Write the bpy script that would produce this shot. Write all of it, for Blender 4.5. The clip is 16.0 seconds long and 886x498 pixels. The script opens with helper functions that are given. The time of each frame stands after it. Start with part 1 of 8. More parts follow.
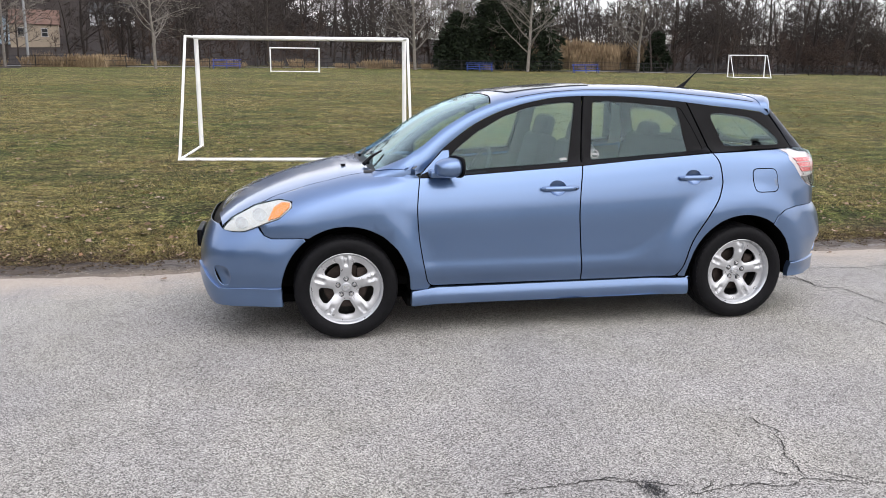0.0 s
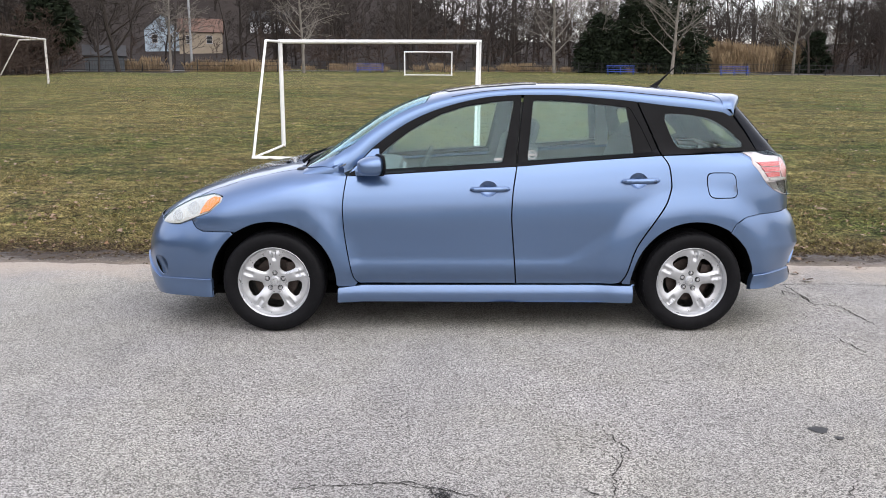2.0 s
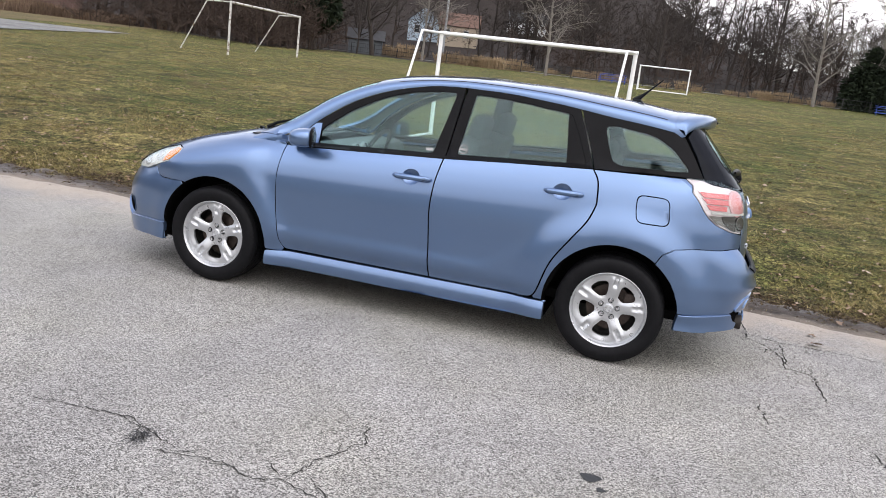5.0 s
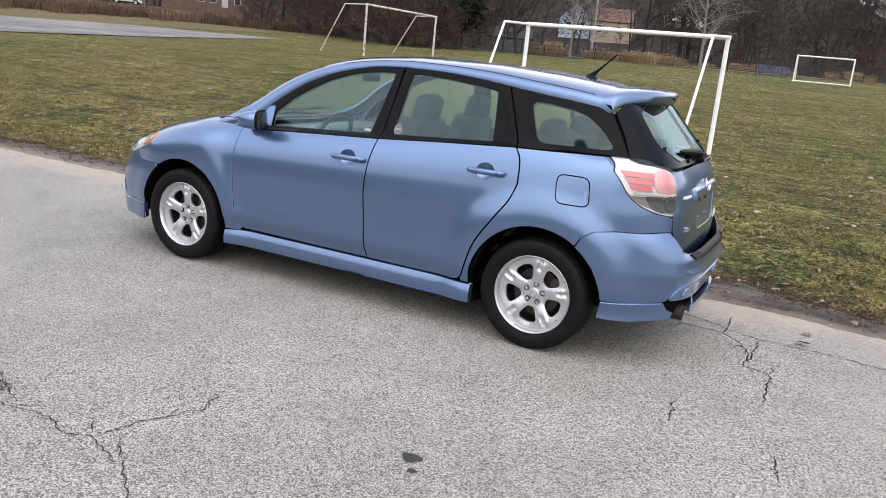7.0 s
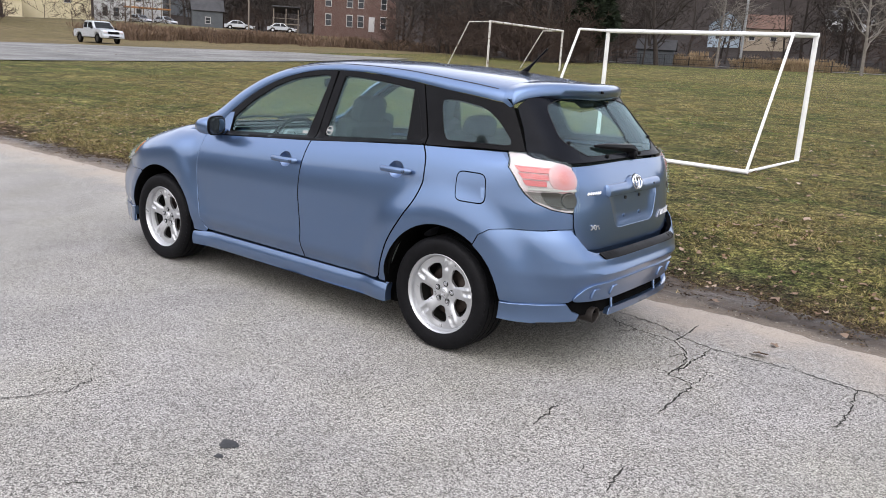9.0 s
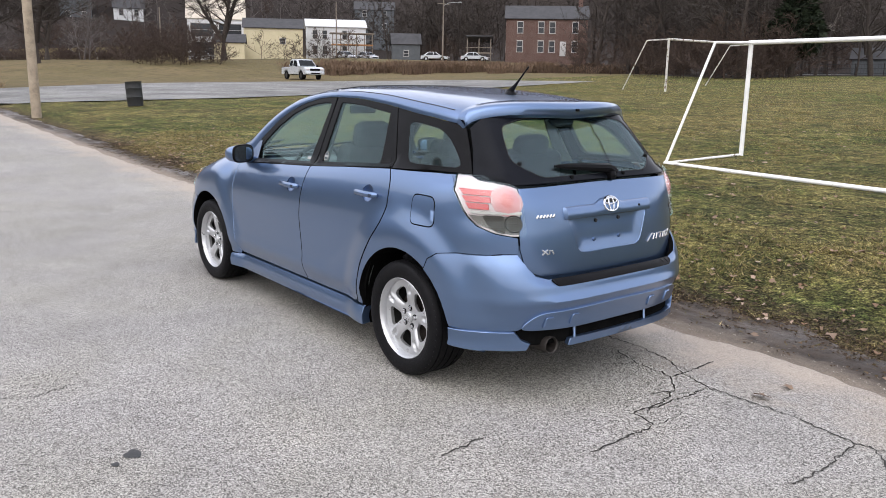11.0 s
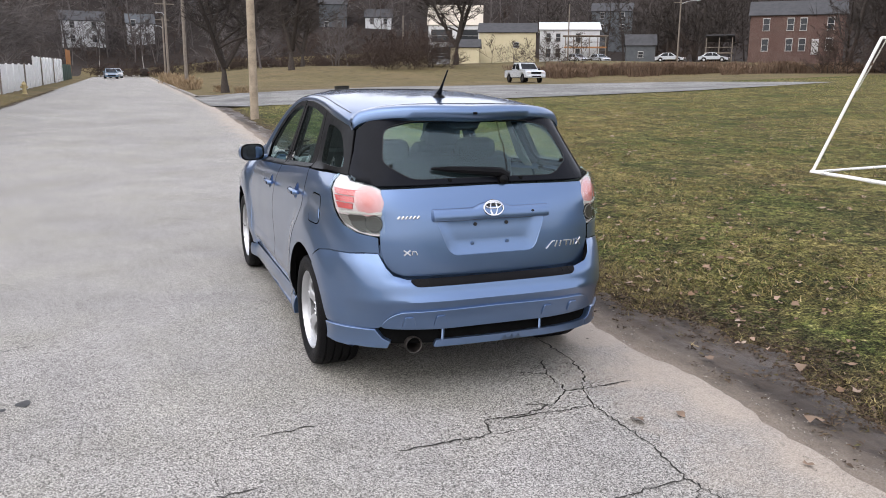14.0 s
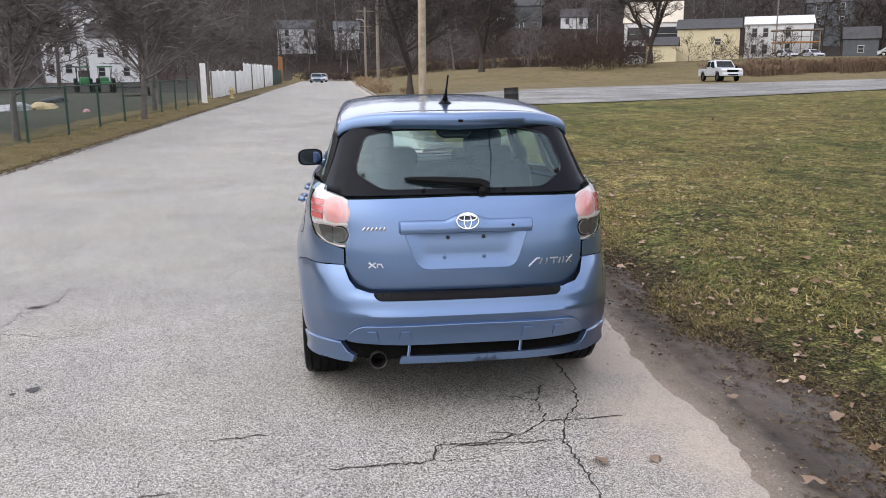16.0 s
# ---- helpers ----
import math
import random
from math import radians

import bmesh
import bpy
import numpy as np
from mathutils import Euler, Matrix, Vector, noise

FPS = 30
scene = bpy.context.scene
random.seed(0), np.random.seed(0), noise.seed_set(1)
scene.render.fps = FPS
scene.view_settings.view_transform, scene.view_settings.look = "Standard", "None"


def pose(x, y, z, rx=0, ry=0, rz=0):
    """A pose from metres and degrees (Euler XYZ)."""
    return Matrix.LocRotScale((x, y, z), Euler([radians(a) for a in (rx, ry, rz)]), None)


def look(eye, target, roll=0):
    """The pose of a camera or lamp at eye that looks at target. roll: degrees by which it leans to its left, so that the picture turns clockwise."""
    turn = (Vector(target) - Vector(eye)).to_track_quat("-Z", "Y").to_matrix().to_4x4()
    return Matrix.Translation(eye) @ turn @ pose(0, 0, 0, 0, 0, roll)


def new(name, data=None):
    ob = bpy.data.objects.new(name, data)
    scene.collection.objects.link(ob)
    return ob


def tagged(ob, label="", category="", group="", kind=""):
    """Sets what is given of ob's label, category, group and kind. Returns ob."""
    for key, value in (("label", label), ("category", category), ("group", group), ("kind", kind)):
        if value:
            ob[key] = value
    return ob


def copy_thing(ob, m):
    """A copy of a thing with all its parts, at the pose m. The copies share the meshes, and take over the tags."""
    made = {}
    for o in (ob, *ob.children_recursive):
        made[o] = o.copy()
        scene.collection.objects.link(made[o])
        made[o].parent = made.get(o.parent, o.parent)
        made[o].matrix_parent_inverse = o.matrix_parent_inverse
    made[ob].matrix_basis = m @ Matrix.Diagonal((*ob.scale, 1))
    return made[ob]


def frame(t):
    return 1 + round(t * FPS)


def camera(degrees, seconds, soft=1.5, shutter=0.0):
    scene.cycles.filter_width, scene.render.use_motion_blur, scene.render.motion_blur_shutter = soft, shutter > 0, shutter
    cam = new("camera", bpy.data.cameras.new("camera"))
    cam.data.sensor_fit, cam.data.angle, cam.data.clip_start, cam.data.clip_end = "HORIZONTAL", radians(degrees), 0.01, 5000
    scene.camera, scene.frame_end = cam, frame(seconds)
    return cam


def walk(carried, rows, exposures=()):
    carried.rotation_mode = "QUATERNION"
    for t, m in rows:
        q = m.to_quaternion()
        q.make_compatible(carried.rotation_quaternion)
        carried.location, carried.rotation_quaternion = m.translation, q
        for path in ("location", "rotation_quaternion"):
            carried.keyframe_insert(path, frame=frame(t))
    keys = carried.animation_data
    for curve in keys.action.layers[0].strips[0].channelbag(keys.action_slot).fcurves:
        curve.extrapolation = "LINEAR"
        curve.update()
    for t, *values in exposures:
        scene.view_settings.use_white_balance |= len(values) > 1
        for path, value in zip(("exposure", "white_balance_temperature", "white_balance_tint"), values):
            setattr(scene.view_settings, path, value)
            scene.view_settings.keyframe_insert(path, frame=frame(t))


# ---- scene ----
cam = camera(58.1, 16.0, soft=0.9)

PATH = [
    (0, (-1.671, -5.482, 1.543), (-1.277, -3.565, 1.132), 0.4),
    (0.5, (-1.359, -5.553, 1.554), (-1.052, -3.616, 1.157), 0.1),
    (1, (-1.032, -5.584, 1.529), (-0.809, -3.636, 1.133), -0.1),
    (1.5, (-0.702, -5.6, 1.564), (-0.563, -3.644, 1.167), -0.1),
    (2, (-0.356, -5.616, 1.522), (-0.315, -3.657, 1.117), 0.3),
    (2.5, (-0.03, -5.635, 1.543), (-0.091, -3.677, 1.139), 1.6),
    (3, (0.287, -5.597, 1.528), (0.127, -3.644, 1.128), 3.3),
    (3.2, (0.391, -5.573, 1.53), (0.202, -3.622, 1.132), 3.8),
    (5.3, (1.694, -5.284, 1.525), (1.134, -3.414, 1.09), 7.2),
    (5.5, (1.81, -5.222, 1.525), (1.22, -3.363, 1.084), 7.2),
    (6, (2.116, -5.098, 1.564), (1.445, -3.27, 1.11), 6.9),
    (6.5, (2.433, -4.979, 1.526), (1.668, -3.19, 1.062), 6.3),
    (7, (2.726, -4.835, 1.549), (1.863, -3.093, 1.08), 5.6),
    (7.5, (3.002, -4.663, 1.52), (2.062, -2.964, 1.044), 5.0),
    (8, (3.266, -4.47, 1.548), (2.26, -2.807, 1.073), 4.5),
    (8.5, (3.544, -4.298, 1.541), (2.464, -2.679, 1.078), 4.0),
    (9, (3.832, -4.127, 1.545), (2.653, -2.577, 1.089), 3.5),
    (9.5, (4.063, -3.922, 1.552), (2.784, -2.45, 1.107), 2.9),
    (10, (4.267, -3.664, 1.545), (2.894, -2.278, 1.108), 2.3),
    (10.2, (4.349, -3.574, 1.575), (2.94, -2.222, 1.143), 1.9),
    (12.3, (5.161, -2.568, 1.582), (3.48, -1.564, 1.174), 0.8),
    (12.5, (5.229, -2.473, 1.602), (3.532, -1.496, 1.194), 0.8),
    (13, (5.399, -2.224, 1.588), (3.661, -1.324, 1.174), 0.7),
    (13.5, (5.558, -1.959, 1.59), (3.777, -1.149, 1.174), 0.6),
    (14, (5.656, -1.7, 1.604), (3.834, -0.987, 1.188), 0.4),
    (14.5, (5.684, -1.416, 1.589), (3.828, -0.798, 1.171), 0.3),
    (15, (5.719, -1.152, 1.634), (3.829, -0.645, 1.221), 0.1),
    (15.5, (5.746, -0.873, 1.603), (3.827, -0.491, 1.189), -0.2),
    (16, (5.745, -0.603, 1.63), (3.805, -0.351, 1.216), -0.4),
]
walk(cam, [(t, look(eye, target, roll)) for t, eye, target, roll in PATH])

# ---- world ----
world = bpy.data.worlds.new("overcast")
scene.world = world
world.use_nodes = True
wn, wl = world.node_tree.nodes, world.node_tree.links
SUN_EL, SUN_ROT = radians(48), radians(156)
sky = wn.new("ShaderNodeTexSky")
sky.sky_type, sky.sun_disc = "NISHITA", False
sky.sun_elevation, sky.sun_rotation = SUN_EL, SUN_ROT
sky.air_density, sky.dust_density, sky.ozone_density = 1.0, 2.0, 1.0
pale = wn.new("ShaderNodeHueSaturation")
pale.inputs["Saturation"].default_value = 0.34
# the cloud layer hides the bright patch round the sun
veil = wn.new("ShaderNodeMix")
veil.data_type, veil.blend_type = "RGBA", "DARKEN"
veil.inputs[0].default_value = 1.0
veil.inputs[7].default_value = (4.5, 4.6, 4.75, 1.0)
cloud = wn.new("ShaderNodeTexNoise")
cloud.inputs["Scale"].default_value, cloud.inputs["Detail"].default_value = 3.0, 5.0
cramp = wn.new("ShaderNodeMapRange")
cramp.inputs[1].default_value, cramp.inputs[2].default_value, cramp.inputs[3].default_value, cramp.inputs[4].default_value = 0.3, 0.7, 0.82, 1.16
cmul = wn.new("ShaderNodeMix")
cmul.data_type, cmul.blend_type = "RGBA", "MULTIPLY"
cmul.inputs[0].default_value = 1.0
wl.new(sky.outputs[0], pale.inputs["Color"])
wl.new(cloud.outputs[0], cramp.inputs[0])
wl.new(pale.outputs[0], veil.inputs[6])
tint = wn.new("ShaderNodeMix")
tint.data_type, tint.blend_type = "RGBA", "MULTIPLY"
tint.inputs[0].default_value = 1.0
tint.inputs[7].default_value = (1.035, 0.985, 0.985, 1.0)
wl.new(veil.outputs[2], tint.inputs[6])
wl.new(tint.outputs[2], cmul.inputs[6])
wl.new(cramp.outputs[0], cmul.inputs[7])
# an overcast sky is brighter overhead than at the horizon
way = wn.new("ShaderNodeTexCoord")
axes = wn.new("ShaderNodeSeparateXYZ")
lift_up = wn.new("ShaderNodeMapRange")
lift_up.inputs[3].default_value, lift_up.inputs[4].default_value = 0.88, 2.25
dome = wn.new("ShaderNodeMix")
dome.data_type, dome.blend_type = "RGBA", "MULTIPLY"
dome.inputs[0].default_value = 1.0
wl.new(way.outputs["Generated"], axes.inputs[0])
wl.new(axes.outputs[2], lift_up.inputs[0])
wl.new(cmul.outputs[2], dome.inputs[6])
wl.new(lift_up.outputs[0], dome.inputs[7])
wl.new(dome.outputs[2], wn["Background"].inputs[0])
wn["Background"].inputs[1].default_value = 0.315
sun_data = bpy.data.lights.new("sun", "SUN")
sun_data.energy, sun_data.angle, sun_data.color = 0.55, radians(75), (1.0, 0.985, 0.965)
sun = new("sun", sun_data)
sun_dir = Vector((math.sin(SUN_ROT) * math.cos(SUN_EL), math.cos(SUN_ROT) * math.cos(SUN_EL), math.sin(SUN_EL)))
sun.matrix_world = look(sun_dir * 50, (0, 0, 0))

# ---- materials ----


class Nodes:
    """A small wrapper to write node materials briefly."""

    def __init__(self, name):
        self.mat = bpy.data.materials.new(name)
        self.mat.use_nodes = True
        self.n, self.l = self.mat.node_tree.nodes, self.mat.node_tree.links
        self.bsdf = self.n["Principled BSDF"]

    def node(self, kind, **sockets):
        nd = self.n.new("ShaderNode" + kind)
        for k, v in sockets.items():
            s = nd.inputs[int(k[1:])] if k[0] == "i" and k[1:].isdigit() else nd.inputs[k.replace("_", " ")]
            self.put(s, v)
        return nd

    def put(self, socket, v):
        if isinstance(v, bpy.types.NodeSocket):
            self.l.new(v, socket)
        else:
            socket.default_value = (*v, 1) if isinstance(v, tuple) and len(v) == 3 and socket.type == "RGBA" else v

    def coords(self):
        return self.node("TexCoord").outputs["Object"]

    def noise(self, scale, detail=4, rough=0.55, vec=None, distort=0.0):
        nd = self.node("TexNoise", Scale=scale, Detail=detail, Roughness=rough, Distortion=distort)
        self.l.new(vec or self.coords(), nd.inputs["Vector"])
        return nd.outputs[0]

    def ramp(self, fac, lo, hi, a=0.0, b=1.0):
        nd = self.node("MapRange", i0=fac, i1=lo, i2=hi, i3=a, i4=b)
        return nd.outputs[0]

    def mix(self, fac, a, b, mode="MIX"):
        nd = self.n.new("ShaderNodeMix")
        nd.data_type, nd.blend_type = "RGBA", mode
        self.put(nd.inputs[0], fac), self.put(nd.inputs[6], a), self.put(nd.inputs[7], b)
        return nd.outputs[2]

    def math(self, op, a, b=0.0):
        nd = self.n.new("ShaderNodeMath")
        nd.operation = op
        self.put(nd.inputs[0], a), self.put(nd.inputs[1], b)
        return nd.outputs[0]

    def bump(self, height, strength=0.3, distance=0.01):
        nd = self.node("Bump", Strength=strength, Distance=distance, Height=height)
        self.l.new(nd.outputs[0], self.bsdf.inputs["Normal"])

    def set(self, **sockets):
        for k, v in sockets.items():
            self.put(self.bsdf.inputs[k.replace("_", " ")], v)
        return self.mat


def plain(name, color, rough=0.5, metal=0.0, vary=0.15, scale=8.0, bump=0.0, bscale=200.0, coat=0.0, spec=0.5):
    """A painted, plastic or metal surface with mottling at two scales."""
    m = Nodes(name)
    dark = tuple(c * (1 - vary) for c in color)
    light = tuple(min(1, c * (1 + vary)) for c in color)
    f = m.math("ADD", m.math("MULTIPLY", m.noise(scale), 0.6), m.math("MULTIPLY", m.noise(scale * 9), 0.4))
    m.set(Base_Color=m.mix(m.ramp(f, 0.35, 0.65), dark, light), Metallic=metal, Coat_Weight=coat, Specular_IOR_Level=spec,
          Roughness=m.ramp(m.noise(scale * 3), 0.3, 0.7, max(0.02, rough - 0.06), min(1, rough + 0.06)))
    if bump:
        m.bump(m.noise(bscale, 3), bump, 0.003)
    return m.mat


def car_paint(name, base):
    m = Nodes(name)
    flake = m.noise(900, 2)
    dust = m.ramp(m.noise(3.0, 6), 0.35, 0.75)
    dirty = m.math("MULTIPLY", m.ramp(m.node("SeparateXYZ", Vector=m.coords()).outputs[2], 0.55, 0.12), m.ramp(m.noise(14, 5), 0.3, 0.7))
    col = m.mix(m.ramp(flake, 0.3, 0.7), tuple(c * 0.985 for c in base), tuple(min(1, c * 1.015) for c in base))
    col = m.mix(m.math("MULTIPLY", dirty, 0.08), col, (0.16, 0.15, 0.14))
    m.set(Base_Color=col, Metallic=0.85, Roughness=m.ramp(dust, 0, 1, 0.285, 0.325), Coat_Weight=1.0,
          Coat_Roughness=m.ramp(m.noise(40, 5), 0.35, 0.7, 0.05, 0.12), Coat_IOR=1.5)
    return m.mat


def glass(name, tint, rough=0.01, least=0.055):
    m = Nodes(name)
    m.n.remove(m.bsdf)
    clear = m.node("BsdfTransparent", Color=tint)
    shine = m.node("BsdfGlossy", Color=(0.76, 0.97, 1.0), Roughness=rough)
    facing = m.node("LayerWeight", Blend=0.5).outputs["Facing"]
    gloss = m.math("ADD", m.math("MULTIPLY", m.math("POWER", facing, 5.0), 0.80), least)
    mixer = m.node("MixShader", i0=gloss)
    m.l.new(clear.outputs[0], mixer.inputs[1])
    m.l.new(shine.outputs[0], mixer.inputs[2])
    m.l.new(mixer.outputs[0], m.n["Material Output"].inputs[0])
    return m.mat


def asphalt(name, lo, hi, patch=0.25, sand=None):
    m = Nodes(name)
    v = m.coords()
    vor = m.node("TexVoronoi", Vector=v, Scale=215.0)
    grain = m.node("SeparateColor", Color=vor.outputs["Color"]).outputs[0]
    fine = m.noise(420, 3, 0.7, v)
    big = m.noise(0.35, 5, 0.6, v)
    mid = m.noise(2.2, 5, 0.65, v)
    t = m.math("ADD", m.math("MULTIPLY", grain, 0.6), m.math("MULTIPLY", fine, 0.4))
    col = m.mix(m.ramp(t, 0.25, 0.8), lo, hi)
    speck = m.ramp(m.noise(70, 4, 0.85, v), 0.40, 0.60, 0.84, 1.16)
    col = m.mix(1.0, col, m.node("CombineColor", Red=speck, Green=speck, Blue=speck).outputs[0], "MULTIPLY")
    tone = m.math("ADD", m.ramp(big, 0.3, 0.7, 1 - patch, 1 + patch * 0.5), m.ramp(mid, 0.3, 0.7, -0.1, 0.1))
    col = m.mix(1.0, col, m.node("CombineColor", Red=tone, Green=tone, Blue=m.math("MULTIPLY", tone, m.ramp(m.noise(0.8, 5, 0.6, v), 0.4, 0.65, 1.0, 0.94))).outputs[0], "MULTIPLY")
    if sand:
        axes3 = m.node("SeparateXYZ", Vector=v)
        side = m.math("SUBTRACT", axes3.outputs[1], m.ramp(axes3.outputs[0], -4.0, -36.0, 0.0, 0.95))
        side = m.math("ADD", side, m.math("MULTIPLY", m.noise(1.6, 6, 0.65, v), 1.5))
        col = m.mix(m.ramp(side, 1.2, 1.75, 0.0, 0.85), col, m.mix(m.ramp(t, 0.2, 0.8), sand, tuple(min(1, 1.5 * c) for c in sand)))
    m.set(Base_Color=col, Roughness=0.82, Specular_IOR_Level=0.35)
    m.bump(m.math("ADD", vor.outputs["Distance"], m.math("MULTIPLY", fine, 0.5)), 0.55, 0.004)
    return m.mat


def earth(name, a, b, c, scale=1.0, bump=0.5, rough=0.95):
    """Soil and turf: three tones in patches, clumps and grains."""
    m = Nodes(name)
    v = m.coords()
    col = m.mix(m.ramp(m.noise(0.22 * scale, 5, 0.6, v), 0.38, 0.62), a, b)
    col = m.mix(m.ramp(m.noise(1.7 * scale, 6, 0.7, v), 0.48, 0.72), col, c)
    tone = m.ramp(m.noise(34 * scale, 5, 0.75, v), 0.25, 0.75, 0.45, 1.45)
    col = m.mix(1.0, col, m.node("CombineColor", Red=tone, Green=tone, Blue=tone).outputs[0], "MULTIPLY")
    m.set(Base_Color=col, Roughness=rough, Specular_IOR_Level=0.2)
    m.bump(m.math("ADD", m.noise(20 * scale, 6, 0.7, v), m.math("MULTIPLY", m.noise(2.5 * scale, 4, 0.6, v), 2.0)), bump, 0.05)
    return m.mat


def turf_mat(name):
    """Winter turf: green, straw and bare soil in patches, clumps and fine blades."""
    m = Nodes(name)
    v = m.coords()
    streak = m.node("Mapping", Vector=v, Scale=(0.16, 1.0, 1.0)).outputs[0]
    col = m.mix(m.ramp(m.noise(0.16, 6, 0.62, v), 0.42, 0.58), (0.064, 0.077, 0.017), (0.156, 0.124, 0.046))
    col = m.mix(m.ramp(m.noise(0.9, 6, 0.72, v), 0.46, 0.62), col, (0.165, 0.138, 0.050))
    col = m.mix(m.ramp(m.noise(0.5, 7, 0.7, v, 0.6), 0.56, 0.66, 0.0, 0.75), col, (0.072, 0.046, 0.026))
    col = m.mix(m.ramp(m.noise(1.1, 7, 0.75, streak), 0.51, 0.61, 0.0, 0.6), col, (0.036, 0.045, 0.011))
    col = m.mix(m.ramp(m.noise(2.4, 7, 0.78, v), 0.47, 0.59, 0.0, 0.8), col, (0.036, 0.049, 0.012))
    rows_ = m.node("Mapping", Vector=v, Scale=(0.22, 1.0, 1.0)).outputs[0]
    col = m.mix(m.ramp(m.noise(4.2, 6, 0.78, rows_), 0.53, 0.60, 0.0, 0.55), col, (0.036, 0.038, 0.011))
    straw = m.math("MULTIPLY", m.ramp(m.noise(26, 4, 0.7, v), 0.55, 0.68), 0.6)
    col = m.mix(straw, col, (0.25, 0.205, 0.10))
    axes3 = m.node("SeparateXYZ", Vector=v)
    from_road = m.math("SUBTRACT", axes3.outputs[1], m.ramp(axes3.outputs[0], -4.0, -36.0, 1.22, 2.12))
    from_road = m.math("ADD", from_road, m.math("MULTIPLY", m.noise(2.2, 6, 0.7, v), 1.5))
    col = m.mix(m.ramp(from_road, 2.0, 1.25, 0.0, 0.9), col, m.mix(m.ramp(m.noise(40, 4, 0.7, v), 0.4, 0.6), (0.030, 0.021, 0.015), (0.085, 0.058, 0.036)))
    tone = m.math("MULTIPLY", m.ramp(m.noise(60, 4, 0.85, v), 0.42, 0.58, 0.14, 2.08), m.ramp(m.noise(9, 5, 0.75, v), 0.38, 0.62, 0.42, 1.58))
    tone = m.math("MULTIPLY", tone, m.ramp(m.noise(24, 5, 0.8, v), 0.42, 0.58, 0.40, 1.60))
    tone = m.math("MULTIPLY", tone, m.ramp(m.noise(2.6, 6, 0.75, m.node("Mapping", Vector=v, Scale=(0.5, 1.0, 1.0)).outputs[0]), 0.36, 0.64, 0.6, 1.4))
    col = m.mix(1.0, col, m.node("CombineColor", Red=tone, Green=tone, Blue=tone).outputs[0], "MULTIPLY")
    m.set(Base_Color=col, Roughness=0.95, Specular_IOR_Level=0.15)
    m.bump(m.math("ADD", m.noise(24, 6, 0.75, v), m.math("MULTIPLY", m.noise(3.5, 5, 0.65, v), 2.2)), 0.9, 0.06)
    return m.mat


def wet_mud(name):
    """Wheel-worn mud: dragged along the road, dark and glossy where water stands."""
    m = Nodes(name)
    v = m.coords()
    drag = m.node("Mapping", Vector=v, Scale=(0.35, 1.0, 1.0)).outputs[0]
    col = m.mix(m.ramp(m.noise(2.6, 6, 0.65, drag), 0.38, 0.62), (0.046, 0.036, 0.029), (0.096, 0.075, 0.058))
    col = m.mix(m.ramp(m.noise(11, 6, 0.75, drag), 0.52, 0.66, 0.0, 0.85), col, (0.022, 0.017, 0.014))
    col = m.mix(m.ramp(m.noise(60, 4, 0.8, v), 0.62, 0.72, 0.0, 0.6), col, (0.19, 0.16, 0.13))
    axes3 = m.node("SeparateXYZ", Vector=v)
    from_road = m.math("SUBTRACT", axes3.outputs[1], m.ramp(axes3.outputs[0], -4.0, -36.0, 1.22, 2.12))
    from_road = m.math("ADD", m.math("ADD", from_road, m.ramp(axes3.outputs[0], 2.0, 4.4, 0.0, 0.2)), m.math("MULTIPLY", m.noise(5.0, 6, 0.7, drag), 0.34))
    film = m.ramp(from_road, 0.36, 0.06, 0.0, 0.9)
    col = m.mix(film, col, m.mix(m.ramp(m.noise(90, 4, 0.8, v), 0.4, 0.62), (0.20, 0.165, 0.13), (0.34, 0.285, 0.23)))
    wet = m.math("MULTIPLY", m.ramp(m.noise(1.4, 5, 0.6, drag), 0.44, 0.58), m.math("SUBTRACT", 1.0, film))
    m.set(Base_Color=col, Roughness=m.ramp(wet, 0, 1, 0.88, 0.32), Specular_IOR_Level=0.32)
    m.bump(m.math("ADD", m.noise(30, 6, 0.75, drag), m.math("MULTIPLY", m.noise(5, 5, 0.65, drag), 2.0)), 0.5, 0.03)
    return m.mat


def flaking(name, paint, under):
    """Old paint that has flaked off in patches down to rust."""
    m = Nodes(name)
    chip = m.ramp(m.noise(5.0, 7, 0.75), 0.54, 0.58)
    m.set(Base_Color=m.mix(chip, m.mix(m.ramp(m.noise(1.5, 4), 0.35, 0.65), tuple(0.8 * c for c in paint), paint), under), Roughness=m.ramp(chip, 0, 1, 0.55, 0.95))
    m.bump(chip, -0.3, 0.003)
    return m.mat


def varied(name, tones, rough=0.8, scale=6.0, island=True, swing=0.25):
    """Leaves, blades, twigs: a tone for each piece, mottled."""
    m = Nodes(name)
    pick = m.node("NewGeometry").outputs["Random Per Island"] if island else m.node("ObjectInfo").outputs["Random"]
    cr = m.n.new("ShaderNodeValToRGB")
    m.put(cr.inputs[0], pick)
    while len(cr.color_ramp.elements) < len(tones):
        cr.color_ramp.elements.new(0.5)
    for i, c in enumerate(tones):
        cr.color_ramp.elements[i].position = i / max(1, len(tones) - 1)
        cr.color_ramp.elements[i].color = (*c, 1)
    tone = m.ramp(m.noise(scale, 4), 0.3, 0.7, 1 - swing, 1 + swing)
    col = m.mix(1.0, cr.outputs[0], m.node("CombineColor", Red=tone, Green=tone, Blue=tone).outputs[0], "MULTIPLY")
    m.set(Base_Color=col, Roughness=rough, Specular_IOR_Level=0.2)
    return m.mat


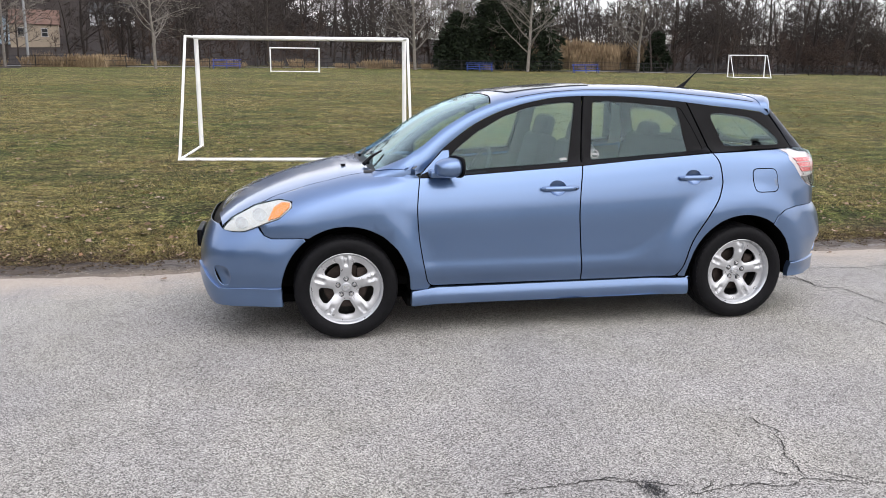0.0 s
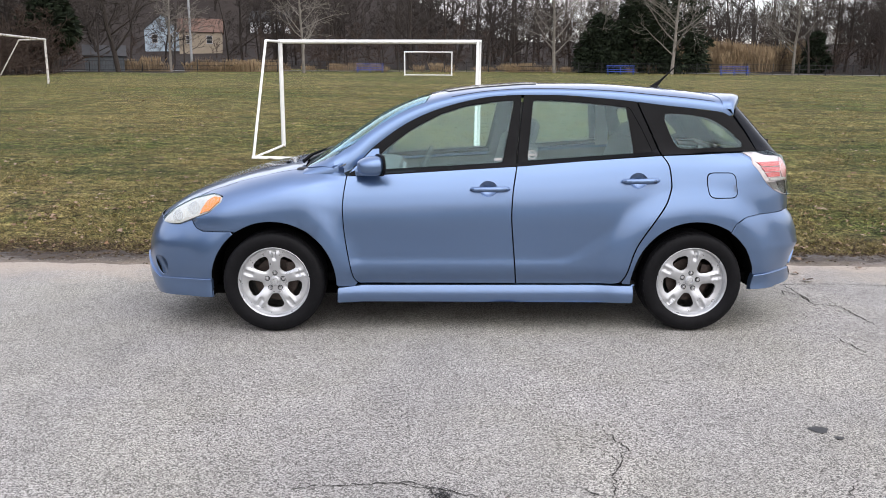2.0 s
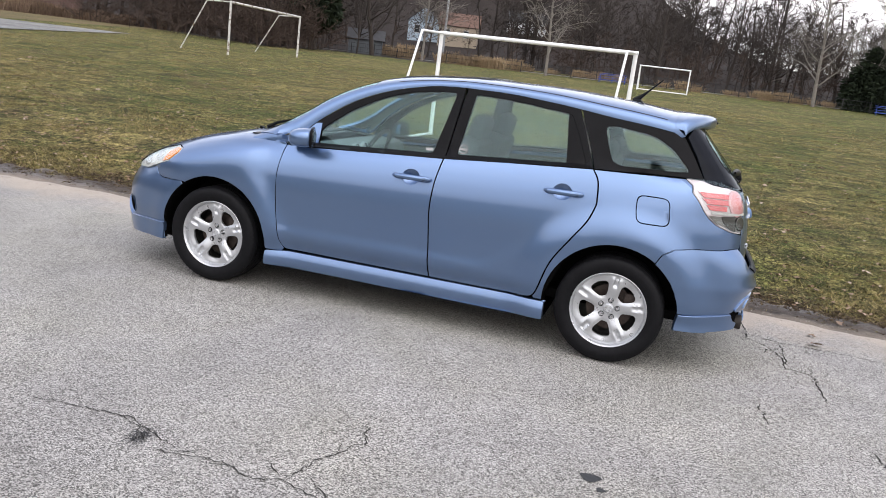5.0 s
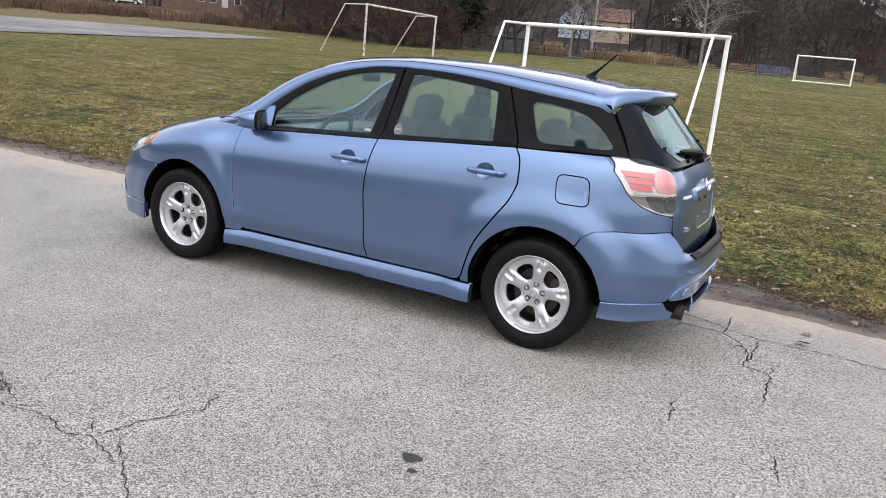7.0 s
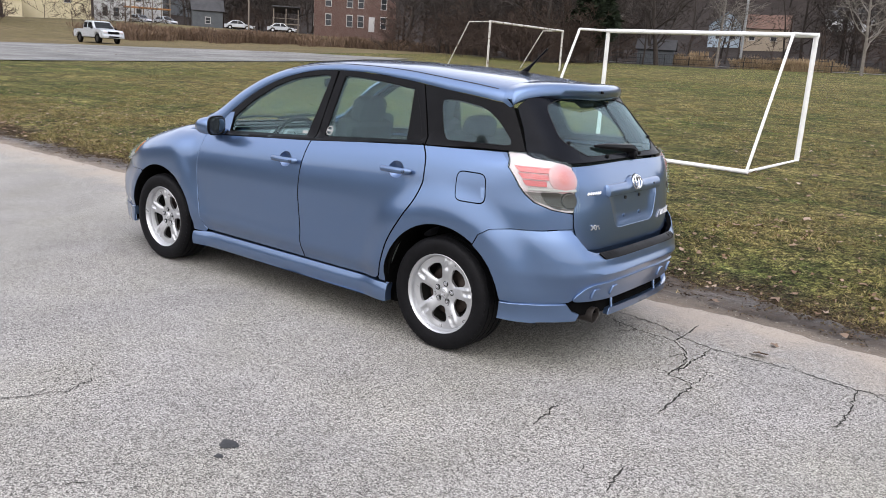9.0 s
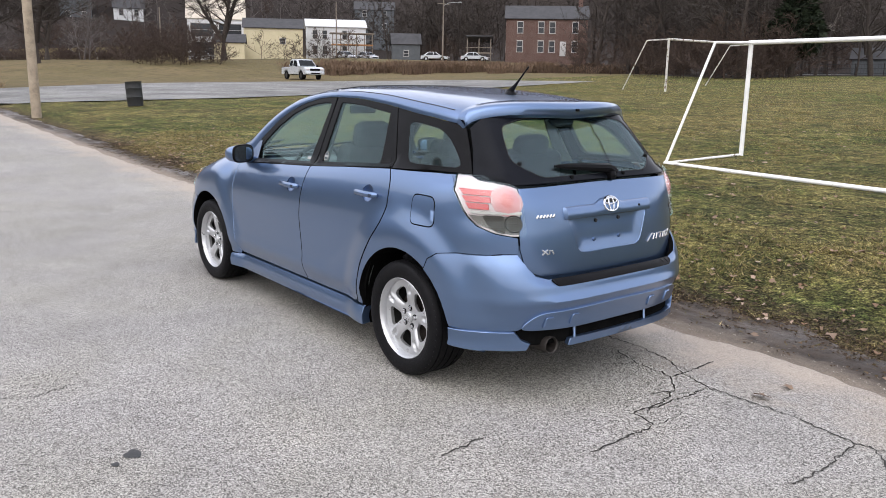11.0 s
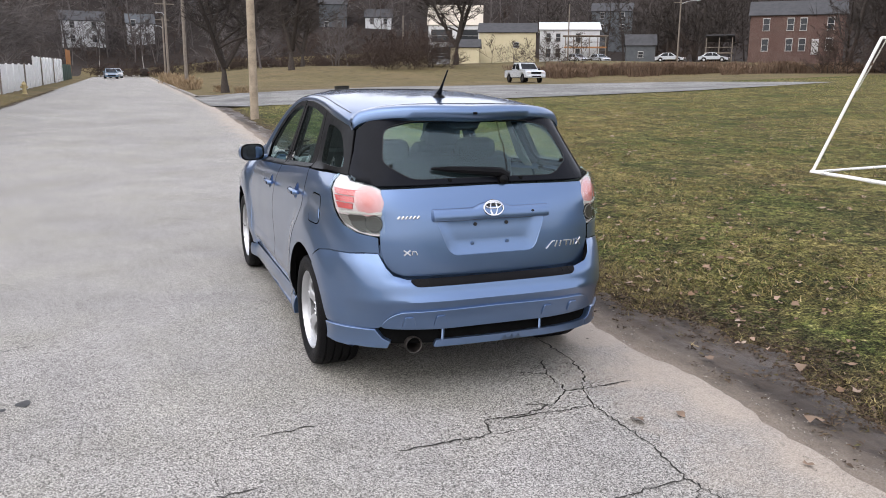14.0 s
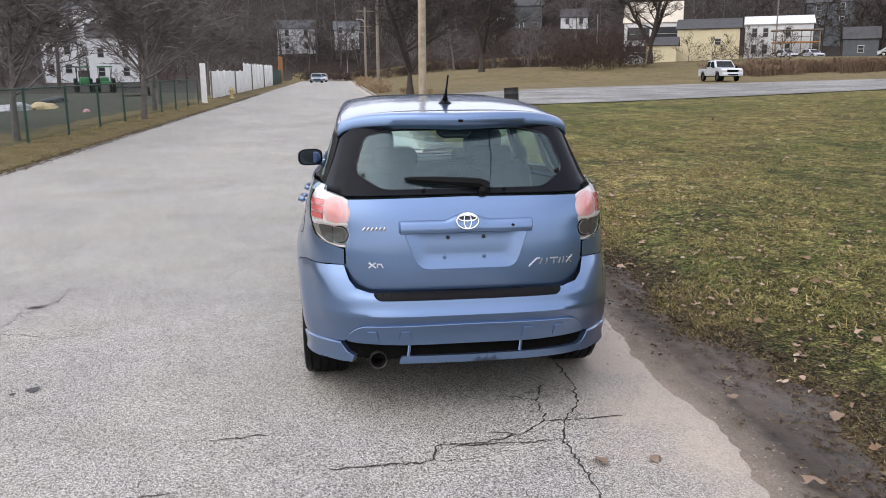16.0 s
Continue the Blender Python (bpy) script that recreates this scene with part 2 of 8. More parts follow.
def banded(name, a, b, axis, scale, rough=0.7, sharp=0.08, bump=0.4):
    """Boards, siding or shingle courses on far buildings: lines with relief, stained."""
    m = Nodes(name)
    z = m.node("SeparateXYZ", Vector=m.coords()).outputs[axis]
    saw = m.math("FRACT", m.math("MULTIPLY", z, scale))
    line = m.ramp(saw, 0.0, sharp, 0.0, 1.0)
    col = m.mix(m.ramp(m.noise(1.2, 5), 0.3, 0.7), a, b)
    col = m.mix(m.ramp(line, 0, 1, 0.35, 0.0), col, tuple(x * 0.4 for x in a))
    m.set(Base_Color=col, Roughness=rough, Specular_IOR_Level=0.15)
    m.bump(saw, bump, 0.02)
    return m.mat


def brickwork(name, a, b, mortar):
    m = Nodes(name)
    v = m.coords()
    s = m.node("SeparateXYZ", Vector=v)
    vec = m.node("CombineXYZ", X=m.math("ADD", s.outputs[0], s.outputs[1]), Y=s.outputs[2]).outputs[0]
    br = m.node("TexBrick", Vector=vec, Color1=a, Color2=b, Mortar=mortar, Scale=1.0, Mortar_Size=0.012, Brick_Width=0.22, Row_Height=0.075)
    col = m.mix(m.ramp(m.noise(0.8, 5), 0.35, 0.7, 0.0, 0.4), br.outputs[0], tuple(x * 0.5 for x in a))
    m.set(Base_Color=col, Roughness=0.9)
    m.bump(br.outputs["Fac"], -0.3, 0.01)
    return m.mat


M = {}
M["paint"] = car_paint("blue_metallic_paint", (0.123, 0.197, 0.346))
M["trim"] = plain("black_trim", (0.0060, 0.0060, 0.0068), 0.34, 0, 0.2, 10, spec=0.08)
M["satin"] = plain("grey_black_plastic", (0.028, 0.029, 0.032), 0.55, 0, 0.2, 12, 0.15, 900, spec=0.25)
M["under"] = plain("underbody_black", (0.006, 0.006, 0.006), 0.95, 0, 0.3, 8, spec=0.0)
M["glass"] = glass("window_glass", (0.77, 0.915, 0.88))
M["wglass"] = glass("windscreen_glass", (0.79, 0.96, 0.95), 0.01, 0.075)
M["frit"] = plain("black_edged_glass", (0.007, 0.008, 0.011), 0.16, 0, 0.15, 10, spec=0.07)
M["lens"] = glass("clear_lens", (0.97, 0.97, 0.97), 0.05, 0.035)
M["rubber"] = plain("tyre_rubber", (0.006, 0.006, 0.007), 0.55, 0, 0.3, 30, 0.3, 300, spec=0.12)
M["alloy"] = plain("silver_alloy", (0.52, 0.53, 0.545), 0.32, 0.7, 0.03, 8)
M["alloyin"] = plain("dark_rim_metal", (0.06, 0.058, 0.055), 0.6, 0.6, 0.3, 20)
M["rotor"] = plain("rusty_steel", (0.05, 0.038, 0.033), 0.6, 0.7, 0.4, 30)
M["pipe"] = plain("sooty_steel", (0.035, 0.03, 0.027), 0.6, 0.5, 0.4, 30)
M["badge"] = plain("badge_metal", (0.5, 0.51, 0.53), 0.3, 0.9, 0.05, 30)
M["chrome"] = plain("chrome", (0.75, 0.76, 0.78), 0.12, 1.0, 0.04, 30)
M["redlens"] = plain("red_lens", (0.55, 0.11, 0.11), 0.15, 0, 0.15, 60, coat=1.0)
M["pinklens"] = plain("pale_red_lens", (0.59, 0.28, 0.275), 0.2, 0, 0.03, 20, coat=1.0)
M["whitelens"] = plain("lamp_reflector", (0.62, 0.56, 0.56), 0.3, 0.0, 0.1, 50, coat=1.0)
M["headlens"] = plain("hazy_lamp_lens", (0.50, 0.51, 0.48), 0.3, 0, 0.12, 14, coat=1.0)
M["bowl"] = plain("lamp_bowl", (0.46, 0.47, 0.45), 0.25, 0.3, 0.15, 30, coat=1.0)
M["smokelens"] = banded("ribbed_smoked_lens", (0.045, 0.042, 0.038), (0.11, 0.105, 0.095), 2, 95.0, 0.2, 0.5)
M["clearrib"] = banded("ribbed_clear_lens", (0.15, 0.145, 0.135), (0.30, 0.29, 0.27), 2, 95.0, 0.2, 0.4)
M["roselens"] = plain("faded_pink_lens", (0.58, 0.36, 0.36), 0.2, 0, 0.03, 20, coat=1.0)
M["coralens"] = plain("coral_red_lens", (0.58, 0.205, 0.19), 0.2, 0, 0.03, 20, coat=1.0)
M["amber"] = plain("amber_lens", (0.75, 0.24, 0.03), 0.2, 0, 0.12, 60, coat=1.0)
M["cloth"] = plain("grey_seat_cloth", (0.040, 0.042, 0.047), 0.95, 0, 0.2, 20, 0.3, 700)
M["cabin"] = plain("cabin_grey_plastic", (0.105, 0.115, 0.115), 0.7, 0, 0.15, 10, 0.1, 600)
M["liner"] = plain("headliner", (0.42, 0.43, 0.41), 0.95, 0, 0.08, 10)
M["sticker"] = plain("sticker_white", (0.34, 0.34, 0.33), 0.5)
M["road"] = asphalt("road_asphalt", (0.062, 0.058, 0.053), (0.530, 0.508, 0.478), 0.2, (0.30, 0.255, 0.21))
M["lot"] = asphalt("old_lot_asphalt", (0.12, 0.118, 0.115), (0.30, 0.295, 0.285), 0.5)
M["crack"] = plain("crack_dirt", (0.03, 0.028, 0.024), 0.95, 0, 0.4, 30)
M["tar"] = plain("oil_spot", (0.03, 0.03, 0.03), 0.6, 0, 0.3, 30)
M["mud"] = wet_mud("roadside_mud")
M["field"] = turf_mat("winter_turf")
M["work_yard"] = earth("dark_gravel_yard", (0.055, 0.054, 0.044), (0.070, 0.074, 0.046), (0.038, 0.034, 0.028), 1.0, 0.5)
M["yard"] = earth("far_turf", (0.125, 0.101, 0.045), (0.16, 0.122, 0.060), (0.070, 0.056, 0.030), 0.6, 0.6)
M["wood_floor"] = earth("leaf_litter", (0.028, 0.022, 0.019), (0.038, 0.030, 0.026), (0.020, 0.016, 0.013), 0.3, 0.8)
M["blade"] = varied("grass_blades", [(0.138, 0.140, 0.036), (0.29, 0.225, 0.09), (0.075, 0.082, 0.018), (0.44, 0.35, 0.18), (0.13, 0.092, 0.040), (0.045, 0.040, 0.014)], 0.8, 5.0, True, 0.5)
M["leaf"] = varied("fallen_leaves", [(0.19, 0.115, 0.07), (0.29, 0.205, 0.145), (0.14, 0.085, 0.052), (0.38, 0.30, 0.235), (0.23, 0.135, 0.08)])
M["grit"] = varied("road_grit", [(0.30, 0.27, 0.23), (0.42, 0.39, 0.34), (0.20, 0.18, 0.155), (0.10, 0.085, 0.07)])
M["litter"] = varied("rotted_litter", [(0.05, 0.036, 0.026), (0.085, 0.058, 0.038), (0.036, 0.027, 0.02), (0.15, 0.105, 0.068), (0.08, 0.07, 0.03)])
M["grey_twig"] = varied("grey_twigs", [(0.098, 0.087, 0.083), (0.145, 0.128, 0.122), (0.06, 0.052, 0.049)], 0.95)
M["bark"] = varied("bark", [(0.042, 0.035, 0.031), (0.066, 0.055, 0.048), (0.028, 0.023, 0.020)], 0.95, 9.0, True)
M["pale_bark"] = varied("pale_bark", [(0.17, 0.155, 0.135), (0.22, 0.20, 0.175)], 0.95, 3.0, False)
M["twig"] = varied("brush_twigs", [(0.046, 0.034, 0.029), (0.080, 0.058, 0.046), (0.058, 0.040, 0.033)], 0.95)
M["needle"] = varied("conifer_needles", [(0.014, 0.021, 0.011), (0.022, 0.031, 0.016), (0.010, 0.015, 0.009)], 0.9)
M["reed"] = varied("dry_reeds", [(0.30, 0.22, 0.13), (0.22, 0.155, 0.095), (0.38, 0.29, 0.18)], 0.95)
M["rust_reed"] = varied("brown_reeds", [(0.15, 0.10, 0.07), (0.20, 0.14, 0.095), (0.11, 0.075, 0.055)], 0.95)
M["peeling"] = flaking("peeling_white_paint_on_steel", (0.62, 0.60, 0.56), (0.14, 0.085, 0.055))
M["white"] = plain("white_goal_paint", (0.80, 0.80, 0.79), 0.45, 0, 0.08, 6)
M["fence_black"] = plain("black_iron", (0.02, 0.02, 0.021), 0.6, 0.2, 0.2, 8)
M["fence_green"] = plain("green_vinyl", (0.018, 0.05, 0.035), 0.6, 0, 0.2, 8)
M["galv"] = plain("galvanised", (0.35, 0.36, 0.37), 0.5, 0.6, 0.15, 8)
M["pole"] = plain("weathered_pole_wood", (0.33, 0.27, 0.20), 0.9, 0, 0.3, 5, 0.5, 60)
M["oldpole"] = plain("grey_pole_wood", (0.20, 0.17, 0.14), 0.9, 0, 0.3, 5, 0.5, 60)
M["kerb"] = plain("kerb_concrete", (0.24, 0.225, 0.205), 0.9, 0, 0.25, 3, 0.4, 80)
M["blue_paint"] = plain("blue_table_paint", (0.03, 0.07, 0.32), 0.5, 0, 0.2, 8)
M["bin"] = plain("black_bin", (0.018, 0.019, 0.02), 0.6, 0.1, 0.2, 8)
M["brick"] = brickwork("red_brick", (0.100, 0.042, 0.034), (0.076, 0.033, 0.028), (0.19, 0.15, 0.125))
M["roof"] = banded("grey_shingles", (0.051, 0.051, 0.054), (0.075, 0.075, 0.078), 2, 4.0)
M["tinroof"] = banded("cream_metal_roof", (0.48, 0.43, 0.35), (0.54, 0.49, 0.41), 0, 2.0, 0.5)
M["whiteroof"] = banded("pale_metal_roof", (0.52, 0.53, 0.54), (0.58, 0.59, 0.60), 0, 2.0, 0.5)
M["cream"] = banded("cream_siding", (0.56, 0.50, 0.33), (0.62, 0.55, 0.38), 2, 7.0)
M["siding"] = banded("white_siding", (0.58, 0.59, 0.60), (0.66, 0.67, 0.68), 2, 7.0)
M["greyside"] = banded("grey_siding", (0.090, 0.099, 0.108), (0.120, 0.129, 0.138), 2, 7.0)
M["blueside"] = banded("pale_blue_siding", (0.36, 0.44, 0.52), (0.42, 0.50, 0.57), 2, 7.0)
M["tanside"] = banded("tan_siding", (0.30, 0.25, 0.19), (0.36, 0.30, 0.23), 2, 7.0)
M["brownroof"] = banded("brown_shingles", (0.12, 0.075, 0.058), (0.16, 0.10, 0.078), 2, 4.0)
M["darkglass"] = plain("dark_window", (0.025, 0.028, 0.032), 0.12, 0, 0.3, 4)
M["winframe"] = plain("window_frame_white", (0.42, 0.41, 0.40), 0.6, 0, 0.1, 6)
M["truckpaint"] = plain("silver_truck_paint", (0.60, 0.63, 0.66), 0.3, 0.3, 0.05, 5, coat=1.0)
M["whitecar"] = plain("white_car_paint", (0.42, 0.44, 0.47), 0.3, 0.1, 0.05, 5, coat=1.0)
M["bluecar"] = plain("blue_car_paint", (0.10, 0.16, 0.22), 0.3, 0.3, 0.05, 5, coat=1.0)
M["darkcar"] = plain("dark_car_paint", (0.02, 0.02, 0.022), 0.3, 0.2, 0.05, 5, coat=1.0)
M["tractor"] = plain("tractor_green", (0.02, 0.14, 0.05), 0.5, 0, 0.2, 6)
M["yellow"] = plain("yellow_paint", (0.55, 0.40, 0.03), 0.5, 0, 0.15, 6)
M["tan"] = plain("tan_hydrant_paint", (0.45, 0.36, 0.18), 0.6, 0, 0.2, 9)
M["orange_wood"] = banded("orange_boards", (0.36, 0.17, 0.07), (0.42, 0.21, 0.09), 0, 5.0)

# ---- mesh helpers ----


def finish(name, bm, mat, smooth=True):
    me = bpy.data.meshes.new(name)
    bm.to_mesh(me)
    bm.free()
    # painted panels carry black as second material, for the shade in their gaps
    mats = list(mat) if isinstance(mat, (list, tuple)) else [mat, M["under"]] if mat is M["paint"] else [mat]
    for mm in mats:
        me.materials.append(mm)
    if len(mats) == 1:
        me.polygons.foreach_set("material_index", [0] * len(me.polygons))
    if smooth:
        me.polygons.foreach_set("use_smooth", [True] * len(me.polygons))
    return new(name, me)


def part(name, bm, mat, parent=None, label="", smooth=True, sharp=32.0):
    ob = finish(name, bm, mat, smooth)
    if sharp and smooth:
        ob.data.set_sharp_from_angle(angle=radians(sharp))
    ob.parent = parent
    if label:
        ob["label"] = label
    return ob


def thing(name, m, label, category, group="", kind=""):
    ob = new(name)
    ob.matrix_basis = m
    return tagged(ob, label, category, group, kind)


def solid(name, bm, mat, label, category, group="", kind="", smooth=True, sharp=35.0):
    ob = finish(name, bm, mat, smooth)
    if smooth and sharp:
        ob.data.set_sharp_from_angle(angle=radians(sharp))
    return tagged(ob, label, category, group, kind)


def add_box(bm, c, s, bevel=0.0, m=None, seg=2):
    r = bmesh.ops.create_cube(bm, size=1.0)
    mat = Matrix.Translation(c) @ Matrix.Diagonal((*s, 1))
    if m is not None:
        mat = m @ mat
    bmesh.ops.transform(bm, matrix=mat, verts=r["verts"])
    if bevel:
        es = list({e for v in r["verts"] for e in v.link_edges})
        bmesh.ops.bevel(bm, geom=es, offset=bevel, segments=seg, affect="EDGES", profile=0.6)
    return bm


def box(c, s, bevel=0.0, m=None, seg=2):
    return add_box(bmesh.new(), c, s, bevel, m, seg)


def add_tube(bm, pts, radii, sides=8, cap=True):
    """A tube through points, with a radius at each."""
    pts = [Vector(p) for p in pts]
    if not isinstance(radii, (list, tuple)):
        radii = [radii] * len(pts)
    rings, ref = [], None
    for i, p in enumerate(pts):
        d = (pts[min(i + 1, len(pts) - 1)] - pts[max(i - 1, 0)]).normalized()
        if ref is None:
            ref = d.orthogonal().normalized()
        ref = (ref - d * ref.dot(d))
        ref = ref.normalized() if ref.length > 1e-6 else d.orthogonal().normalized()
        up = d.cross(ref)
        rings.append([bm.verts.new(p + radii[i] * (math.cos(k * math.tau / sides) * ref + math.sin(k * math.tau / sides) * up)) for k in range(sides)])
    for a, b in zip(rings, rings[1:]):
        for k in range(sides):
            bm.faces.new((a[k], a[(k + 1) % sides], b[(k + 1) % sides], b[k]))
    if cap:
        bm.faces.new(rings[0][::-1])
        bm.faces.new(rings[-1])
    return bm


def tube(pts, radii, sides=8, cap=True):
    return add_tube(bmesh.new(), pts, radii, sides, cap)


def add_lathe(bm, profile, seg=32, axis="y", c=(0, 0, 0), closed=False):
    """Turns (along, radius) pairs round an axis."""
    rings = []
    for a, r in profile:
        ring = []
        for k in range(seg):
            u, v = r * math.cos(k * math.tau / seg), r * math.sin(k * math.tau / seg)
            p = {"y": (u, a, v), "z": (u, v, a), "x": (a, u, v)}[axis]
            ring.append(bm.verts.new(Vector(p) + Vector(c)))
        rings.append(ring)
    pairs = list(zip(rings, rings[1:])) + ([(rings[-1], rings[0])] if closed else [])
    for a, b in pairs:
        for k in range(seg):
            bm.faces.new((a[k], a[(k + 1) % seg], b[(k + 1) % seg], b[k]))
    bmesh.ops.recalc_face_normals(bm, faces=bm.faces)
    return bm


def lathe(profile, seg=32, axis="y", c=(0, 0, 0), closed=False):
    return add_lathe(bmesh.new(), profile, seg, axis, c, closed)


def smoothstep(a, b, x):
    t = min(1.0, max(0.0, (x - a) / (b - a)))
    return t * t * (3 - 2 * t)


def curve(xs, ys):
    """A smooth function through points (Hermite, with limited slopes)."""
    n = len(xs)
    d = [(ys[i + 1] - ys[i]) / (xs[i + 1] - xs[i]) for i in range(n - 1)]
    g = [d[0]] + [0.0 if d[i - 1] * d[i] <= 0 else 2 * d[i - 1] * d[i] / (d[i - 1] + d[i]) for i in range(1, n - 1)] + [d[-1]]

    def f(x):
        if x <= xs[0]:
            return ys[0] + 0 * x
        if x >= xs[-1]:
            return ys[-1]
        i = max(k for k in range(n - 1) if xs[k] <= x)
        h = xs[i + 1] - xs[i]
        t = (x - xs[i]) / h
        return ((2 * t ** 3 - 3 * t ** 2 + 1) * ys[i] + (t ** 3 - 2 * t ** 2 + t) * h * g[i]
                + (3 * t ** 2 - 2 * t ** 3) * ys[i + 1] + (t ** 3 - t ** 2) * h * g[i + 1])
    return f


# ---- ground ----
def road_rise(x):
    return 0.012 * max(0.0, -x - 8.0) if x > -140 else 0.012 * 132


def road_edge(x):
    """How far the asphalt reaches towards the field; it widens up the road."""
    return 1.22 + 0.9 * smoothstep(-4, -36, x) - 0.2 * smoothstep(2.0, 4.4, x)


def ground(x, y):
    """Height of the land: a road that climbs gently, a field that slopes up from it, a wooded hill beyond."""
    g = road_rise(x)
    y0, y = y, y - road_edge(x) + 1.22 if y > 0.5 else y
    if y > 1.0:
        h = -0.03 * smoothstep(1.0, 1.25, y) + 0.13 * smoothstep(1.45, 4.0, y) + 0.0365 * max(0.0, min(y, 62.0) - 2.0)
        g = g * (1 - 0.75 * smoothstep(5, 30, y)) + h
    elif y < -6.7:
        g += 0.12 + 0.02 * smoothstep(-7, -12, y)
    y = y0
    g += 2.0 * smoothstep(-62, -105, x) * smoothstep(6, 25, y)
    d = max(0.0, -x - 165.0 + 0.1 * y)
    g += 46.0 * smoothstep(0, 140, d) + 0.03 * d
    g += 12.0 * smoothstep(75, 260, y) + 9.0 * smoothstep(130, 260, y) * smoothstep(10, -60, x)
    g += 30.0 * smoothstep(145, 250, y) * smoothstep(30, -50, x)
    g += 14.0 * smoothstep(-45, -200, y) * smoothstep(-50, -120, x)
    return g


def sheet(xs, ys, fz, dz=0.0):
    bm = bmesh.new()
    rows = [[bm.verts.new((x, y, fz(x, y) + dz)) for y in ys] for x in xs]
    for a, b in zip(rows, rows[1:]):
        for j in range(len(ys) - 1):
            bm.faces.new((a[j], b[j], b[j + 1], a[j + 1]))
    return bm


def steps(*runs):
    out = []
    for a, b, n in runs:
        out += [a + (b - a) * i / n for i in range(n)]
    return out + [runs[-1][1]]


def wob(x, y, s, seed=0.0):
    return noise.noise(Vector((x * s, y * s, seed)))


def turf_height(x, y):
    z = ground(x, y)
    if -6.75 < y < road_edge(x) + 0.3:
        z -= 0.11
    elif -9.2 < y < -6.7 and -118 < x < 19:
        z -= 0.13
    elif y > 1.6 and y < 60:
        z += 0.03 * wob(x, y, 0.6) + 0.012 * wob(x, y, 2.3, 3.0)
    return z


gx = steps((-900, -300, 12), (-300, -100, 20), (-100, -14, 43), (-14, 10, 60), (10, 60, 20), (60, 900, 14))
gy = steps((-900, -150, 10), (-150, -12, 24), (-12, -6.7, 10), (-6.66, 1.3, 4), (1.35, 14, 48), (14, 70, 56), (70, 300, 22), (300, 900, 8))


def wild(x, y):
    """Where the land is wooded and its floor is leaf litter."""
    w = 3.0 * wob(x, y, 0.05)
    return y > 107 + w - 0.22 * max(0, x - 40) or x < -176 + w or (y < -10 and x < -62) or y < -60 or (y > 54 - 0.55 * (x + 33) and x < -29 and y > 50 and x > -66) or (y > 92 and x < -60)


base = sheet(gx, gy, turf_height)
for f in base.faces:
    c = f.calc_center_median()
    f.material_index = 1 if wild(c.x, c.y) else 3 if (c.y < -9.5 and -62 < c.x) else 2 if (c.x < -46 or c.y < -9) else 0
turf = solid("ground", base, [M["field"], M["wood_floor"], M["yard"], M["work_yard"]], "patchy winter grass, yellow green and brown", "ground", kind="structure", sharp=0)

ROAD_Y = [0.0, 0.2, 0.45, 0.7, 0.9, 0.945, 0.97, 0.985, 1.0]


def road_sheet():
    bm = bmesh.new()
    rows = []
    for x in steps((-171, -60, 56), (-60, -14, 92), (-14, 7, 350), (7, 14, 14), (14, 80, 12)):
        e = road_edge(x) + 0.10 * wob(x, 0, 0.9) + 0.05 * wob(x, 0, 3.6) + 0.03 * wob(x, 0, 9.0, 3.0) + 0.015 * wob(x, 0, 26.0, 5.0) + 0.03
        row = []
        for k in ROAD_Y:
            y = -6.7 + k * (e + 6.7)
            row.append(bm.verts.new((x, y, ground(x, min(y, road_edge(x) - 0.25)) - (0.07 if k == 1.0 else 0.0))))
        rows.append(row)
    for p, q in zip(rows, rows[1:]):
        for j in range(len(ROAD_Y) - 1):
            bm.faces.new((p[j], q[j], q[j + 1], p[j + 1]))
    return bm


road = solid("road", road_sheet(), M["road"], "weathered grey asphalt road with coarse light aggregate", "road", kind="structure", sharp=0)


def mud_z(x, y):
    lip = 0.05 * wob(x, y, 3.2, 5.0) + 0.03 * wob(x, y, 9, 2.0) + 0.022 * wob(x, y, 24, 6.0)
    a = road_edge(x) - 0.17 + 0.1 * wob(x, 0, 1.1, 7.0) + 0.07 * wob(x, 0, 5.0, 1.0) + 0.03 * wob(x, 0, 15.0, 8.0)
    b = road_edge(x) + 0.56 + 0.18 * wob(x, 0, 0.8, 9.0) + 0.1 * wob(x, 0, 3.0, 4.0)
    return ground(x, y) + 0.018 + lip * 0.45 - 0.045 * (1 - smoothstep(a, a + 0.24, y)) - 0.10 * smoothstep(b - 0.1, b + 0.2, y)


mud = solid("mud_verge", sheet(steps((-48, -14, 90), (-14, -3, 220), (-3, 6, 360), (6, 50, 100)), steps((0.95, 3.2, 70)), mud_z), M["mud"],
            "dark wet mud strip beside the road", "mud", kind="structure", sharp=0)


# ---- surfaces of the parked car: front towards -x, wheels 2.6 m apart ----
from mathutils.geometry import delaunay_2d_cdt

BELT = curve([-1.2, -0.84, -0.64, 0.2, 1.0, 1.1], [0.955, 0.968, 0.98, 1.033, 1.098, 1.104])
SIDE = curve([0.10, 0.16, 0.24, 0.30, 0.40, 0.425, 0.455, 0.50, 0.58, 0.70, 0.80, 0.88, 0.95, 1.0, 1.033],
             [0.765, 0.785, 0.79, 0.782, 0.807, 0.810, 0.811, 0.812, 0.814, 0.818, 0.813, 0.801, 0.782, 0.762, 0.742])
NOSE = curve([0.10, 0.2, 0.35, 0.5, 0.65, 0.75, 0.9, 1.0], [-2.08, -2.15, -2.19, -2.185, -2.14, -2.06, -1.92, -1.65])
GATE = curve([0.55, 0.66, 0.8, 0.95, 1.05, 1.09, 1.25, 1.42, 1.52], [2.02, 2.025, 2.015, 1.99, 1.945, 1.92, 1.78, 1.63, 1.55])
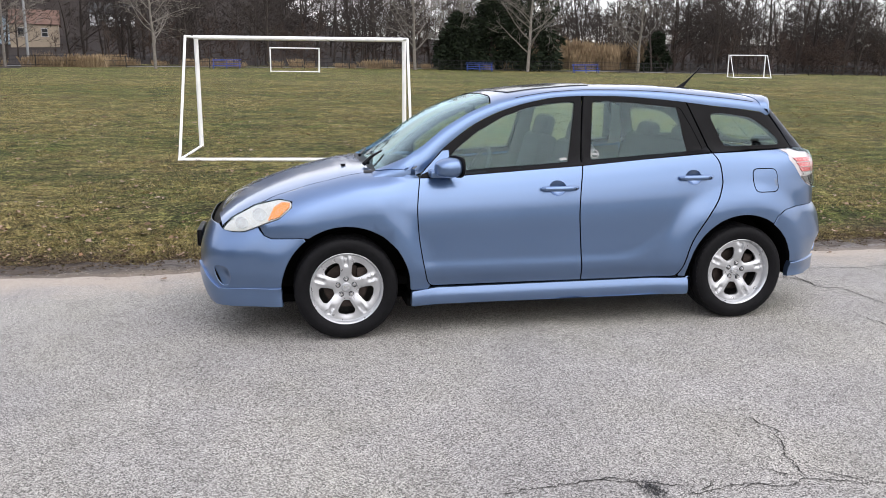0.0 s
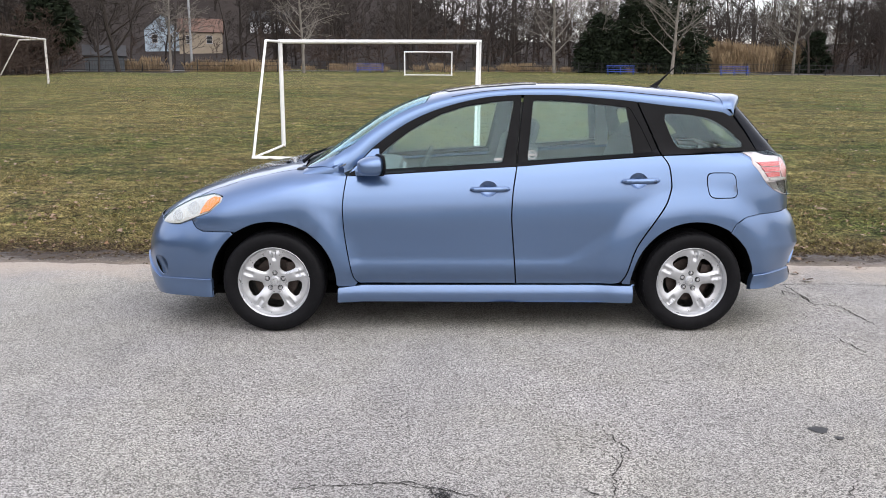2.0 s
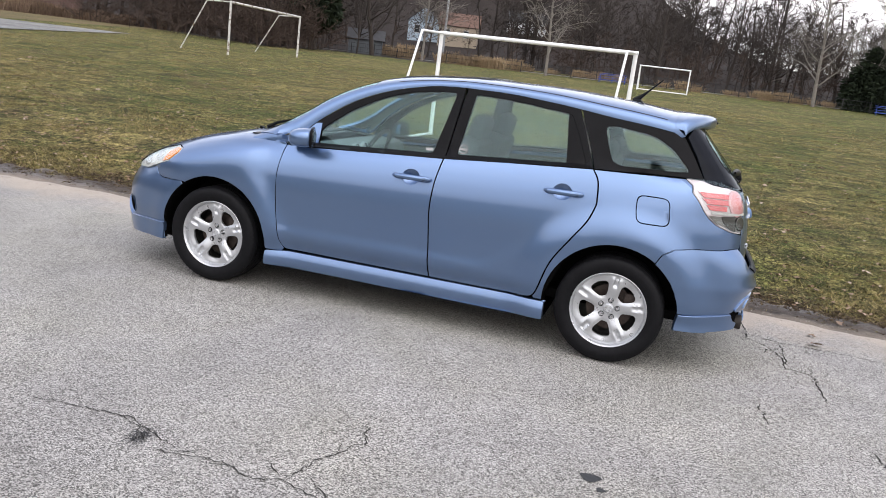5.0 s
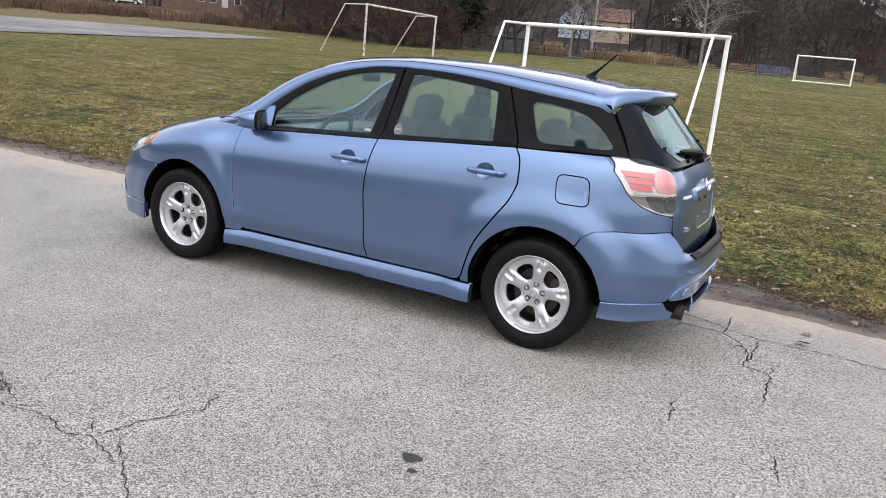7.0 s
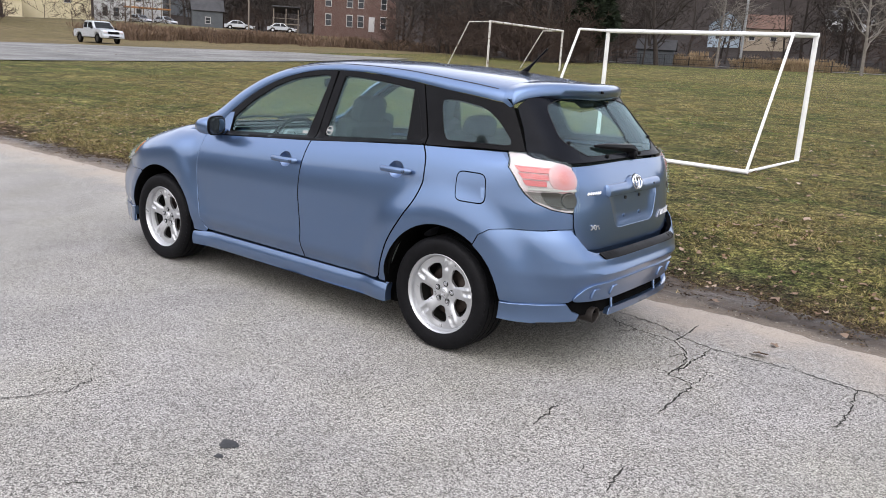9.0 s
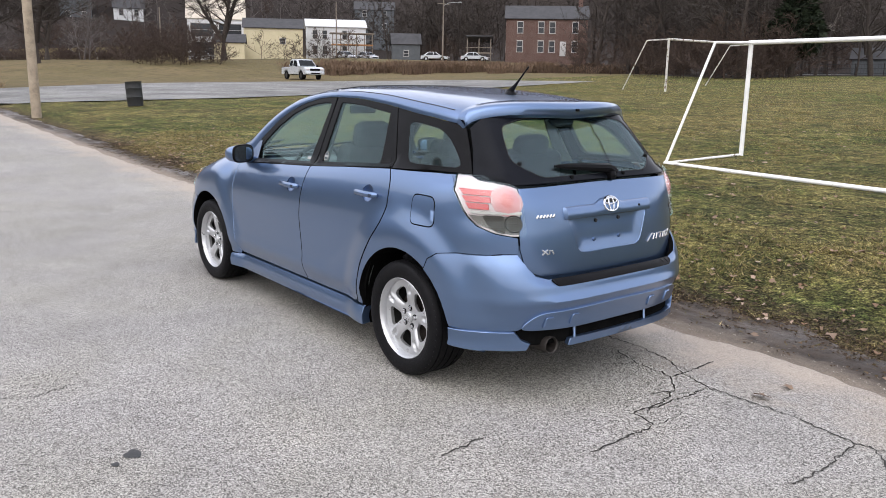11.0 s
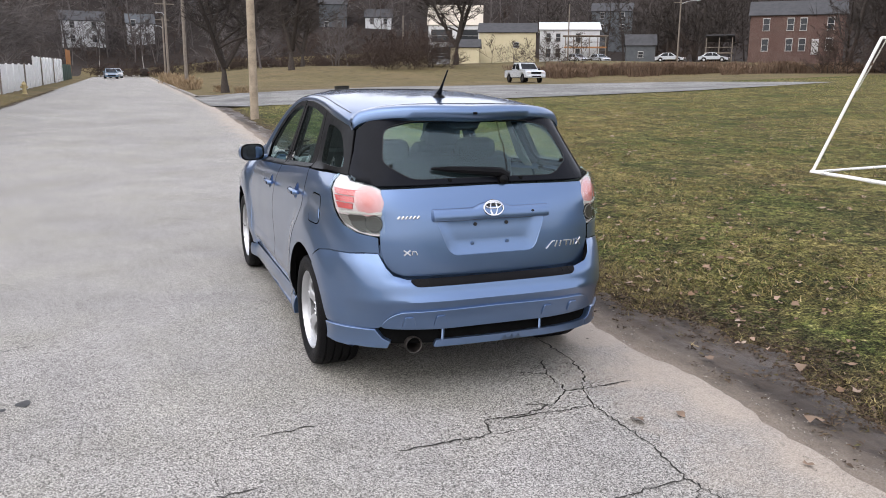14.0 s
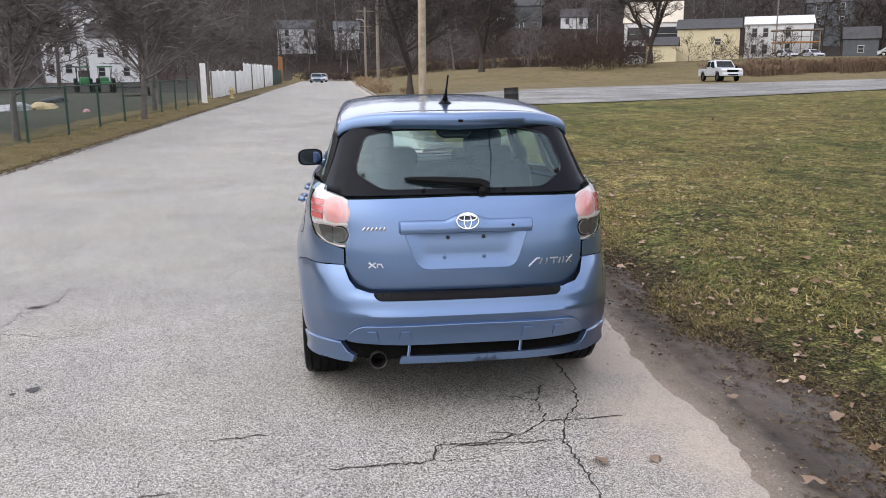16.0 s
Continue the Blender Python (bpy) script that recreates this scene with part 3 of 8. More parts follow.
BUMPER = curve([0.18, 0.24, 0.30, 0.38, 0.45, 0.50, 0.525, 0.537, 0.548, 0.575, 0.60, 0.62, 0.637, 0.66, 0.70, 0.77], [2.045, 2.068, 2.078, 2.070, 2.082, 2.106, 2.121, 2.124, 2.115, 2.104, 2.098, 2.088, 2.058, 2.043, 2.035, 2.02])
BUMPER_CORNER = curve([0.18, 0.24, 0.30, 0.38, 0.45, 0.50, 0.525, 0.537, 0.548, 0.575, 0.60, 0.64, 0.70, 0.77], [2.045, 2.068, 2.078, 2.070, 2.084, 2.106, 2.117, 2.118, 2.116, 2.111, 2.106, 2.093, 2.062, 2.0])
WHEELS = ((-1.3, 0.315), (1.3, 0.315))
HOOD = curve([-2.2, -2.15, -2.08, -2.0, -1.85, -1.62, -1.4, -1.17, -1.05, -0.8], [0.56, 0.62, 0.70, 0.765, 0.845, 0.925, 0.98, 1.018, 1.018, 0.985])
EDGE = curve([-1.12, -0.95, -0.835, -0.678, -0.466, -0.288, -0.11, 0.071, 0.251, 0.431, 0.791, 1.153, 1.336, 1.6],
             [0.955, 0.965, 1.0, 1.144, 1.291, 1.369, 1.419, 1.45, 1.459, 1.459, 1.437, 1.397, 1.379, 1.345])
CREST = curve([-1.15, -0.97, -0.83, -0.635, -0.45, -0.26, -0.08, 0.12, 0.3, 0.7, 1.07, 1.27, 1.5, 1.7],
              [1.01, 1.12, 1.222, 1.345, 1.425, 1.478, 1.504, 1.521, 1.533, 1.534, 1.515, 1.499, 1.472, 1.447])


def width(x, z):
    """Half width of the body before it rounds off at its ends."""
    b = BELT(x)
    if z <= b:
        zz = z if z < 0.6 else 0.6 + (z - 0.6) * 0.433 / (b - 0.6)
        w = SIDE(zz)
    else:
        w = 0.742 - 0.032 * smoothstep(0, 0.012, z - b) - 0.34 * (z - b)
    return w


def flare(x, z):
    """How far the wheel arches swell out of the flank."""
    front, rear = (math.hypot(x - cx, z - cz) for cx, cz in WHEELS)
    crease = 0.425 + 0.44 * smoothstep(0.45, 1.2, x)
    k = smoothstep(0.45, 0.85, x)
    ledge = 0.008 * (1 - smoothstep(crease - 0.02 - 0.05 * k, crease + 0.06 + 0.06 * k, z)) * smoothstep(0.30, 0.38, z) * smoothstep(-0.95, -0.75, x) * (1 - smoothstep(0.95, 1.2, x))
    return ledge + 0.030 * (1 - smoothstep(0.40, 0.57, front)) + 0.030 * (1 - smoothstep(0.44, 0.62, rear))


def end_power(z):
    return 4.2 + 0.3 * smoothstep(0.6, 0.9, z) + 1.5 * smoothstep(0.9, 1.1, z)


def nose_power(z):
    return 4.6 - 0.8 * smoothstep(0.5, 0.72, z)


def side_y(x, z, tail=GATE):
    w = width(x, z)
    if x < -0.7:
        f = min(0.9999, (-0.7 - x) / (-0.7 - NOSE(z)))
        n = nose_power(z)
        w *= (1 - f ** n) ** (1 / n)
    if x > 1.0:
        n = end_power(z)
        f = min(0.9999, (x - 1.0) / (tail(z) - 1.0))
        w *= (1 - f ** n) ** (1 / n)
    return w + flare(x, z)


def on_side(x, z):
    return Vector((x, -side_y(x, z), z))


def tail_arc(z, tail):
    """Plan outline at a height, from the middle of the tail to the side, with the distance gone along it."""
    n, w = end_power(z), width(1.3, z)
    th = np.linspace(0, math.pi / 2, 160)
    ys = w * np.sin(th) ** (2 / n)
    xs = 1.0 + (tail(z) - 1.0) * np.cos(th) ** (2 / n)
    xs[-1] = 1.0
    xs, ys = np.append(xs, 0.0), np.append(ys, w)
    u = np.concatenate(([0], np.cumsum(np.hypot(np.diff(xs), np.diff(ys)))))
    return u, xs, ys


ARCS = {}


def tail_at(u, z, tail):
    key = (round(z, 3), 0 if tail is GATE else 1 if tail is BUMPER else 2)
    if key not in ARCS:
        ARCS[key] = tail_arc(key[0], tail)
    us, xs, ys = ARCS[key]
    x = float(np.interp(abs(u), us, xs))
    y = float(np.interp(abs(u), us, ys))
    return Vector((x, math.copysign(y + flare(x, z) * smoothstep(0.5, 0.75, y), u), z))


def on_gate(u, z):
    return tail_at(u, z, GATE)


def on_bumper(u, z):
    return tail_at(u, z, BUMPER).lerp(tail_at(u, z, BUMPER_CORNER), smoothstep(0.40, 0.62, abs(u)))


def u_of(z, y=None, x=None, tail=GATE):
    """Where a place given by its y, or on the left flank by its x, lies along the tail."""
    us, xs, ys = tail_arc(z, tail)
    if y is not None:
        return math.copysign(float(np.interp(abs(y), ys, us)), y)
    return -float(np.interp(-x, -xs, us))


def nose_arc(z):
    w = width(-0.95, z)
    th = np.linspace(0, math.pi / 2, 160)
    n = nose_power(z)
    ys = w * np.sin(th) ** (2 / n)
    xs = -0.7 + (NOSE(z) + 0.7) * np.cos(th) ** (2 / n)
    u = np.concatenate(([0], np.cumsum(np.hypot(np.diff(xs), np.diff(ys)))))
    return u, xs, ys


NARCS = {}


def on_nose(u, z):
    key = round(z, 3)
    if key not in NARCS:
        NARCS[key] = nose_arc(key)
    us, xs, ys = NARCS[key]
    x, y = float(np.interp(abs(u), us, xs)), float(np.interp(abs(u), us, ys))
    return Vector((x, math.copysign(y + flare(x, z) * smoothstep(0.4, 0.6, y), u), z))


def n_of(z, x):
    us, xs, ys = nose_arc(z)
    return -float(np.interp(x, xs, us))


def wing_power(x):
    return 4.6 - 1.4 * smoothstep(-1.0, -1.9, x)


def on_front(x, q):
    """Wing and bonnet: q below 0 is the height under 0.62 m, from 0 to 90 the way from the flank over to the middle."""
    if q <= 0:
        return on_side(x, 0.62 + q)
    m, w, top = wing_power(x), side_y(x, 0.62), HOOD(x)
    s = max(0.0, math.sin(radians(min(q, 180 - q)))) ** 0.5
    y = w * max(0.0, 1 - s ** m) ** (1 / m)
    z = 0.62 + max(0.01, top - 0.62) * s
    k = smoothstep(-1.12, -0.88, x) * (1 - smoothstep(68, 82, min(q, 180 - q)))
    if k:
        y += k * (side_y(x, min(z, BELT(x))) - y)
    return Vector((x, -y if q <= 90 else y, z))


def q_of(x, z):
    if z <= 0.62:
        return z - 0.62
    s = min(1.0, (z - 0.62) / max(0.01, HOOD(x) - 0.62))
    return math.degrees(math.asin(s ** 2))


def on_roof(x, a):
    """Pillars, windscreen and roof: a in degrees from the middle (0) to the rails (90)."""
    p = 3.1
    ze, zc = EDGE(x), CREST(x)
    ye = width(x, ze) if x > -0.8 else width(-0.8, ze) - 0.05 * smoothstep(-0.85, -1.1, x)
    if x > 1.0:
        ye = side_y(min(x, 1.52), ze)
    s, c = abs(math.sin(radians(a))), abs(math.cos(radians(a)))
    return Vector((x, math.copysign(ye * s ** (2 / p), -a if a else 1), ze + (zc - ze) * c ** (2 / p)))


def round_corners(pts, r, n=4):
    out = []
    for i, p in enumerate(pts):
        p, a, b = Vector(p), Vector(pts[i - 1]), Vector(pts[(i + 1) % len(pts)])
        ra, rb = min(r, (a - p).length * 0.45), min(r, (b - p).length * 0.45)
        s, e = p + (a - p).normalized() * ra, p + (b - p).normalized() * rb
        for k in range(n + 1):
            t = k / n
            out.append(tuple((1 - t) ** 2 * s + 2 * t * (1 - t) * p + t * t * e))
    return out


def arc(c, r, a0, a1, n=14):
    return [(c[0] + r * math.cos(radians(a0 + (a1 - a0) * i / n)), c[1] + r * math.sin(radians(a0 + (a1 - a0) * i / n))) for i in range(n + 1)]


def through_pts(pts, n=5):
    """A smooth open line through points."""
    P = [Vector(p) for p in pts]
    out = []
    for i in range(len(P) - 1):
        a, b, c, d = P[max(i - 1, 0)], P[i], P[i + 1], P[min(i + 2, len(P) - 1)]
        for k in range(n):
            t = k / n
            out.append(tuple(0.5 * ((2 * b) + (c - a) * t + (2 * a - 5 * b + 4 * c - d) * t * t + (3 * b - a - 3 * c + d) * t ** 3)))
    return out + [tuple(P[-1])]


def area2(pts):
    return 0.5 * sum(a[0] * b[1] - b[0] * a[1] for a, b in zip(pts, pts[1:] + pts[:1]))


def inside(p, poly):
    hit = False
    for (x0, y0), (x1, y1) in zip(poly, poly[1:] + poly[:1]):
        if (y0 > p[1]) != (y1 > p[1]) and p[0] < (x1 - x0) * (p[1] - y0) / (y1 - y0) + x0:
            hit = not hit
    return hit


def resample(pts, sx, sy):
    out = []
    for a, b in zip(pts, pts[1:] + pts[:1]):
        n = max(1, int(math.ceil(math.hypot((b[0] - a[0]) / sx, (b[1] - a[1]) / sy))))
        for k in range(n):
            out.append((a[0] + (b[0] - a[0]) * k / n, a[1] + (b[1] - a[1]) * k / n))
    clean = [out[0]]
    for p in out[1:]:
        if math.hypot((p[0] - clean[-1][0]) / sx, (p[1] - clean[-1][1]) / sy) > 0.04:
            clean.append(p)
    return clean


def shrink(pts, gx, gy):
    """Moves an outline inwards; gx, gy: by how much in each direction."""
    if not gx and not gy:
        return pts
    s = 1 if area2(pts) > 0 else -1
    out = []
    for i, p in enumerate(pts):
        a, b = pts[i - 1], pts[(i + 1) % len(pts)]
        d1 = Vector(((p[0] - a[0]) / gx, (p[1] - a[1]) / gy)).normalized()
        d2 = Vector(((b[0] - p[0]) / gx, (b[1] - p[1]) / gy)).normalized()
        n1, n2 = Vector((-d1.y, d1.x)), Vector((-d2.y, d2.x))
        m = n1 + n2
        m = m / max(0.35, m.dot(n1)) if m.length > 1e-6 else n1
        out.append((p[0] + s * m.x * gx, p[1] + s * m.y * gy))
    return out


def panel(outline, fmap, holes=(), step=0.05, sy=None, gap=0.005, gy=None, thick=0.02, lift=0.0, roll=True, dark_edge=True, centre=(0, 0, 0.75), crown=None, mirror=False):
    """A pressed panel: the outline in the surface's own two coordinates, laid on the surface, with rolled edges."""
    sy = sy or step
    gy = gy or gap * sy / step
    loops = [shrink(resample(list(outline), step, sy), gap, gy) if gap else resample(list(outline), step, sy)]
    loops += [resample(list(h), step, sy) for h in holes]
    pts, edges = [], []
    for lp in loops:
        o = len(pts)
        pts += [Vector(p) for p in lp]
        edges += [(o + i, o + (i + 1) % len(lp)) for i in range(len(lp))]
    nb = len(pts)
    bx = [p[0] for p in loops[0]]
    by = [p[1] for p in loops[0]]
    border = np.array([[p[0] / step, p[1] / sy] for p in pts])
    ny = int((max(by) - min(by)) / sy)
    nx = int((max(bx) - min(bx)) / step)
    for i in range(1, nx + 1):
        for j in range(1, ny + 1):
            p = (min(bx) + (i - 0.5 * (j % 2) * 0) * (max(bx) - min(bx)) / (nx + 1), min(by) + j * (max(by) - min(by)) / (ny + 1))
            if inside(p, loops[0]) and not any(inside(p, h) for h in loops[1:]):
                if np.min(np.hypot(border[:, 0] - p[0] / step, border[:, 1] - p[1] / sy)) > 0.4:
                    pts.append(Vector(p))
    vs, _, fs, *_ = delaunay_2d_cdt(pts, edges, [], 0, 1e-6)

    def place(a, b, d=0.0):
        P = Vector(fmap(a, b))
        ea, eb = step * 0.08, sy * 0.08
        n = (Vector(fmap(a + ea, b)) - Vector(fmap(a - ea, b))).cross(Vector(fmap(a, b + eb)) - Vector(fmap(a, b - eb)))
        n = n.normalized() if n.length > 1e-12 else (P - Vector(centre)).normalized()
        if n.dot(P - Vector(centre)) < 0:
            n = -n
        up = crown(a, b) if crown else 0.0
        P = P + n * (lift + up + d)
        return Vector((P.x, -P.y, P.z)) if mirror else P
    bm = bmesh.new()
    bv = [bm.verts.new(place(v[0], v[1])) for v in vs]
    for f in fs:
        c = sum((Vector(vs[i]) for i in f), Vector((0, 0))) / len(f)
        if inside(c, loops[0]) and not any(inside(c, h) for h in loops[1:]):
            try:
                bm.faces.new([bv[i] for i in f])
            except ValueError:
                pass
    bm.verts.ensure_lookup_table()
    if thick:
        k = 0
        for li, lp in enumerate(loops):
            s = (1 if area2(lp) > 0 else -1) * (1 if li == 0 else -1)
            r1, r2 = [], []
            for i, p in enumerate(lp):
                a, b = lp[i - 1], lp[(i + 1) % len(lp)]
                t = Vector(((b[0] - a[0]) / step, (b[1] - a[1]) / sy))
                t = t.normalized() if t.length > 1e-9 else Vector((1, 0))
                o = Vector((t.y * 0.0025 * step / 0.05 * 1.0, -t.x * 0.0025 * sy / 0.05)) * s
                r1.append(bm.verts.new(place(p[0] + o.x, p[1] + o.y, -0.0025)))
                r2.append(bm.verts.new(place(p[0] + o.x, p[1] + o.y, -thick)))
            ring0 = []
            for p in lp:
                ring0.append(bv[min(range(len(vs)), key=lambda q: (vs[q][0] - p[0]) ** 2 + (vs[q][1] - p[1]) ** 2)])
            for A, B in ((ring0, r1), (r1, r2)):
                for i in range(len(lp)):
                    j = (i + 1) % len(lp)
                    if len({A[i], A[j], B[j], B[i]}) == 4:
                        try:
                            # flush panels get black edge walls: gap shade put into the colour
                            bm.faces.new((A[i], A[j], B[j], B[i])).material_index = 1 if dark_edge and lift < 0.005 and (roll or B is r2) else 0
                        except ValueError:
                            pass
    loose = [v for v in bm.verts if not v.link_faces]
    bmesh.ops.delete(bm, geom=loose, context="VERTS")
    bmesh.ops.recalc_face_normals(bm, faces=bm.faces)
    up = Vector(centre)
    if sum((f.normal.dot(f.calc_center_median() - Vector((f.calc_center_median().x * 0.6, 0, 0.6))) * f.calc_area()) for f in bm.faces) < 0:
        bmesh.ops.reverse_faces(bm, faces=bm.faces)
    return bm


def both(name, make, mat, parent, label=""):
    """A part on the left flank and its mirror image on the right."""
    return part(name, make(False), mat, parent, label), part(name, make(True), mat, parent, label)


car = thing("hatchback_car", pose(0, 0, 0), "blue metallic five-door hatchback parked on grey asphalt road", "car")

# outlines on the flank, in metres along and up
F_FRONT = through_pts([(-0.845, 0.972), (-0.862, 0.864), (-0.869, 0.762), (-0.858, 0.607), (-0.828, 0.427), (-0.803, 0.335), (-0.77, 0.306)])
MID = through_pts([(0.2, 0.302), (0.188, 0.426), (0.182, 0.5), (0.167, 0.662), (0.163, 0.749), (0.171, 0.886), (0.196, 1.033)])
R_REAR = through_pts([(0.80, 0.303), (0.845, 0.315), (0.877, 0.366), (0.932, 0.543), (1.032, 0.702), (1.102, 0.806), (1.134, 0.892), (1.138, 0.94), (1.124, 1.041), (1.085, 1.102)])
DOOR_F = F_FRONT + MID + [(-0.2, 1.008), (-0.62, 0.981), (-0.75, 0.972)]
DOOR_R = R_REAR + [(0.6, 1.067)] + MID[::-1] + [(0.5, 0.3005)]
GRIPS = ((-0.088, 0.146, 0.898), (0.836, 1.056, 0.950))
CUPS = [[((x0 + x1) / 2 - 0.01 + 0.056 * math.cos(k * math.tau / 22), z + 0.001 + 0.047 * math.sin(k * math.tau / 22)) for k in range(22)] for x0, x1, z in GRIPS]
both("front_door", lambda m: panel(DOOR_F, on_side, holes=[CUPS[0]], mirror=m, step=0.04, sy=0.0125, gap=0.004, gy=0.004), M["paint"], car, "")
both("rear_door", lambda m: panel(DOOR_R, on_side, holes=[CUPS[1]], mirror=m, step=0.02, sy=0.0125, gap=0.004, gy=0.004), M["paint"], car, "")

# wing: front wheel arch cut out, up to the bonnet line
wing = [(x, q_of(x, z)) for x, z in F_FRONT[:-2]] + [(-0.80, q_of(-0.80, 0.29)), (-0.905, -0.33)]
wing += [(x, z - 0.62 if z < 0.62 else q_of(x, z)) for x, z in arc(WHEELS[0], 0.385, -2, 125, 22)]
wing += [(x, q_of(x, z)) for x, z in ((-1.56, 0.635), (-1.732, 0.629), (-1.775, 0.648), (-1.803, 0.700), (-1.685, 0.746), (-1.612, 0.809), (-1.607, 0.8435), (-1.68, 0.851), (-1.77, 0.8285))]
wing += [(-1.7, 48), (-1.5, 55), (-1.2, 61), (-1.0, 68), (-0.93, 73), (-0.86, 71)]


def wing_map(x, q):
    """Keeps both scales of the wing's second coordinate alike."""
    return on_front(x, q * 60 if q > 0 else q)


WING = [(x, q / 60 if q > 0 else q) for x, q in wing]
both("front_wing", lambda m: panel(WING, wing_map, mirror=m, step=0.045, gap=0.003, roll=False), M["paint"], car)
BONNET = [(-1.0, 68), (-1.2, 61), (-1.5, 55), (-1.7, 48)] + [(x, q_of(x, z)) for x, z in ((-1.775, 0.8285), (-1.825, 0.8115), (-1.962, 0.740), (-2.022, 0.684))] + [(-2.054, 58), (-2.07, 90)]
BONNET = [(x, q / 60) for x, q in BONNET] + [(x, (180 - q) / 60) for x, q in BONNET[:-1][::-1]] + [(-1.06, 2.1), (-1.12, 1.8), (-1.14, 1.5), (-1.12, 1.2), (-1.06, 0.9)]
part("bonnet", panel(BONNET, wing_map, step=0.05), M["paint"], car)

# side sill with its skirt
sill = [(-0.91, 0.19), (0.93, 0.185), (0.93, 0.297), (-0.75, 0.297), (-0.905, 0.285)]
both("side_skirt", lambda m: panel(round_corners(sill, 0.012), on_side, mirror=m, step=0.05, sy=0.02, gap=0.003, gy=0.003, lift=0.006, thick=0.05, crown=lambda a, b: 0.008 * (1 - ((b - 0.235) / 0.06) ** 2)), M["paint"], car)

# rear quarter, round to the tailgate under the lamp
LAMP_LOW = [(1.60, 1.121), (1.648, 1.052), (1.720, 0.966), (1.756, 0.925), (1.80, 0.892), (1.88, 0.860)]
quarter = [(u_of(z, x=x), z) for x, z in R_REAR[::-1] if z > 0.32]
quarter += [(u_of(0.302, x=0.86), 0.302), (u_of(0.30, x=0.935), 0.30)]
quarter += [(u_of(z, x=x), z) for x, z in arc(WHEELS[1], 0.385, 184, 56, 22)]
quarter += [(u_of(z, x=x), z) for x, z in ((1.545, 0.69), (1.602, 0.726), (1.703, 0.742), (1.85, 0.748))]
quarter += [(u_of(z, y=y), z) for y, z in ((-0.66, 0.756), (-0.588, 0.758), (-0.589, 0.84), (-0.62, 0.848))]
quarter += [(u_of(z, x=x), z) for x, z in LAMP_LOW[::-1]] + [(u_of(1.115, x=1.4), 1.115)]
FUEL = [(u_of(z, x=x), z) for x, z in round_corners([(1.350, 1.002), (1.535, 1.002), (1.556, 0.845), (1.368, 0.845)], 0.045)]
both("rear_quarter", lambda m: panel(quarter, on_gate, holes=[] if m else [FUEL], mirror=m, step=0.045), M["paint"], car)
part("fuel_flap", panel(FUEL, on_gate, step=0.03, gap=0.006, thick=0.01, lift=0.0015), M["paint"], car)

# window belt: black frames with glass set into them
GL_F = round_corners([(-0.655, 1.005), (-0.655, 1.085), (-0.60, 1.137), (-0.468, 1.238), (-0.29, 1.334), (-0.111, 1.393), (0.069, 1.420), (0.190, 1.426), (0.155, 1.25), (0.112, 1.050)], 0.02, 2)
GL_R = round_corners([(0.262, 1.062), (0.285, 1.25), (0.306, 1.430), (0.428, 1.429), (0.608, 1.418), (0.788, 1.400), (0.905, 1.388), (0.975, 1.26), (1.04, 1.118)], 0.02, 2)
GL_Q = round_corners([(1.10, 1.352), (1.22, 1.350), (1.40, 1.325), (1.50, 1.268), (1.612, 1.165), (1.585, 1.148), (1.185, 1.138)], 0.05, 4)
TOP_F = [(-0.80, 1.03), (-0.678, 1.146), (-0.56, 1.231), (-0.466, 1.291), (-0.37, 1.336), (-0.288, 1.369), (-0.2, 1.397), (-0.11, 1.419), (0.0, 1.441), (0.071, 1.45), (0.235, 1.458)]
TOP_R = [(0.251, 1.459), (0.431, 1.459), (0.611, 1.451), (0.791, 1.437), (0.947, 1.421)]
TOP_Q = [(0.955, 1.42), (1.153, 1.397), (1.336, 1.378), (1.545, 1.352)]
FRAME_F = [(-0.835, 0.972), (-0.62, 0.984)] + [(-0.2, 1.011), (0.193, 1.036), (0.215, 1.25)] + TOP_F[::-1]
FRAME_R = [(0.2, 1.036), (0.6, 1.07), (1.08, 1.106), (1.02, 1.25)] + TOP_R[::-1] + [(0.222, 1.25)]
FRAME_Q = [(1.09, 1.106), (1.4, 1.118), (1.695, 1.126), (1.62, 1.245)] + TOP_Q[::-1] + [(1.03, 1.25)]


for nm, frame_line, glass_line, edge in (("front_window", FRAME_F, GL_F, 0.002), ("rear_window", FRAME_R, GL_R, 0.002), ("quarter_window", FRAME_Q, GL_Q, 0.002)):
    for m in (False, True):
        fr = part(nm, panel(frame_line, on_side, holes=[glass_line], mirror=m, step=0.04, gap=edge, thick=0.03), M["trim"], car, "black window frame with clear glass")
        part("pane", panel(glass_line, on_side, mirror=m, step=0.06, gap=0.0005, thick=0, lift=-0.006 if nm != "quarter_window" else -0.001), M["glass"], fr)
both("window_divider", lambda m: panel([(0.882, 1.394), (0.925, 1.39), (0.985, 1.26), (1.052, 1.112), (0.925, 1.104)], on_side, mirror=m, step=0.05, gap=0.0005, thick=0.01, lift=-0.004), M["trim"], car)
both("belt_moulding", lambda m: panel([(-0.66, 0.979), (-0.2, 1.008), (0.2, 1.034), (0.6, 1.068), (1.07, 1.103), (1.07, 1.118), (0.6, 1.084), (0.2, 1.05), (-0.2, 1.024), (-0.66, 0.995)], on_side, mirror=m, step=0.05, gap=0.0005, thick=0.012, lift=0.003), M["trim"], car)

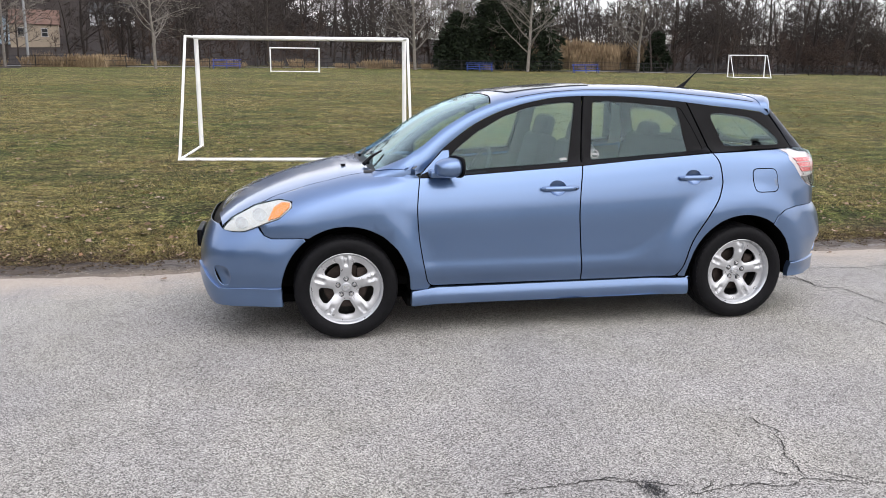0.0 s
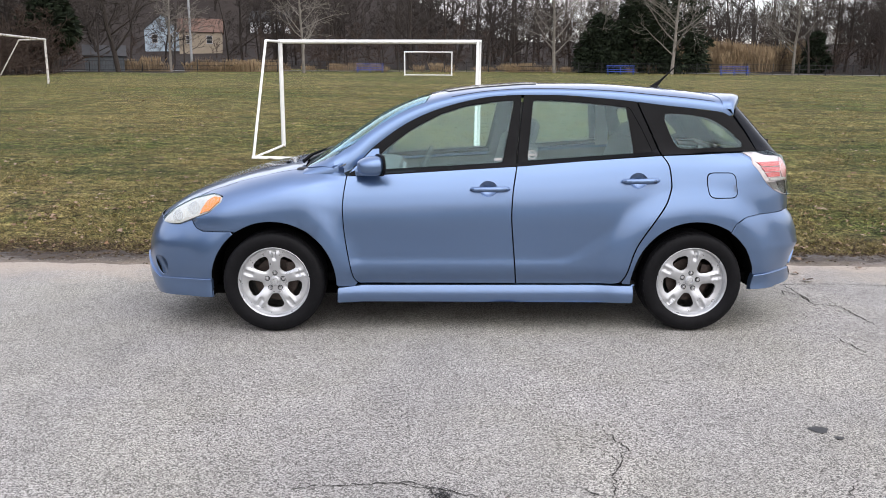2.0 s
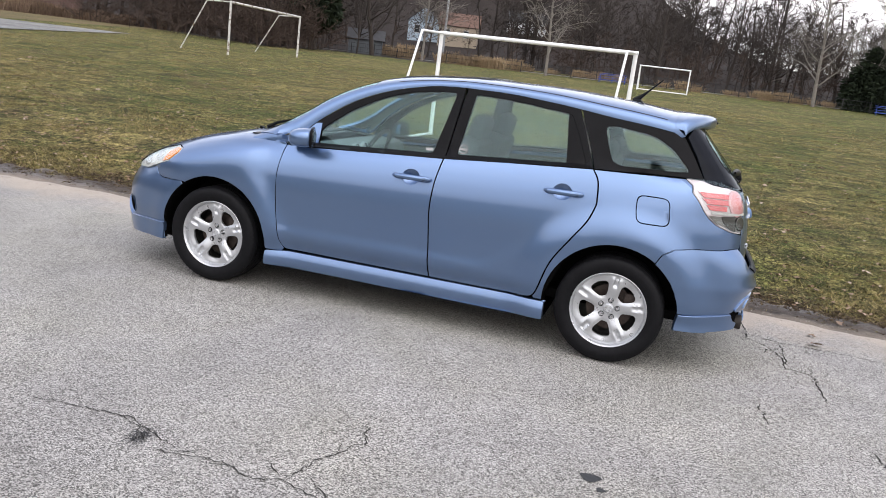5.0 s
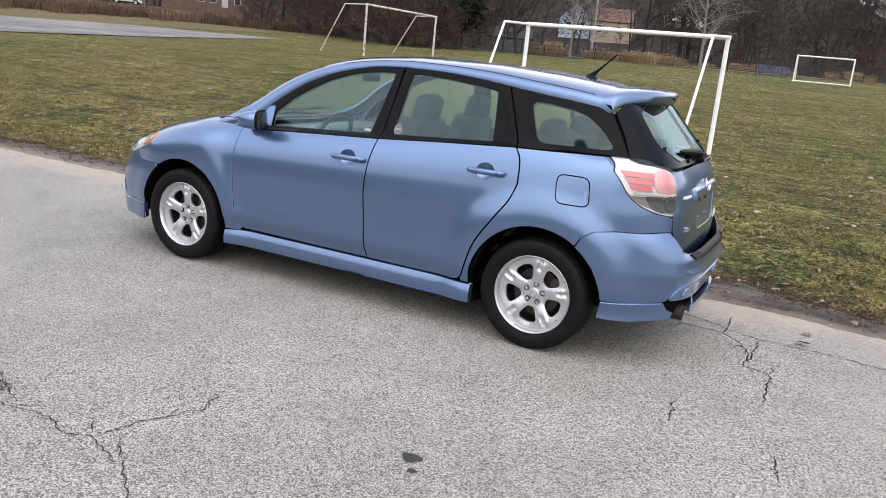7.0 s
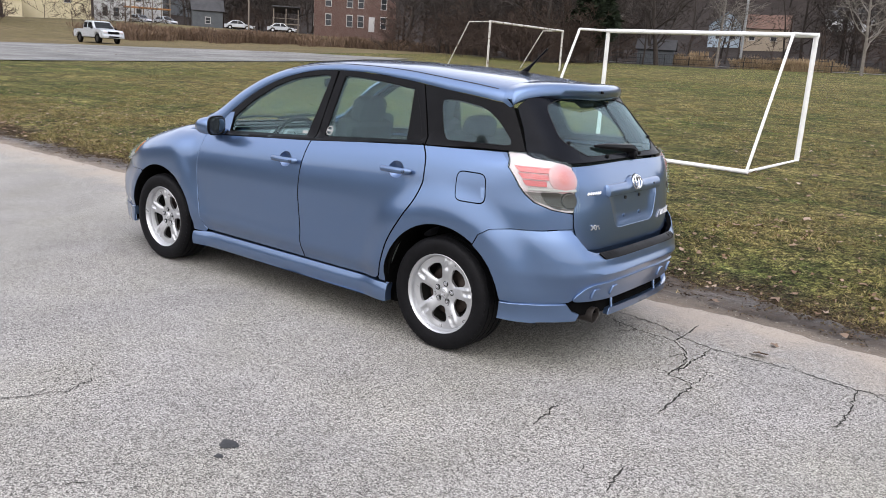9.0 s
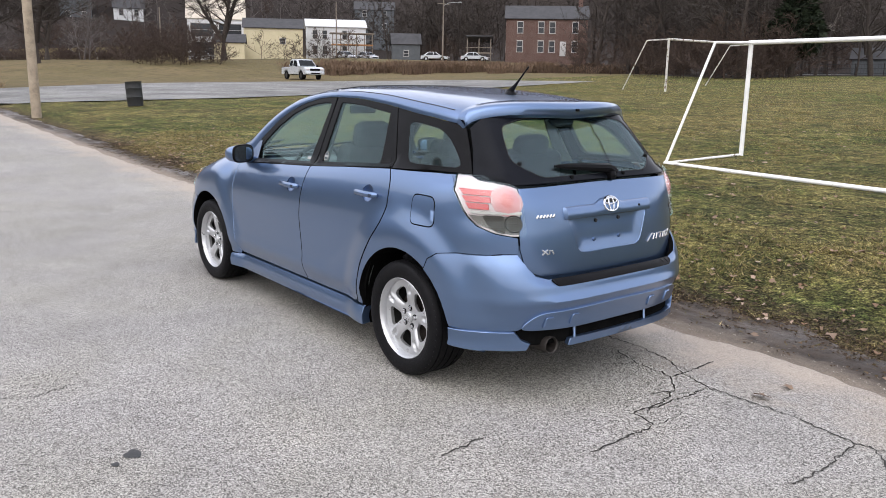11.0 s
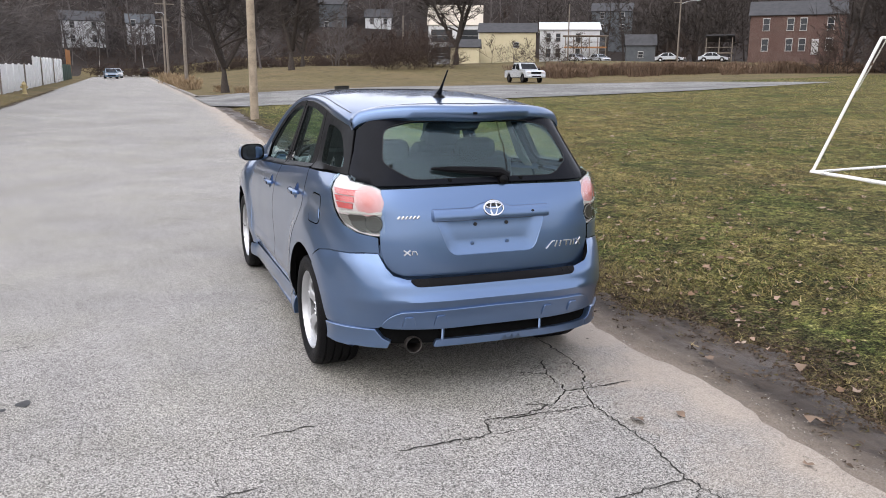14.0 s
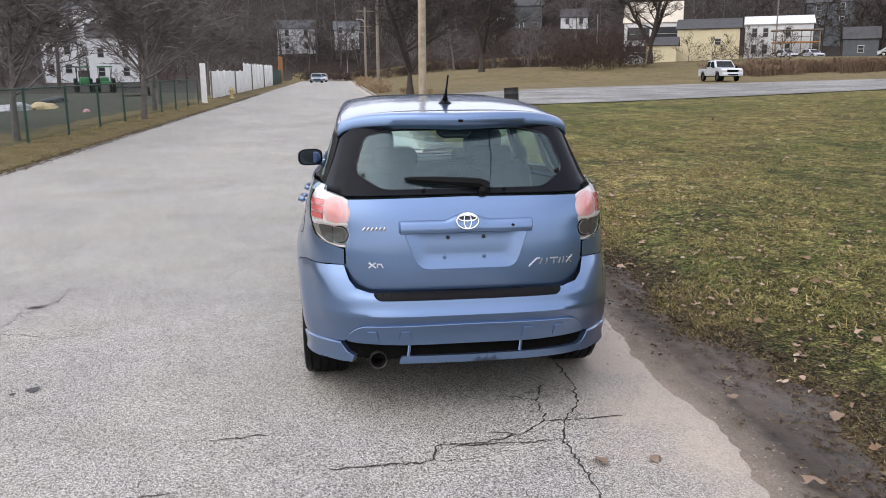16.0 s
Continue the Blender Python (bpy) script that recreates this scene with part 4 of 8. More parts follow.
# roof, pillars and windscreen
PIL = 0.96
both("windscreen_pillar", lambda m: panel([(-1.10, PIL), (-0.95, 0.985), (-0.8, 1.01), (-0.6, 1.03), (-0.36, 1.05), (-0.31, 1.5), (-0.6, 1.5), (-0.835, 1.5), (-0.92, 1.38), (-1.0, 1.22), (-1.08, 1.06)],
     lambda x, a: on_roof(x, a * 60), mirror=m, step=0.045, gap=0.0002, thick=0.02, dark_edge=False), M["paint"], car)
both("pillar_lining", lambda m: panel([(-1.0, 1.0), (-0.8, 1.03), (-0.6, 1.045), (-0.36, 1.065), (-0.31, 1.48), (-0.6, 1.48), (-0.835, 1.48), (-0.92, 1.36), (-0.98, 1.22)],
     lambda x, a: on_roof(x, a * 60), mirror=m, step=0.06, gap=0.0, thick=0, lift=-0.026), M["cabin"], car)
both("pillar_foot", lambda m: panel([(-1.12, 0.955), (-0.95, 0.975), (-0.80, 1.0), (-0.79, 1.5), (-0.95, 1.5), (-1.06, 1.5), (-1.12, 1.5)], lambda x, a: on_roof(x, a * 60), mirror=m, step=0.04, gap=0.0, thick=0.0, lift=-0.006), M["paint"], car)
WIND = [(-1.10, PIL - 0.01), (-0.95, 0.975), (-0.8, 1.0), (-0.6, 1.02), (-0.37, 1.04), (-0.33, 0.5), (-0.32, 0.0)]
WIND = WIND + [(x, -a) for x, a in WIND[:-1][::-1]]
part("windscreen", panel(WIND, lambda x, a: on_roof(x, a * 60), step=0.07, gap=0.001, thick=0, lift=-0.003), M["wglass"], car)
ROOF = [(-0.36, 1.05), (-0.31, 1.5), (0.2, 1.5), (0.8, 1.5), (1.50, 1.5), (1.515, 1.2), (1.54, 0.8), (1.56, 0.0)]
ROOF = [(-0.315, 0.0), (-0.325, 0.5)] + ROOF + [(x, -a) for x, a in ROOF[:-1][::-1]] + [(-0.325, -0.5)]
part("roof", panel(ROOF, lambda x, a: on_roof(x, a * 60), step=0.05, gap=0.0002, thick=0.02), M["paint"], car)
SUN_LID = [(-0.21, 0.62), (0.34, 0.62), (0.36, 0.3), (0.36, -0.3), (0.34, -0.62), (-0.21, -0.62), (-0.235, -0.3), (-0.235, 0.3)]
part("sunroof", panel(round_corners(SUN_LID, 0.05), lambda x, a: on_roof(x, a * 60), step=0.06, gap=0.0, thick=0.012, lift=0.006), M["darkglass"], car, "dark glass sunroof panel")
both("roof_moulding", lambda m: panel([(-0.2, 1.13), (1.44, 1.13), (1.44, 1.155), (-0.2, 1.155)], lambda x, a: on_roof(x, a * 60), mirror=m, step=0.06, gap=0.0002, thick=0.01, lift=0.0015), M["satin"], car)

# tailgate: painted lower half with number recess, black glass upper half
GATE_LINE = [(y, z) for y, z in ((-0.566, 1.072), (-0.575, 0.95), (-0.587, 0.85), (-0.586, 0.78), (-0.568, 0.71), (-0.535, 0.665), (-0.48, 0.642))]
GATE_OUT = [(u_of(z, y=y), z) for y, z in GATE_LINE] + [(0.0, 0.632)] + [(-u_of(z, y=y), z) for y, z in GATE_LINE[::-1]] + [(0.0, 1.078)]
RECESS = round_corners([(-0.318, 0.948), (-0.235, 0.735), (0.235, 0.735), (0.318, 0.948)], 0.05, 5)
tailgate = part("tailgate", panel(GATE_OUT, on_gate, holes=[RECESS], step=0.04, gap=0.003, roll=False), M["paint"], car, "blue tailgate with number recess left empty")
part("number_recess", panel(RECESS, on_gate, step=0.03, gap=0, thick=0, lift=-0.002, crown=lambda a, b: -0.013 * smoothstep(0.0, 0.06, min(b - 0.735, 0.318 - abs(a) - (0.948 - b) * 0.39, 0.96 - b))), M["paint"], tailgate)
BLACK = [(-0.67, 1.098), (-0.578, 1.082), (0.0, 1.084), (0.578, 1.082), (0.67, 1.098), (0.64, 1.2), (0.585, 1.34), (0.52, 1.405), (0.31, 1.435), (0.0, 1.445), (-0.31, 1.435), (-0.52, 1.405), (-0.585, 1.34), (-0.64, 1.2)]
SEAM = [(u_of(z, x=x), z) for x, z in ((1.705, 1.112), (1.635, 1.24), (1.565, 1.345))]
BLACK = SEAM[::-1] + [(u_of(z, y=y), z) for y, z in BLACK[1:4]] + [(-u, z) for u, z in SEAM] + [(u_of(z, y=y), z) for y, z in BLACK[7:12]]
both("pillar_seal", lambda m: panel([(u - 0.06, z) for u, z in SEAM] + [(u + 0.06, z) for u, z in SEAM[::-1]], on_gate, mirror=m, step=0.05, gap=0, thick=0, lift=-0.022), M["under"], car)
CLEAR = round_corners([(-0.40, 1.112), (0.40, 1.112), (0.53, 1.19), (0.475, 1.355), (0.33, 1.388), (-0.33, 1.388), (-0.475, 1.355), (-0.53, 1.19)], 0.04, 3)
rear_screen = part("rear_screen", panel(BLACK, on_gate, holes=[CLEAR], step=0.04, thick=0.012), M["frit"], car, "black-bordered rear window glass")
part("pane", panel(CLEAR, on_gate, step=0.07, gap=0.0, thick=0, lift=-0.001), M["wglass"], rear_screen)
part("demister_line", tube([tuple(on_gate(u, z) + Vector((0.002, 0, 0))) for u, z in CLEAR + [CLEAR[0]]], 0.002, 4), M["satin"], rear_screen)

part("screen_cable", tube([tuple(on_gate(u, z) + Vector((0.003, 0, 0.002))) for u, z in ((0.168, 1.392), (0.166, 1.35), (0.160, 1.30), (0.163, 1.262), (0.150, 1.215), (0.144, 1.17), (0.132, 1.13), (0.130, 1.092))], 0.0022, 5), M["trim"], rear_screen, "thin black cable down the rear window")
part("high_brake_lamp", panel(round_corners([(-0.105, 1.392), (0.085, 1.392), (0.055, 1.362), (-0.075, 1.362)], 0.008, 2), on_gate, step=0.03, gap=0, thick=0.02, lift=-0.012), M["satin"], rear_screen)

# tail spoiler: swept along the top of the tailgate
sp = bmesh.new()
rows = []
for i in range(41):
    a = -88 + 176 * i / 40
    P = on_roof(1.49, a) + Vector((0, 0, 0.004))
    k = min(1.0, abs(P.y) / 0.6)
    out = 1.735 - 0.175 * k ** 2.3
    zt = P.z - 0.012 * (1 - k)
    t = 0.082 - 0.012 * k
    y = P.y
    low = max(0.02, min(t, zt - 1.335))
    rows.append([Vector(q) for q in ((P.x, y, P.z), (P.x + 0.05, y, P.z + 0.001), (out - 0.05, y, zt + 0.004), (out - 0.014, y, zt - 0.003), (out - 0.002, y, zt - 0.02),
                                     (out - 0.004, y, zt - low * 0.75), (out - 0.03, y, zt - low), (min(P.x + 0.10, out - 0.045), y, zt - low - 0.004), (P.x + 0.005, y, P.z - low * 0.8))])
vv = [[sp.verts.new(p) for p in r] for r in rows]
for a, b in zip(vv, vv[1:]):
    for j in range(len(a)):
        sp.faces.new((a[j], a[(j + 1) % len(a)], b[(j + 1) % len(a)], b[j]))
sp.faces.new(vv[0])
sp.faces.new(vv[-1][::-1])
bmesh.ops.recalc_face_normals(sp, faces=sp.faces)
spoiler = part("spoiler", sp, M["paint"], car, sharp=50)
part("washer_nozzle", box((1.735, 0.012, 1.43), (0.014, 0.024, 0.014), 0.004), M["trim"], spoiler)

# rear bumper, skirt and lower valance
top_line = [(u_of(z, x=x, tail=BUMPER_CORNER), z) for x, z in ((1.545, 0.69), (1.602, 0.726), (1.703, 0.742), (1.85, 0.748))]
top_line += [(u_of(z, y=y, tail=BUMPER), z) for y, z in ((-0.66, 0.755), (-0.593, 0.757), (-0.585, 0.73), (-0.571, 0.695), (-0.540, 0.658), (-0.47, 0.636))]
arch_r = [(u_of(z, x=x, tail=BUMPER_CORNER), z) for x, z in arc(WHEELS[1], 0.385, 8, 56, 8)]
BUMP = arch_r + top_line + [(0.0, 0.628)] + [(-u, z) for u, z in top_line[::-1]] + [(-u, z) for u, z in arch_r[::-1]]
BUMP += [(-u_of(0.37, x=1.9, tail=BUMPER_CORNER), 0.37), (0.62, 0.385), (0.58, 0.41), (0.50, 0.425), (0.0, 0.43), (-0.50, 0.425), (-0.58, 0.41), (-0.62, 0.385), (u_of(0.37, x=1.9, tail=BUMPER_CORNER), 0.37)]
bumper = part("rear_bumper", panel(BUMP, on_bumper, step=0.04, sy=0.0125, gap=0.002, thick=0.03, roll=False), M["paint"], car, "blue rear bumper with scuffed lower edge")
for sgn in (1, -1):
    sk = [(sgn * u, z) for u, z in [(u_of(0.368, x=1.682, tail=BUMPER), 0.368), (u_of(0.27, x=1.668, tail=BUMPER), 0.264), (u_of(0.27, x=1.86, tail=BUMPER), 0.264), (-0.80, 0.268), (-0.575, 0.282), (-0.555, 0.322), (-0.60, 0.338), (-0.635, 0.382), (-0.75, 0.376)]]
    part("bumper_skirt", panel(sk, on_bumper, step=0.035, lift=0.012, thick=0.04), M["paint"], bumper)
TRIM = round_corners([(-0.53, 0.484), (-0.605, 0.42), (-0.61, 0.385), (-0.3, 0.372), (0.3, 0.372), (0.61, 0.385), (0.605, 0.42), (0.53, 0.484), (0.0, 0.49)], 0.05, 5)
part("valance", panel(TRIM, on_bumper, step=0.04, lift=0.010, thick=0.03, dark_edge=False), M["paint"], bumper)
for y in (-0.47, -0.31, 0.29, 0.45):
    part("valance_rib", panel(round_corners([(y - 0.035, 0.40), (y + 0.035, 0.40), (y + 0.022, 0.455), (y - 0.022, 0.455)], 0.012), on_bumper, step=0.02, gap=0.0, thick=0.02, lift=0.018), M["paint"], bumper)
part("lower_grille", panel([(-0.66, 0.30), (0.66, 0.30), (0.64, 0.42), (-0.64, 0.42)], on_bumper, step=0.06, lift=-0.02, thick=0.02), M["under"], bumper)
for band in ([(-0.33, 0.322), (0.0, 0.318), (0.68, 0.325), (0.70, 0.290), (0.0, 0.284), (-0.345, 0.287)],):
    part("lower_band", panel(round_corners(band, 0.008, 2), on_bumper, step=0.04, sy=0.015, gap=0.0, lift=0.010, thick=0.03), M["paint"], bumper)
for y in (-0.29, 0.26):
    part("grille_post", tube([(2.062, y, 0.378), (2.074, y - 0.008, 0.322)], 0.008, 6), M["paint"], bumper)
part("bumper_flange", panel([(-0.56, 0.59), (0.56, 0.59), (0.56, 0.70), (-0.56, 0.70)], on_gate, step=0.05, gap=0, thick=0, lift=-0.011), M["paint"], bumper)
for sgn in (1, -1):
    part("bumper_flange", panel([(sgn * u, z) for u, z in ((-0.68, 0.60), (-0.50, 0.60), (-0.50, 0.80), (-0.68, 0.80))], on_gate, step=0.04, gap=0, thick=0, lift=-0.010), M["paint"], bumper)
for sgn in (1, -1):
    seam_ = [(u_of(z, x=x), z) for x, z in ((1.55, 0.655), (1.62, 0.69), (1.72, 0.70), (1.87, 0.705))] + [(u_of(z, x=x), z) for x, z in ((1.87, 0.79), (1.72, 0.785), (1.60, 0.77), (1.525, 0.725))]
    part("bumper_flange", panel([(sgn * u, z) for u, z in seam_], on_gate, step=0.04, gap=0, thick=0, lift=-0.006), M["paint"], bumper)
PAD = round_corners([(-0.47, 0.634), (0.47, 0.634), (0.44, 0.602), (-0.44, 0.602)], 0.02)
part("step_pad", panel(PAD, on_bumper, step=0.04, sy=0.0125, lift=0.008, thick=0.012), M["trim"], bumper, "ribbed black step pad")
pipe = bmesh.new()
add_lathe(pipe, [(1.6, 0.042), (2.04, 0.042), (2.055, 0.044), (2.06, 0.042), (2.055, 0.037), (1.85, 0.035)], 20, "x", (0, -0.443, 0.300))
part("tailpipe", pipe, M["pipe"], car, "dark rusty tailpipe")
part("silencer", box((1.66, -0.2, 0.33), (0.3, 0.6, 0.12), 0.05), M["pipe"], car)

# tail lamps, wrapped round the corners
LAMP = [(u_of(z, x=x), z) for x, z in LAMP_LOW] + [(u_of(z, y=y), z) for y, z in ((-0.62, 0.846), (-0.566, 0.846), (-0.556, 0.86), (-0.558, 0.95), (-0.565, 1.07), (-0.60, 1.086), (-0.655, 1.10))] + [(u_of(1.12, x=1.75), 1.121)]


def clip_z(pts, z, above):
    out = []
    for a, b in zip(pts, pts[1:] + pts[:1]):
        ia, ib = (a[1] >= z) == above, (b[1] >= z) == above
        if ia:
            out.append(a)
        if ia != ib:
            t = (z - a[1]) / (b[1] - a[1])
            out.append((a[0] + t * (b[0] - a[0]), z))
    return out


for m in (False, True):
    lamp = part("tail_lamp", panel(LAMP, on_gate, mirror=m, step=0.03, gap=0.001, lift=-0.006, thick=0.03), M["whitelens"], car, "red and clear tail lamp")
    part("lens_cover", panel(LAMP, on_gate, mirror=m, step=0.03, gap=0.0015, lift=0.008, thick=0.018, crown=lambda a, b: 0.006), M["lens"], lamp)
    part("ribbed_lower_lens", panel(clip_z(LAMP, 0.948, False), on_gate, mirror=m, step=0.025, gap=0.010, lift=-0.003, thick=0.005), M["clearrib"], lamp)
    low_u = u_of(0.91, y=-0.607)
    part("smoked_lower_lens", panel(round_corners([(low_u - 0.045, 0.942), (low_u - 0.150, 0.942), (low_u - 0.125, 0.895), (low_u - 0.09, 0.868), (low_u - 0.045, 0.858)], 0.012, 2), on_gate, mirror=m, step=0.025, gap=0, lift=0.001, thick=0.005), M["smokelens"], lamp)
    part("lens_divider", panel([(u_of(0.955, x=1.765), 0.961), (u_of(0.955, y=-0.57), 0.961), (u_of(0.955, y=-0.57), 0.950), (u_of(0.955, x=1.765), 0.950)], on_gate, mirror=m, step=0.03, gap=0, lift=0.003, thick=0.006), M["headlens"], lamp)
    cx, cz = u_of(1.0, y=-0.628), 1.016
    for r1, up1, mt in ((0.078, 0.0, "roselens"), (0.064, 0.002, "pinklens"), (0.044, 0.004, "coralens")):
        part("brake_lens", panel([(cx + r1 * math.cos(k * math.tau / 24), cz - 0.004 + min(0.93 * r1 * math.sin(k * math.tau / 24), 0.072)) for k in range(24)], on_gate, mirror=m, step=0.02, gap=0, lift=up1, thick=0.004,
             crown=lambda a, b, r1=r1: 0.007 * max(0.0, 1 - ((a - cx) ** 2 + (b - cz) ** 2) / r1 ** 2)), M[mt], lamp)
    for r1, up1, mt in ((0.045, 0.002, "trim"), (0.0385, 0.006, "clearrib"), (0.0355, 0.008, "smokelens")):
        part("reversing_lens", panel([(low_u + r1 * math.cos(k * math.tau / 22), 0.905 + 0.93 * r1 * math.sin(k * math.tau / 22)) for k in range(22)], on_gate, mirror=m, step=0.016, gap=0, lift=up1, thick=0.004), M[mt], lamp)
    for k in range(3):
        z = 1.064 - 0.033 * k
        a, b = u_of(z, x=1.672 + 0.028 * k), u_of(z, x=1.842)
        part("red_bar", panel([(a, z), (b, z), (b - 0.002, z - 0.028), (a + 0.02, z - 0.028)], on_gate, mirror=m, step=0.03, gap=0.001, lift=0.001, thick=0.006), M["redlens"], lamp)

# front bumper, headlamps, grille
fb = [(n_of(z, x), z) for x, z in arc(WHEELS[0], 0.385, 128, 193, 14)]
fb += [(n_of(0.22, -1.75), 0.212), (n_of(0.21, -1.9), 0.208), (n_of(0.2, -2.05), 0.195), (0.0, 0.18)]
fb_top = [(n_of(0.636, -1.55), 0.636), (n_of(0.629, -1.732), 0.629), (n_of(0.646, -1.775), 0.646), (n_of(0.695, -1.808), 0.695), (n_of(0.662, -1.895), 0.663), (n_of(0.66, -1.96), 0.66), (n_of(0.665, -2.02), 0.666), (n_of(0.69, -2.045), 0.69), (0.0, 0.692)]
FB = fb_top + [(-u, z) for u, z in fb_top[:-1][::-1]] + [(-u, z) for u, z in fb[:-1]] + [(0.0, 0.18)] + fb[:-1][::-1]
FOG = round_corners([(-0.640, 0.448), (-0.70, 0.458), (-0.755, 0.446), (-0.772, 0.405), (-0.755, 0.352), (-0.715, 0.328), (-0.680, 0.338), (-0.655, 0.385)], 0.03, 3)
fbump = part("front_bumper", panel(FB, on_nose, holes=[round_corners([(-0.34, 0.23), (0.34, 0.23), (0.42, 0.38), (-0.42, 0.38)], 0.05), FOG, [(-u, z) for u, z in FOG]], step=0.045, gap=0.003, thick=0.03, roll=False), M["paint"], car, "blue front bumper with lower air intake")
for m in (False, True):
    part("fog_lamp_hollow", panel([(-0.705 + 1.05 * (u + 0.705), 0.393 + 1.05 * (z - 0.393)) for u, z in FOG], on_nose, mirror=m, step=0.018, gap=0, thick=0, lift=-0.002,
         crown=lambda a, b: -0.026 * max(0.0, 1 - math.hypot((a + 0.70) / 0.078, (b - 0.393) / 0.07) ** 2) ** 1.4), M["paint"], fbump)
part("plate_bracket", box((-2.197, 0.0, 0.535), (0.035, 0.34, 0.11), 0.012), M["trim"], fbump, "black number plate bracket left empty")
part("lower_intake", panel([(-0.40, 0.22), (0.40, 0.22), (0.45, 0.39), (-0.45, 0.39)], on_nose, step=0.06, lift=-0.03, thick=0), M["under"], fbump)
for sgn in (1, -1):
    sk = [(sgn * n_of(z, x), z) for x, z in ((-1.682, 0.338), (-1.675, 0.216), (-1.84, 0.211), (-1.98, 0.205), (-2.07, 0.20), (-2.125, 0.25), (-2.155, 0.34), (-2.172, 0.45), (-2.14, 0.42), (-2.092, 0.352), (-2.05, 0.318), (-1.95, 0.325))]
    part("bumper_skirt", panel(sk, on_nose, step=0.035, lift=0.012, thick=0.03), M["paint"], fbump)
part("grille", panel([(-0.50, 0.66), (0.50, 0.66), (0.47, 0.755), (-0.47, 0.755)], on_nose, step=0.05, lift=-0.02, thick=0.02), M["trim"], fbump)
HL = round_corners([(-2.022, 0.669), (-1.96, 0.664), (-1.895, 0.667), (-1.805, 0.705), (-1.685, 0.751), (-1.615, 0.812), (-1.61, 0.842), (-1.68, 0.849), (-1.82, 0.811), (-1.96, 0.738)], 0.02, 2)
HLq = [(x, q_of(x, z) / 60 if z > 0.62 else z - 0.62) for x, z in HL]
for m in (False, True):
    hl = part("headlamp", panel(HLq, wing_map, mirror=m, step=0.025, gap=0.0005, lift=-0.004, thick=0.03), M["headlens"], car, "clear headlamp with amber indicator")
    part("lens_cover", panel(HLq, wing_map, mirror=m, step=0.025, gap=0.003, lift=0.008, thick=0.015), M["lens"], hl)
    am = [(x, q_of(x, z) / 60) for x, z in ((-1.752, 0.733), (-1.685, 0.757), (-1.624, 0.812), (-1.62, 0.836), (-1.665, 0.836), (-1.712, 0.808))]
    part("indicator", panel(am, wing_map, mirror=m, step=0.02, gap=0.002, lift=0.002, thick=0.006), M["amber"], hl)
    for bx, bz, br in ((-1.80, 0.765, 0.034), (-1.905, 0.715, 0.032)):
        part("reflector_bowl", panel([(bx + br * 1.2 * math.cos(k * math.tau / 18), q_of(bx + br * 1.2 * math.cos(k * math.tau / 18), bz + br * math.sin(k * math.tau / 18)) / 60) for k in range(18)], wing_map, mirror=m, step=0.02, gap=0, lift=-0.002, thick=0.004), M["bowl"], hl)

# wheels
SPOKES = 5


def rim_face(a, b):
    r = math.hypot(a, b)
    th = math.atan2(b, a)
    k = 0.5 + 0.5 * math.cos(SPOKES * (th - math.pi / 2))
    dish = -0.013 * (1 - smoothstep(0.05, 0.2, r)) + 0.012 * smoothstep(0.03, 0.0, r)
    off = th - math.pi / 2
    off -= round(off * SPOKES / math.tau) * math.tau / SPOKES
    dish -= 0.013 * smoothstep(0.016, 0.009, abs(r * math.sin(off))) * smoothstep(0.128, 0.15, r) * (1 - smoothstep(0.188, 0.2, r))
    dish -= 0.006 * smoothstep(0.02, 0.036, abs(r * math.sin(off))) * smoothstep(0.06, 0.09, r) * (1 - smoothstep(0.17, 0.2, r))
    return Vector((a, -(0.0 + dish + 0.012 * k * smoothstep(0.04, 0.12, r) * (1 - smoothstep(0.17, 0.205, r))), b))


def spoke_holes():
    out = []
    for i in range(SPOKES):
        th = math.pi / 2 + (i + 0.5) * math.tau / SPOKES
        pts = []
        for r, d in ((0.083, 0.22), (0.080, 0.0), (0.083, -0.22), (0.118, -0.335), (0.152, -0.365), (0.168, -0.27), (0.172, 0.0), (0.168, 0.27), (0.152, 0.365), (0.118, 0.335)):
            pts.append((r * math.cos(th + d), r * math.sin(th + d)))
        out.append(round_corners(pts, 0.012, 3))
    return out


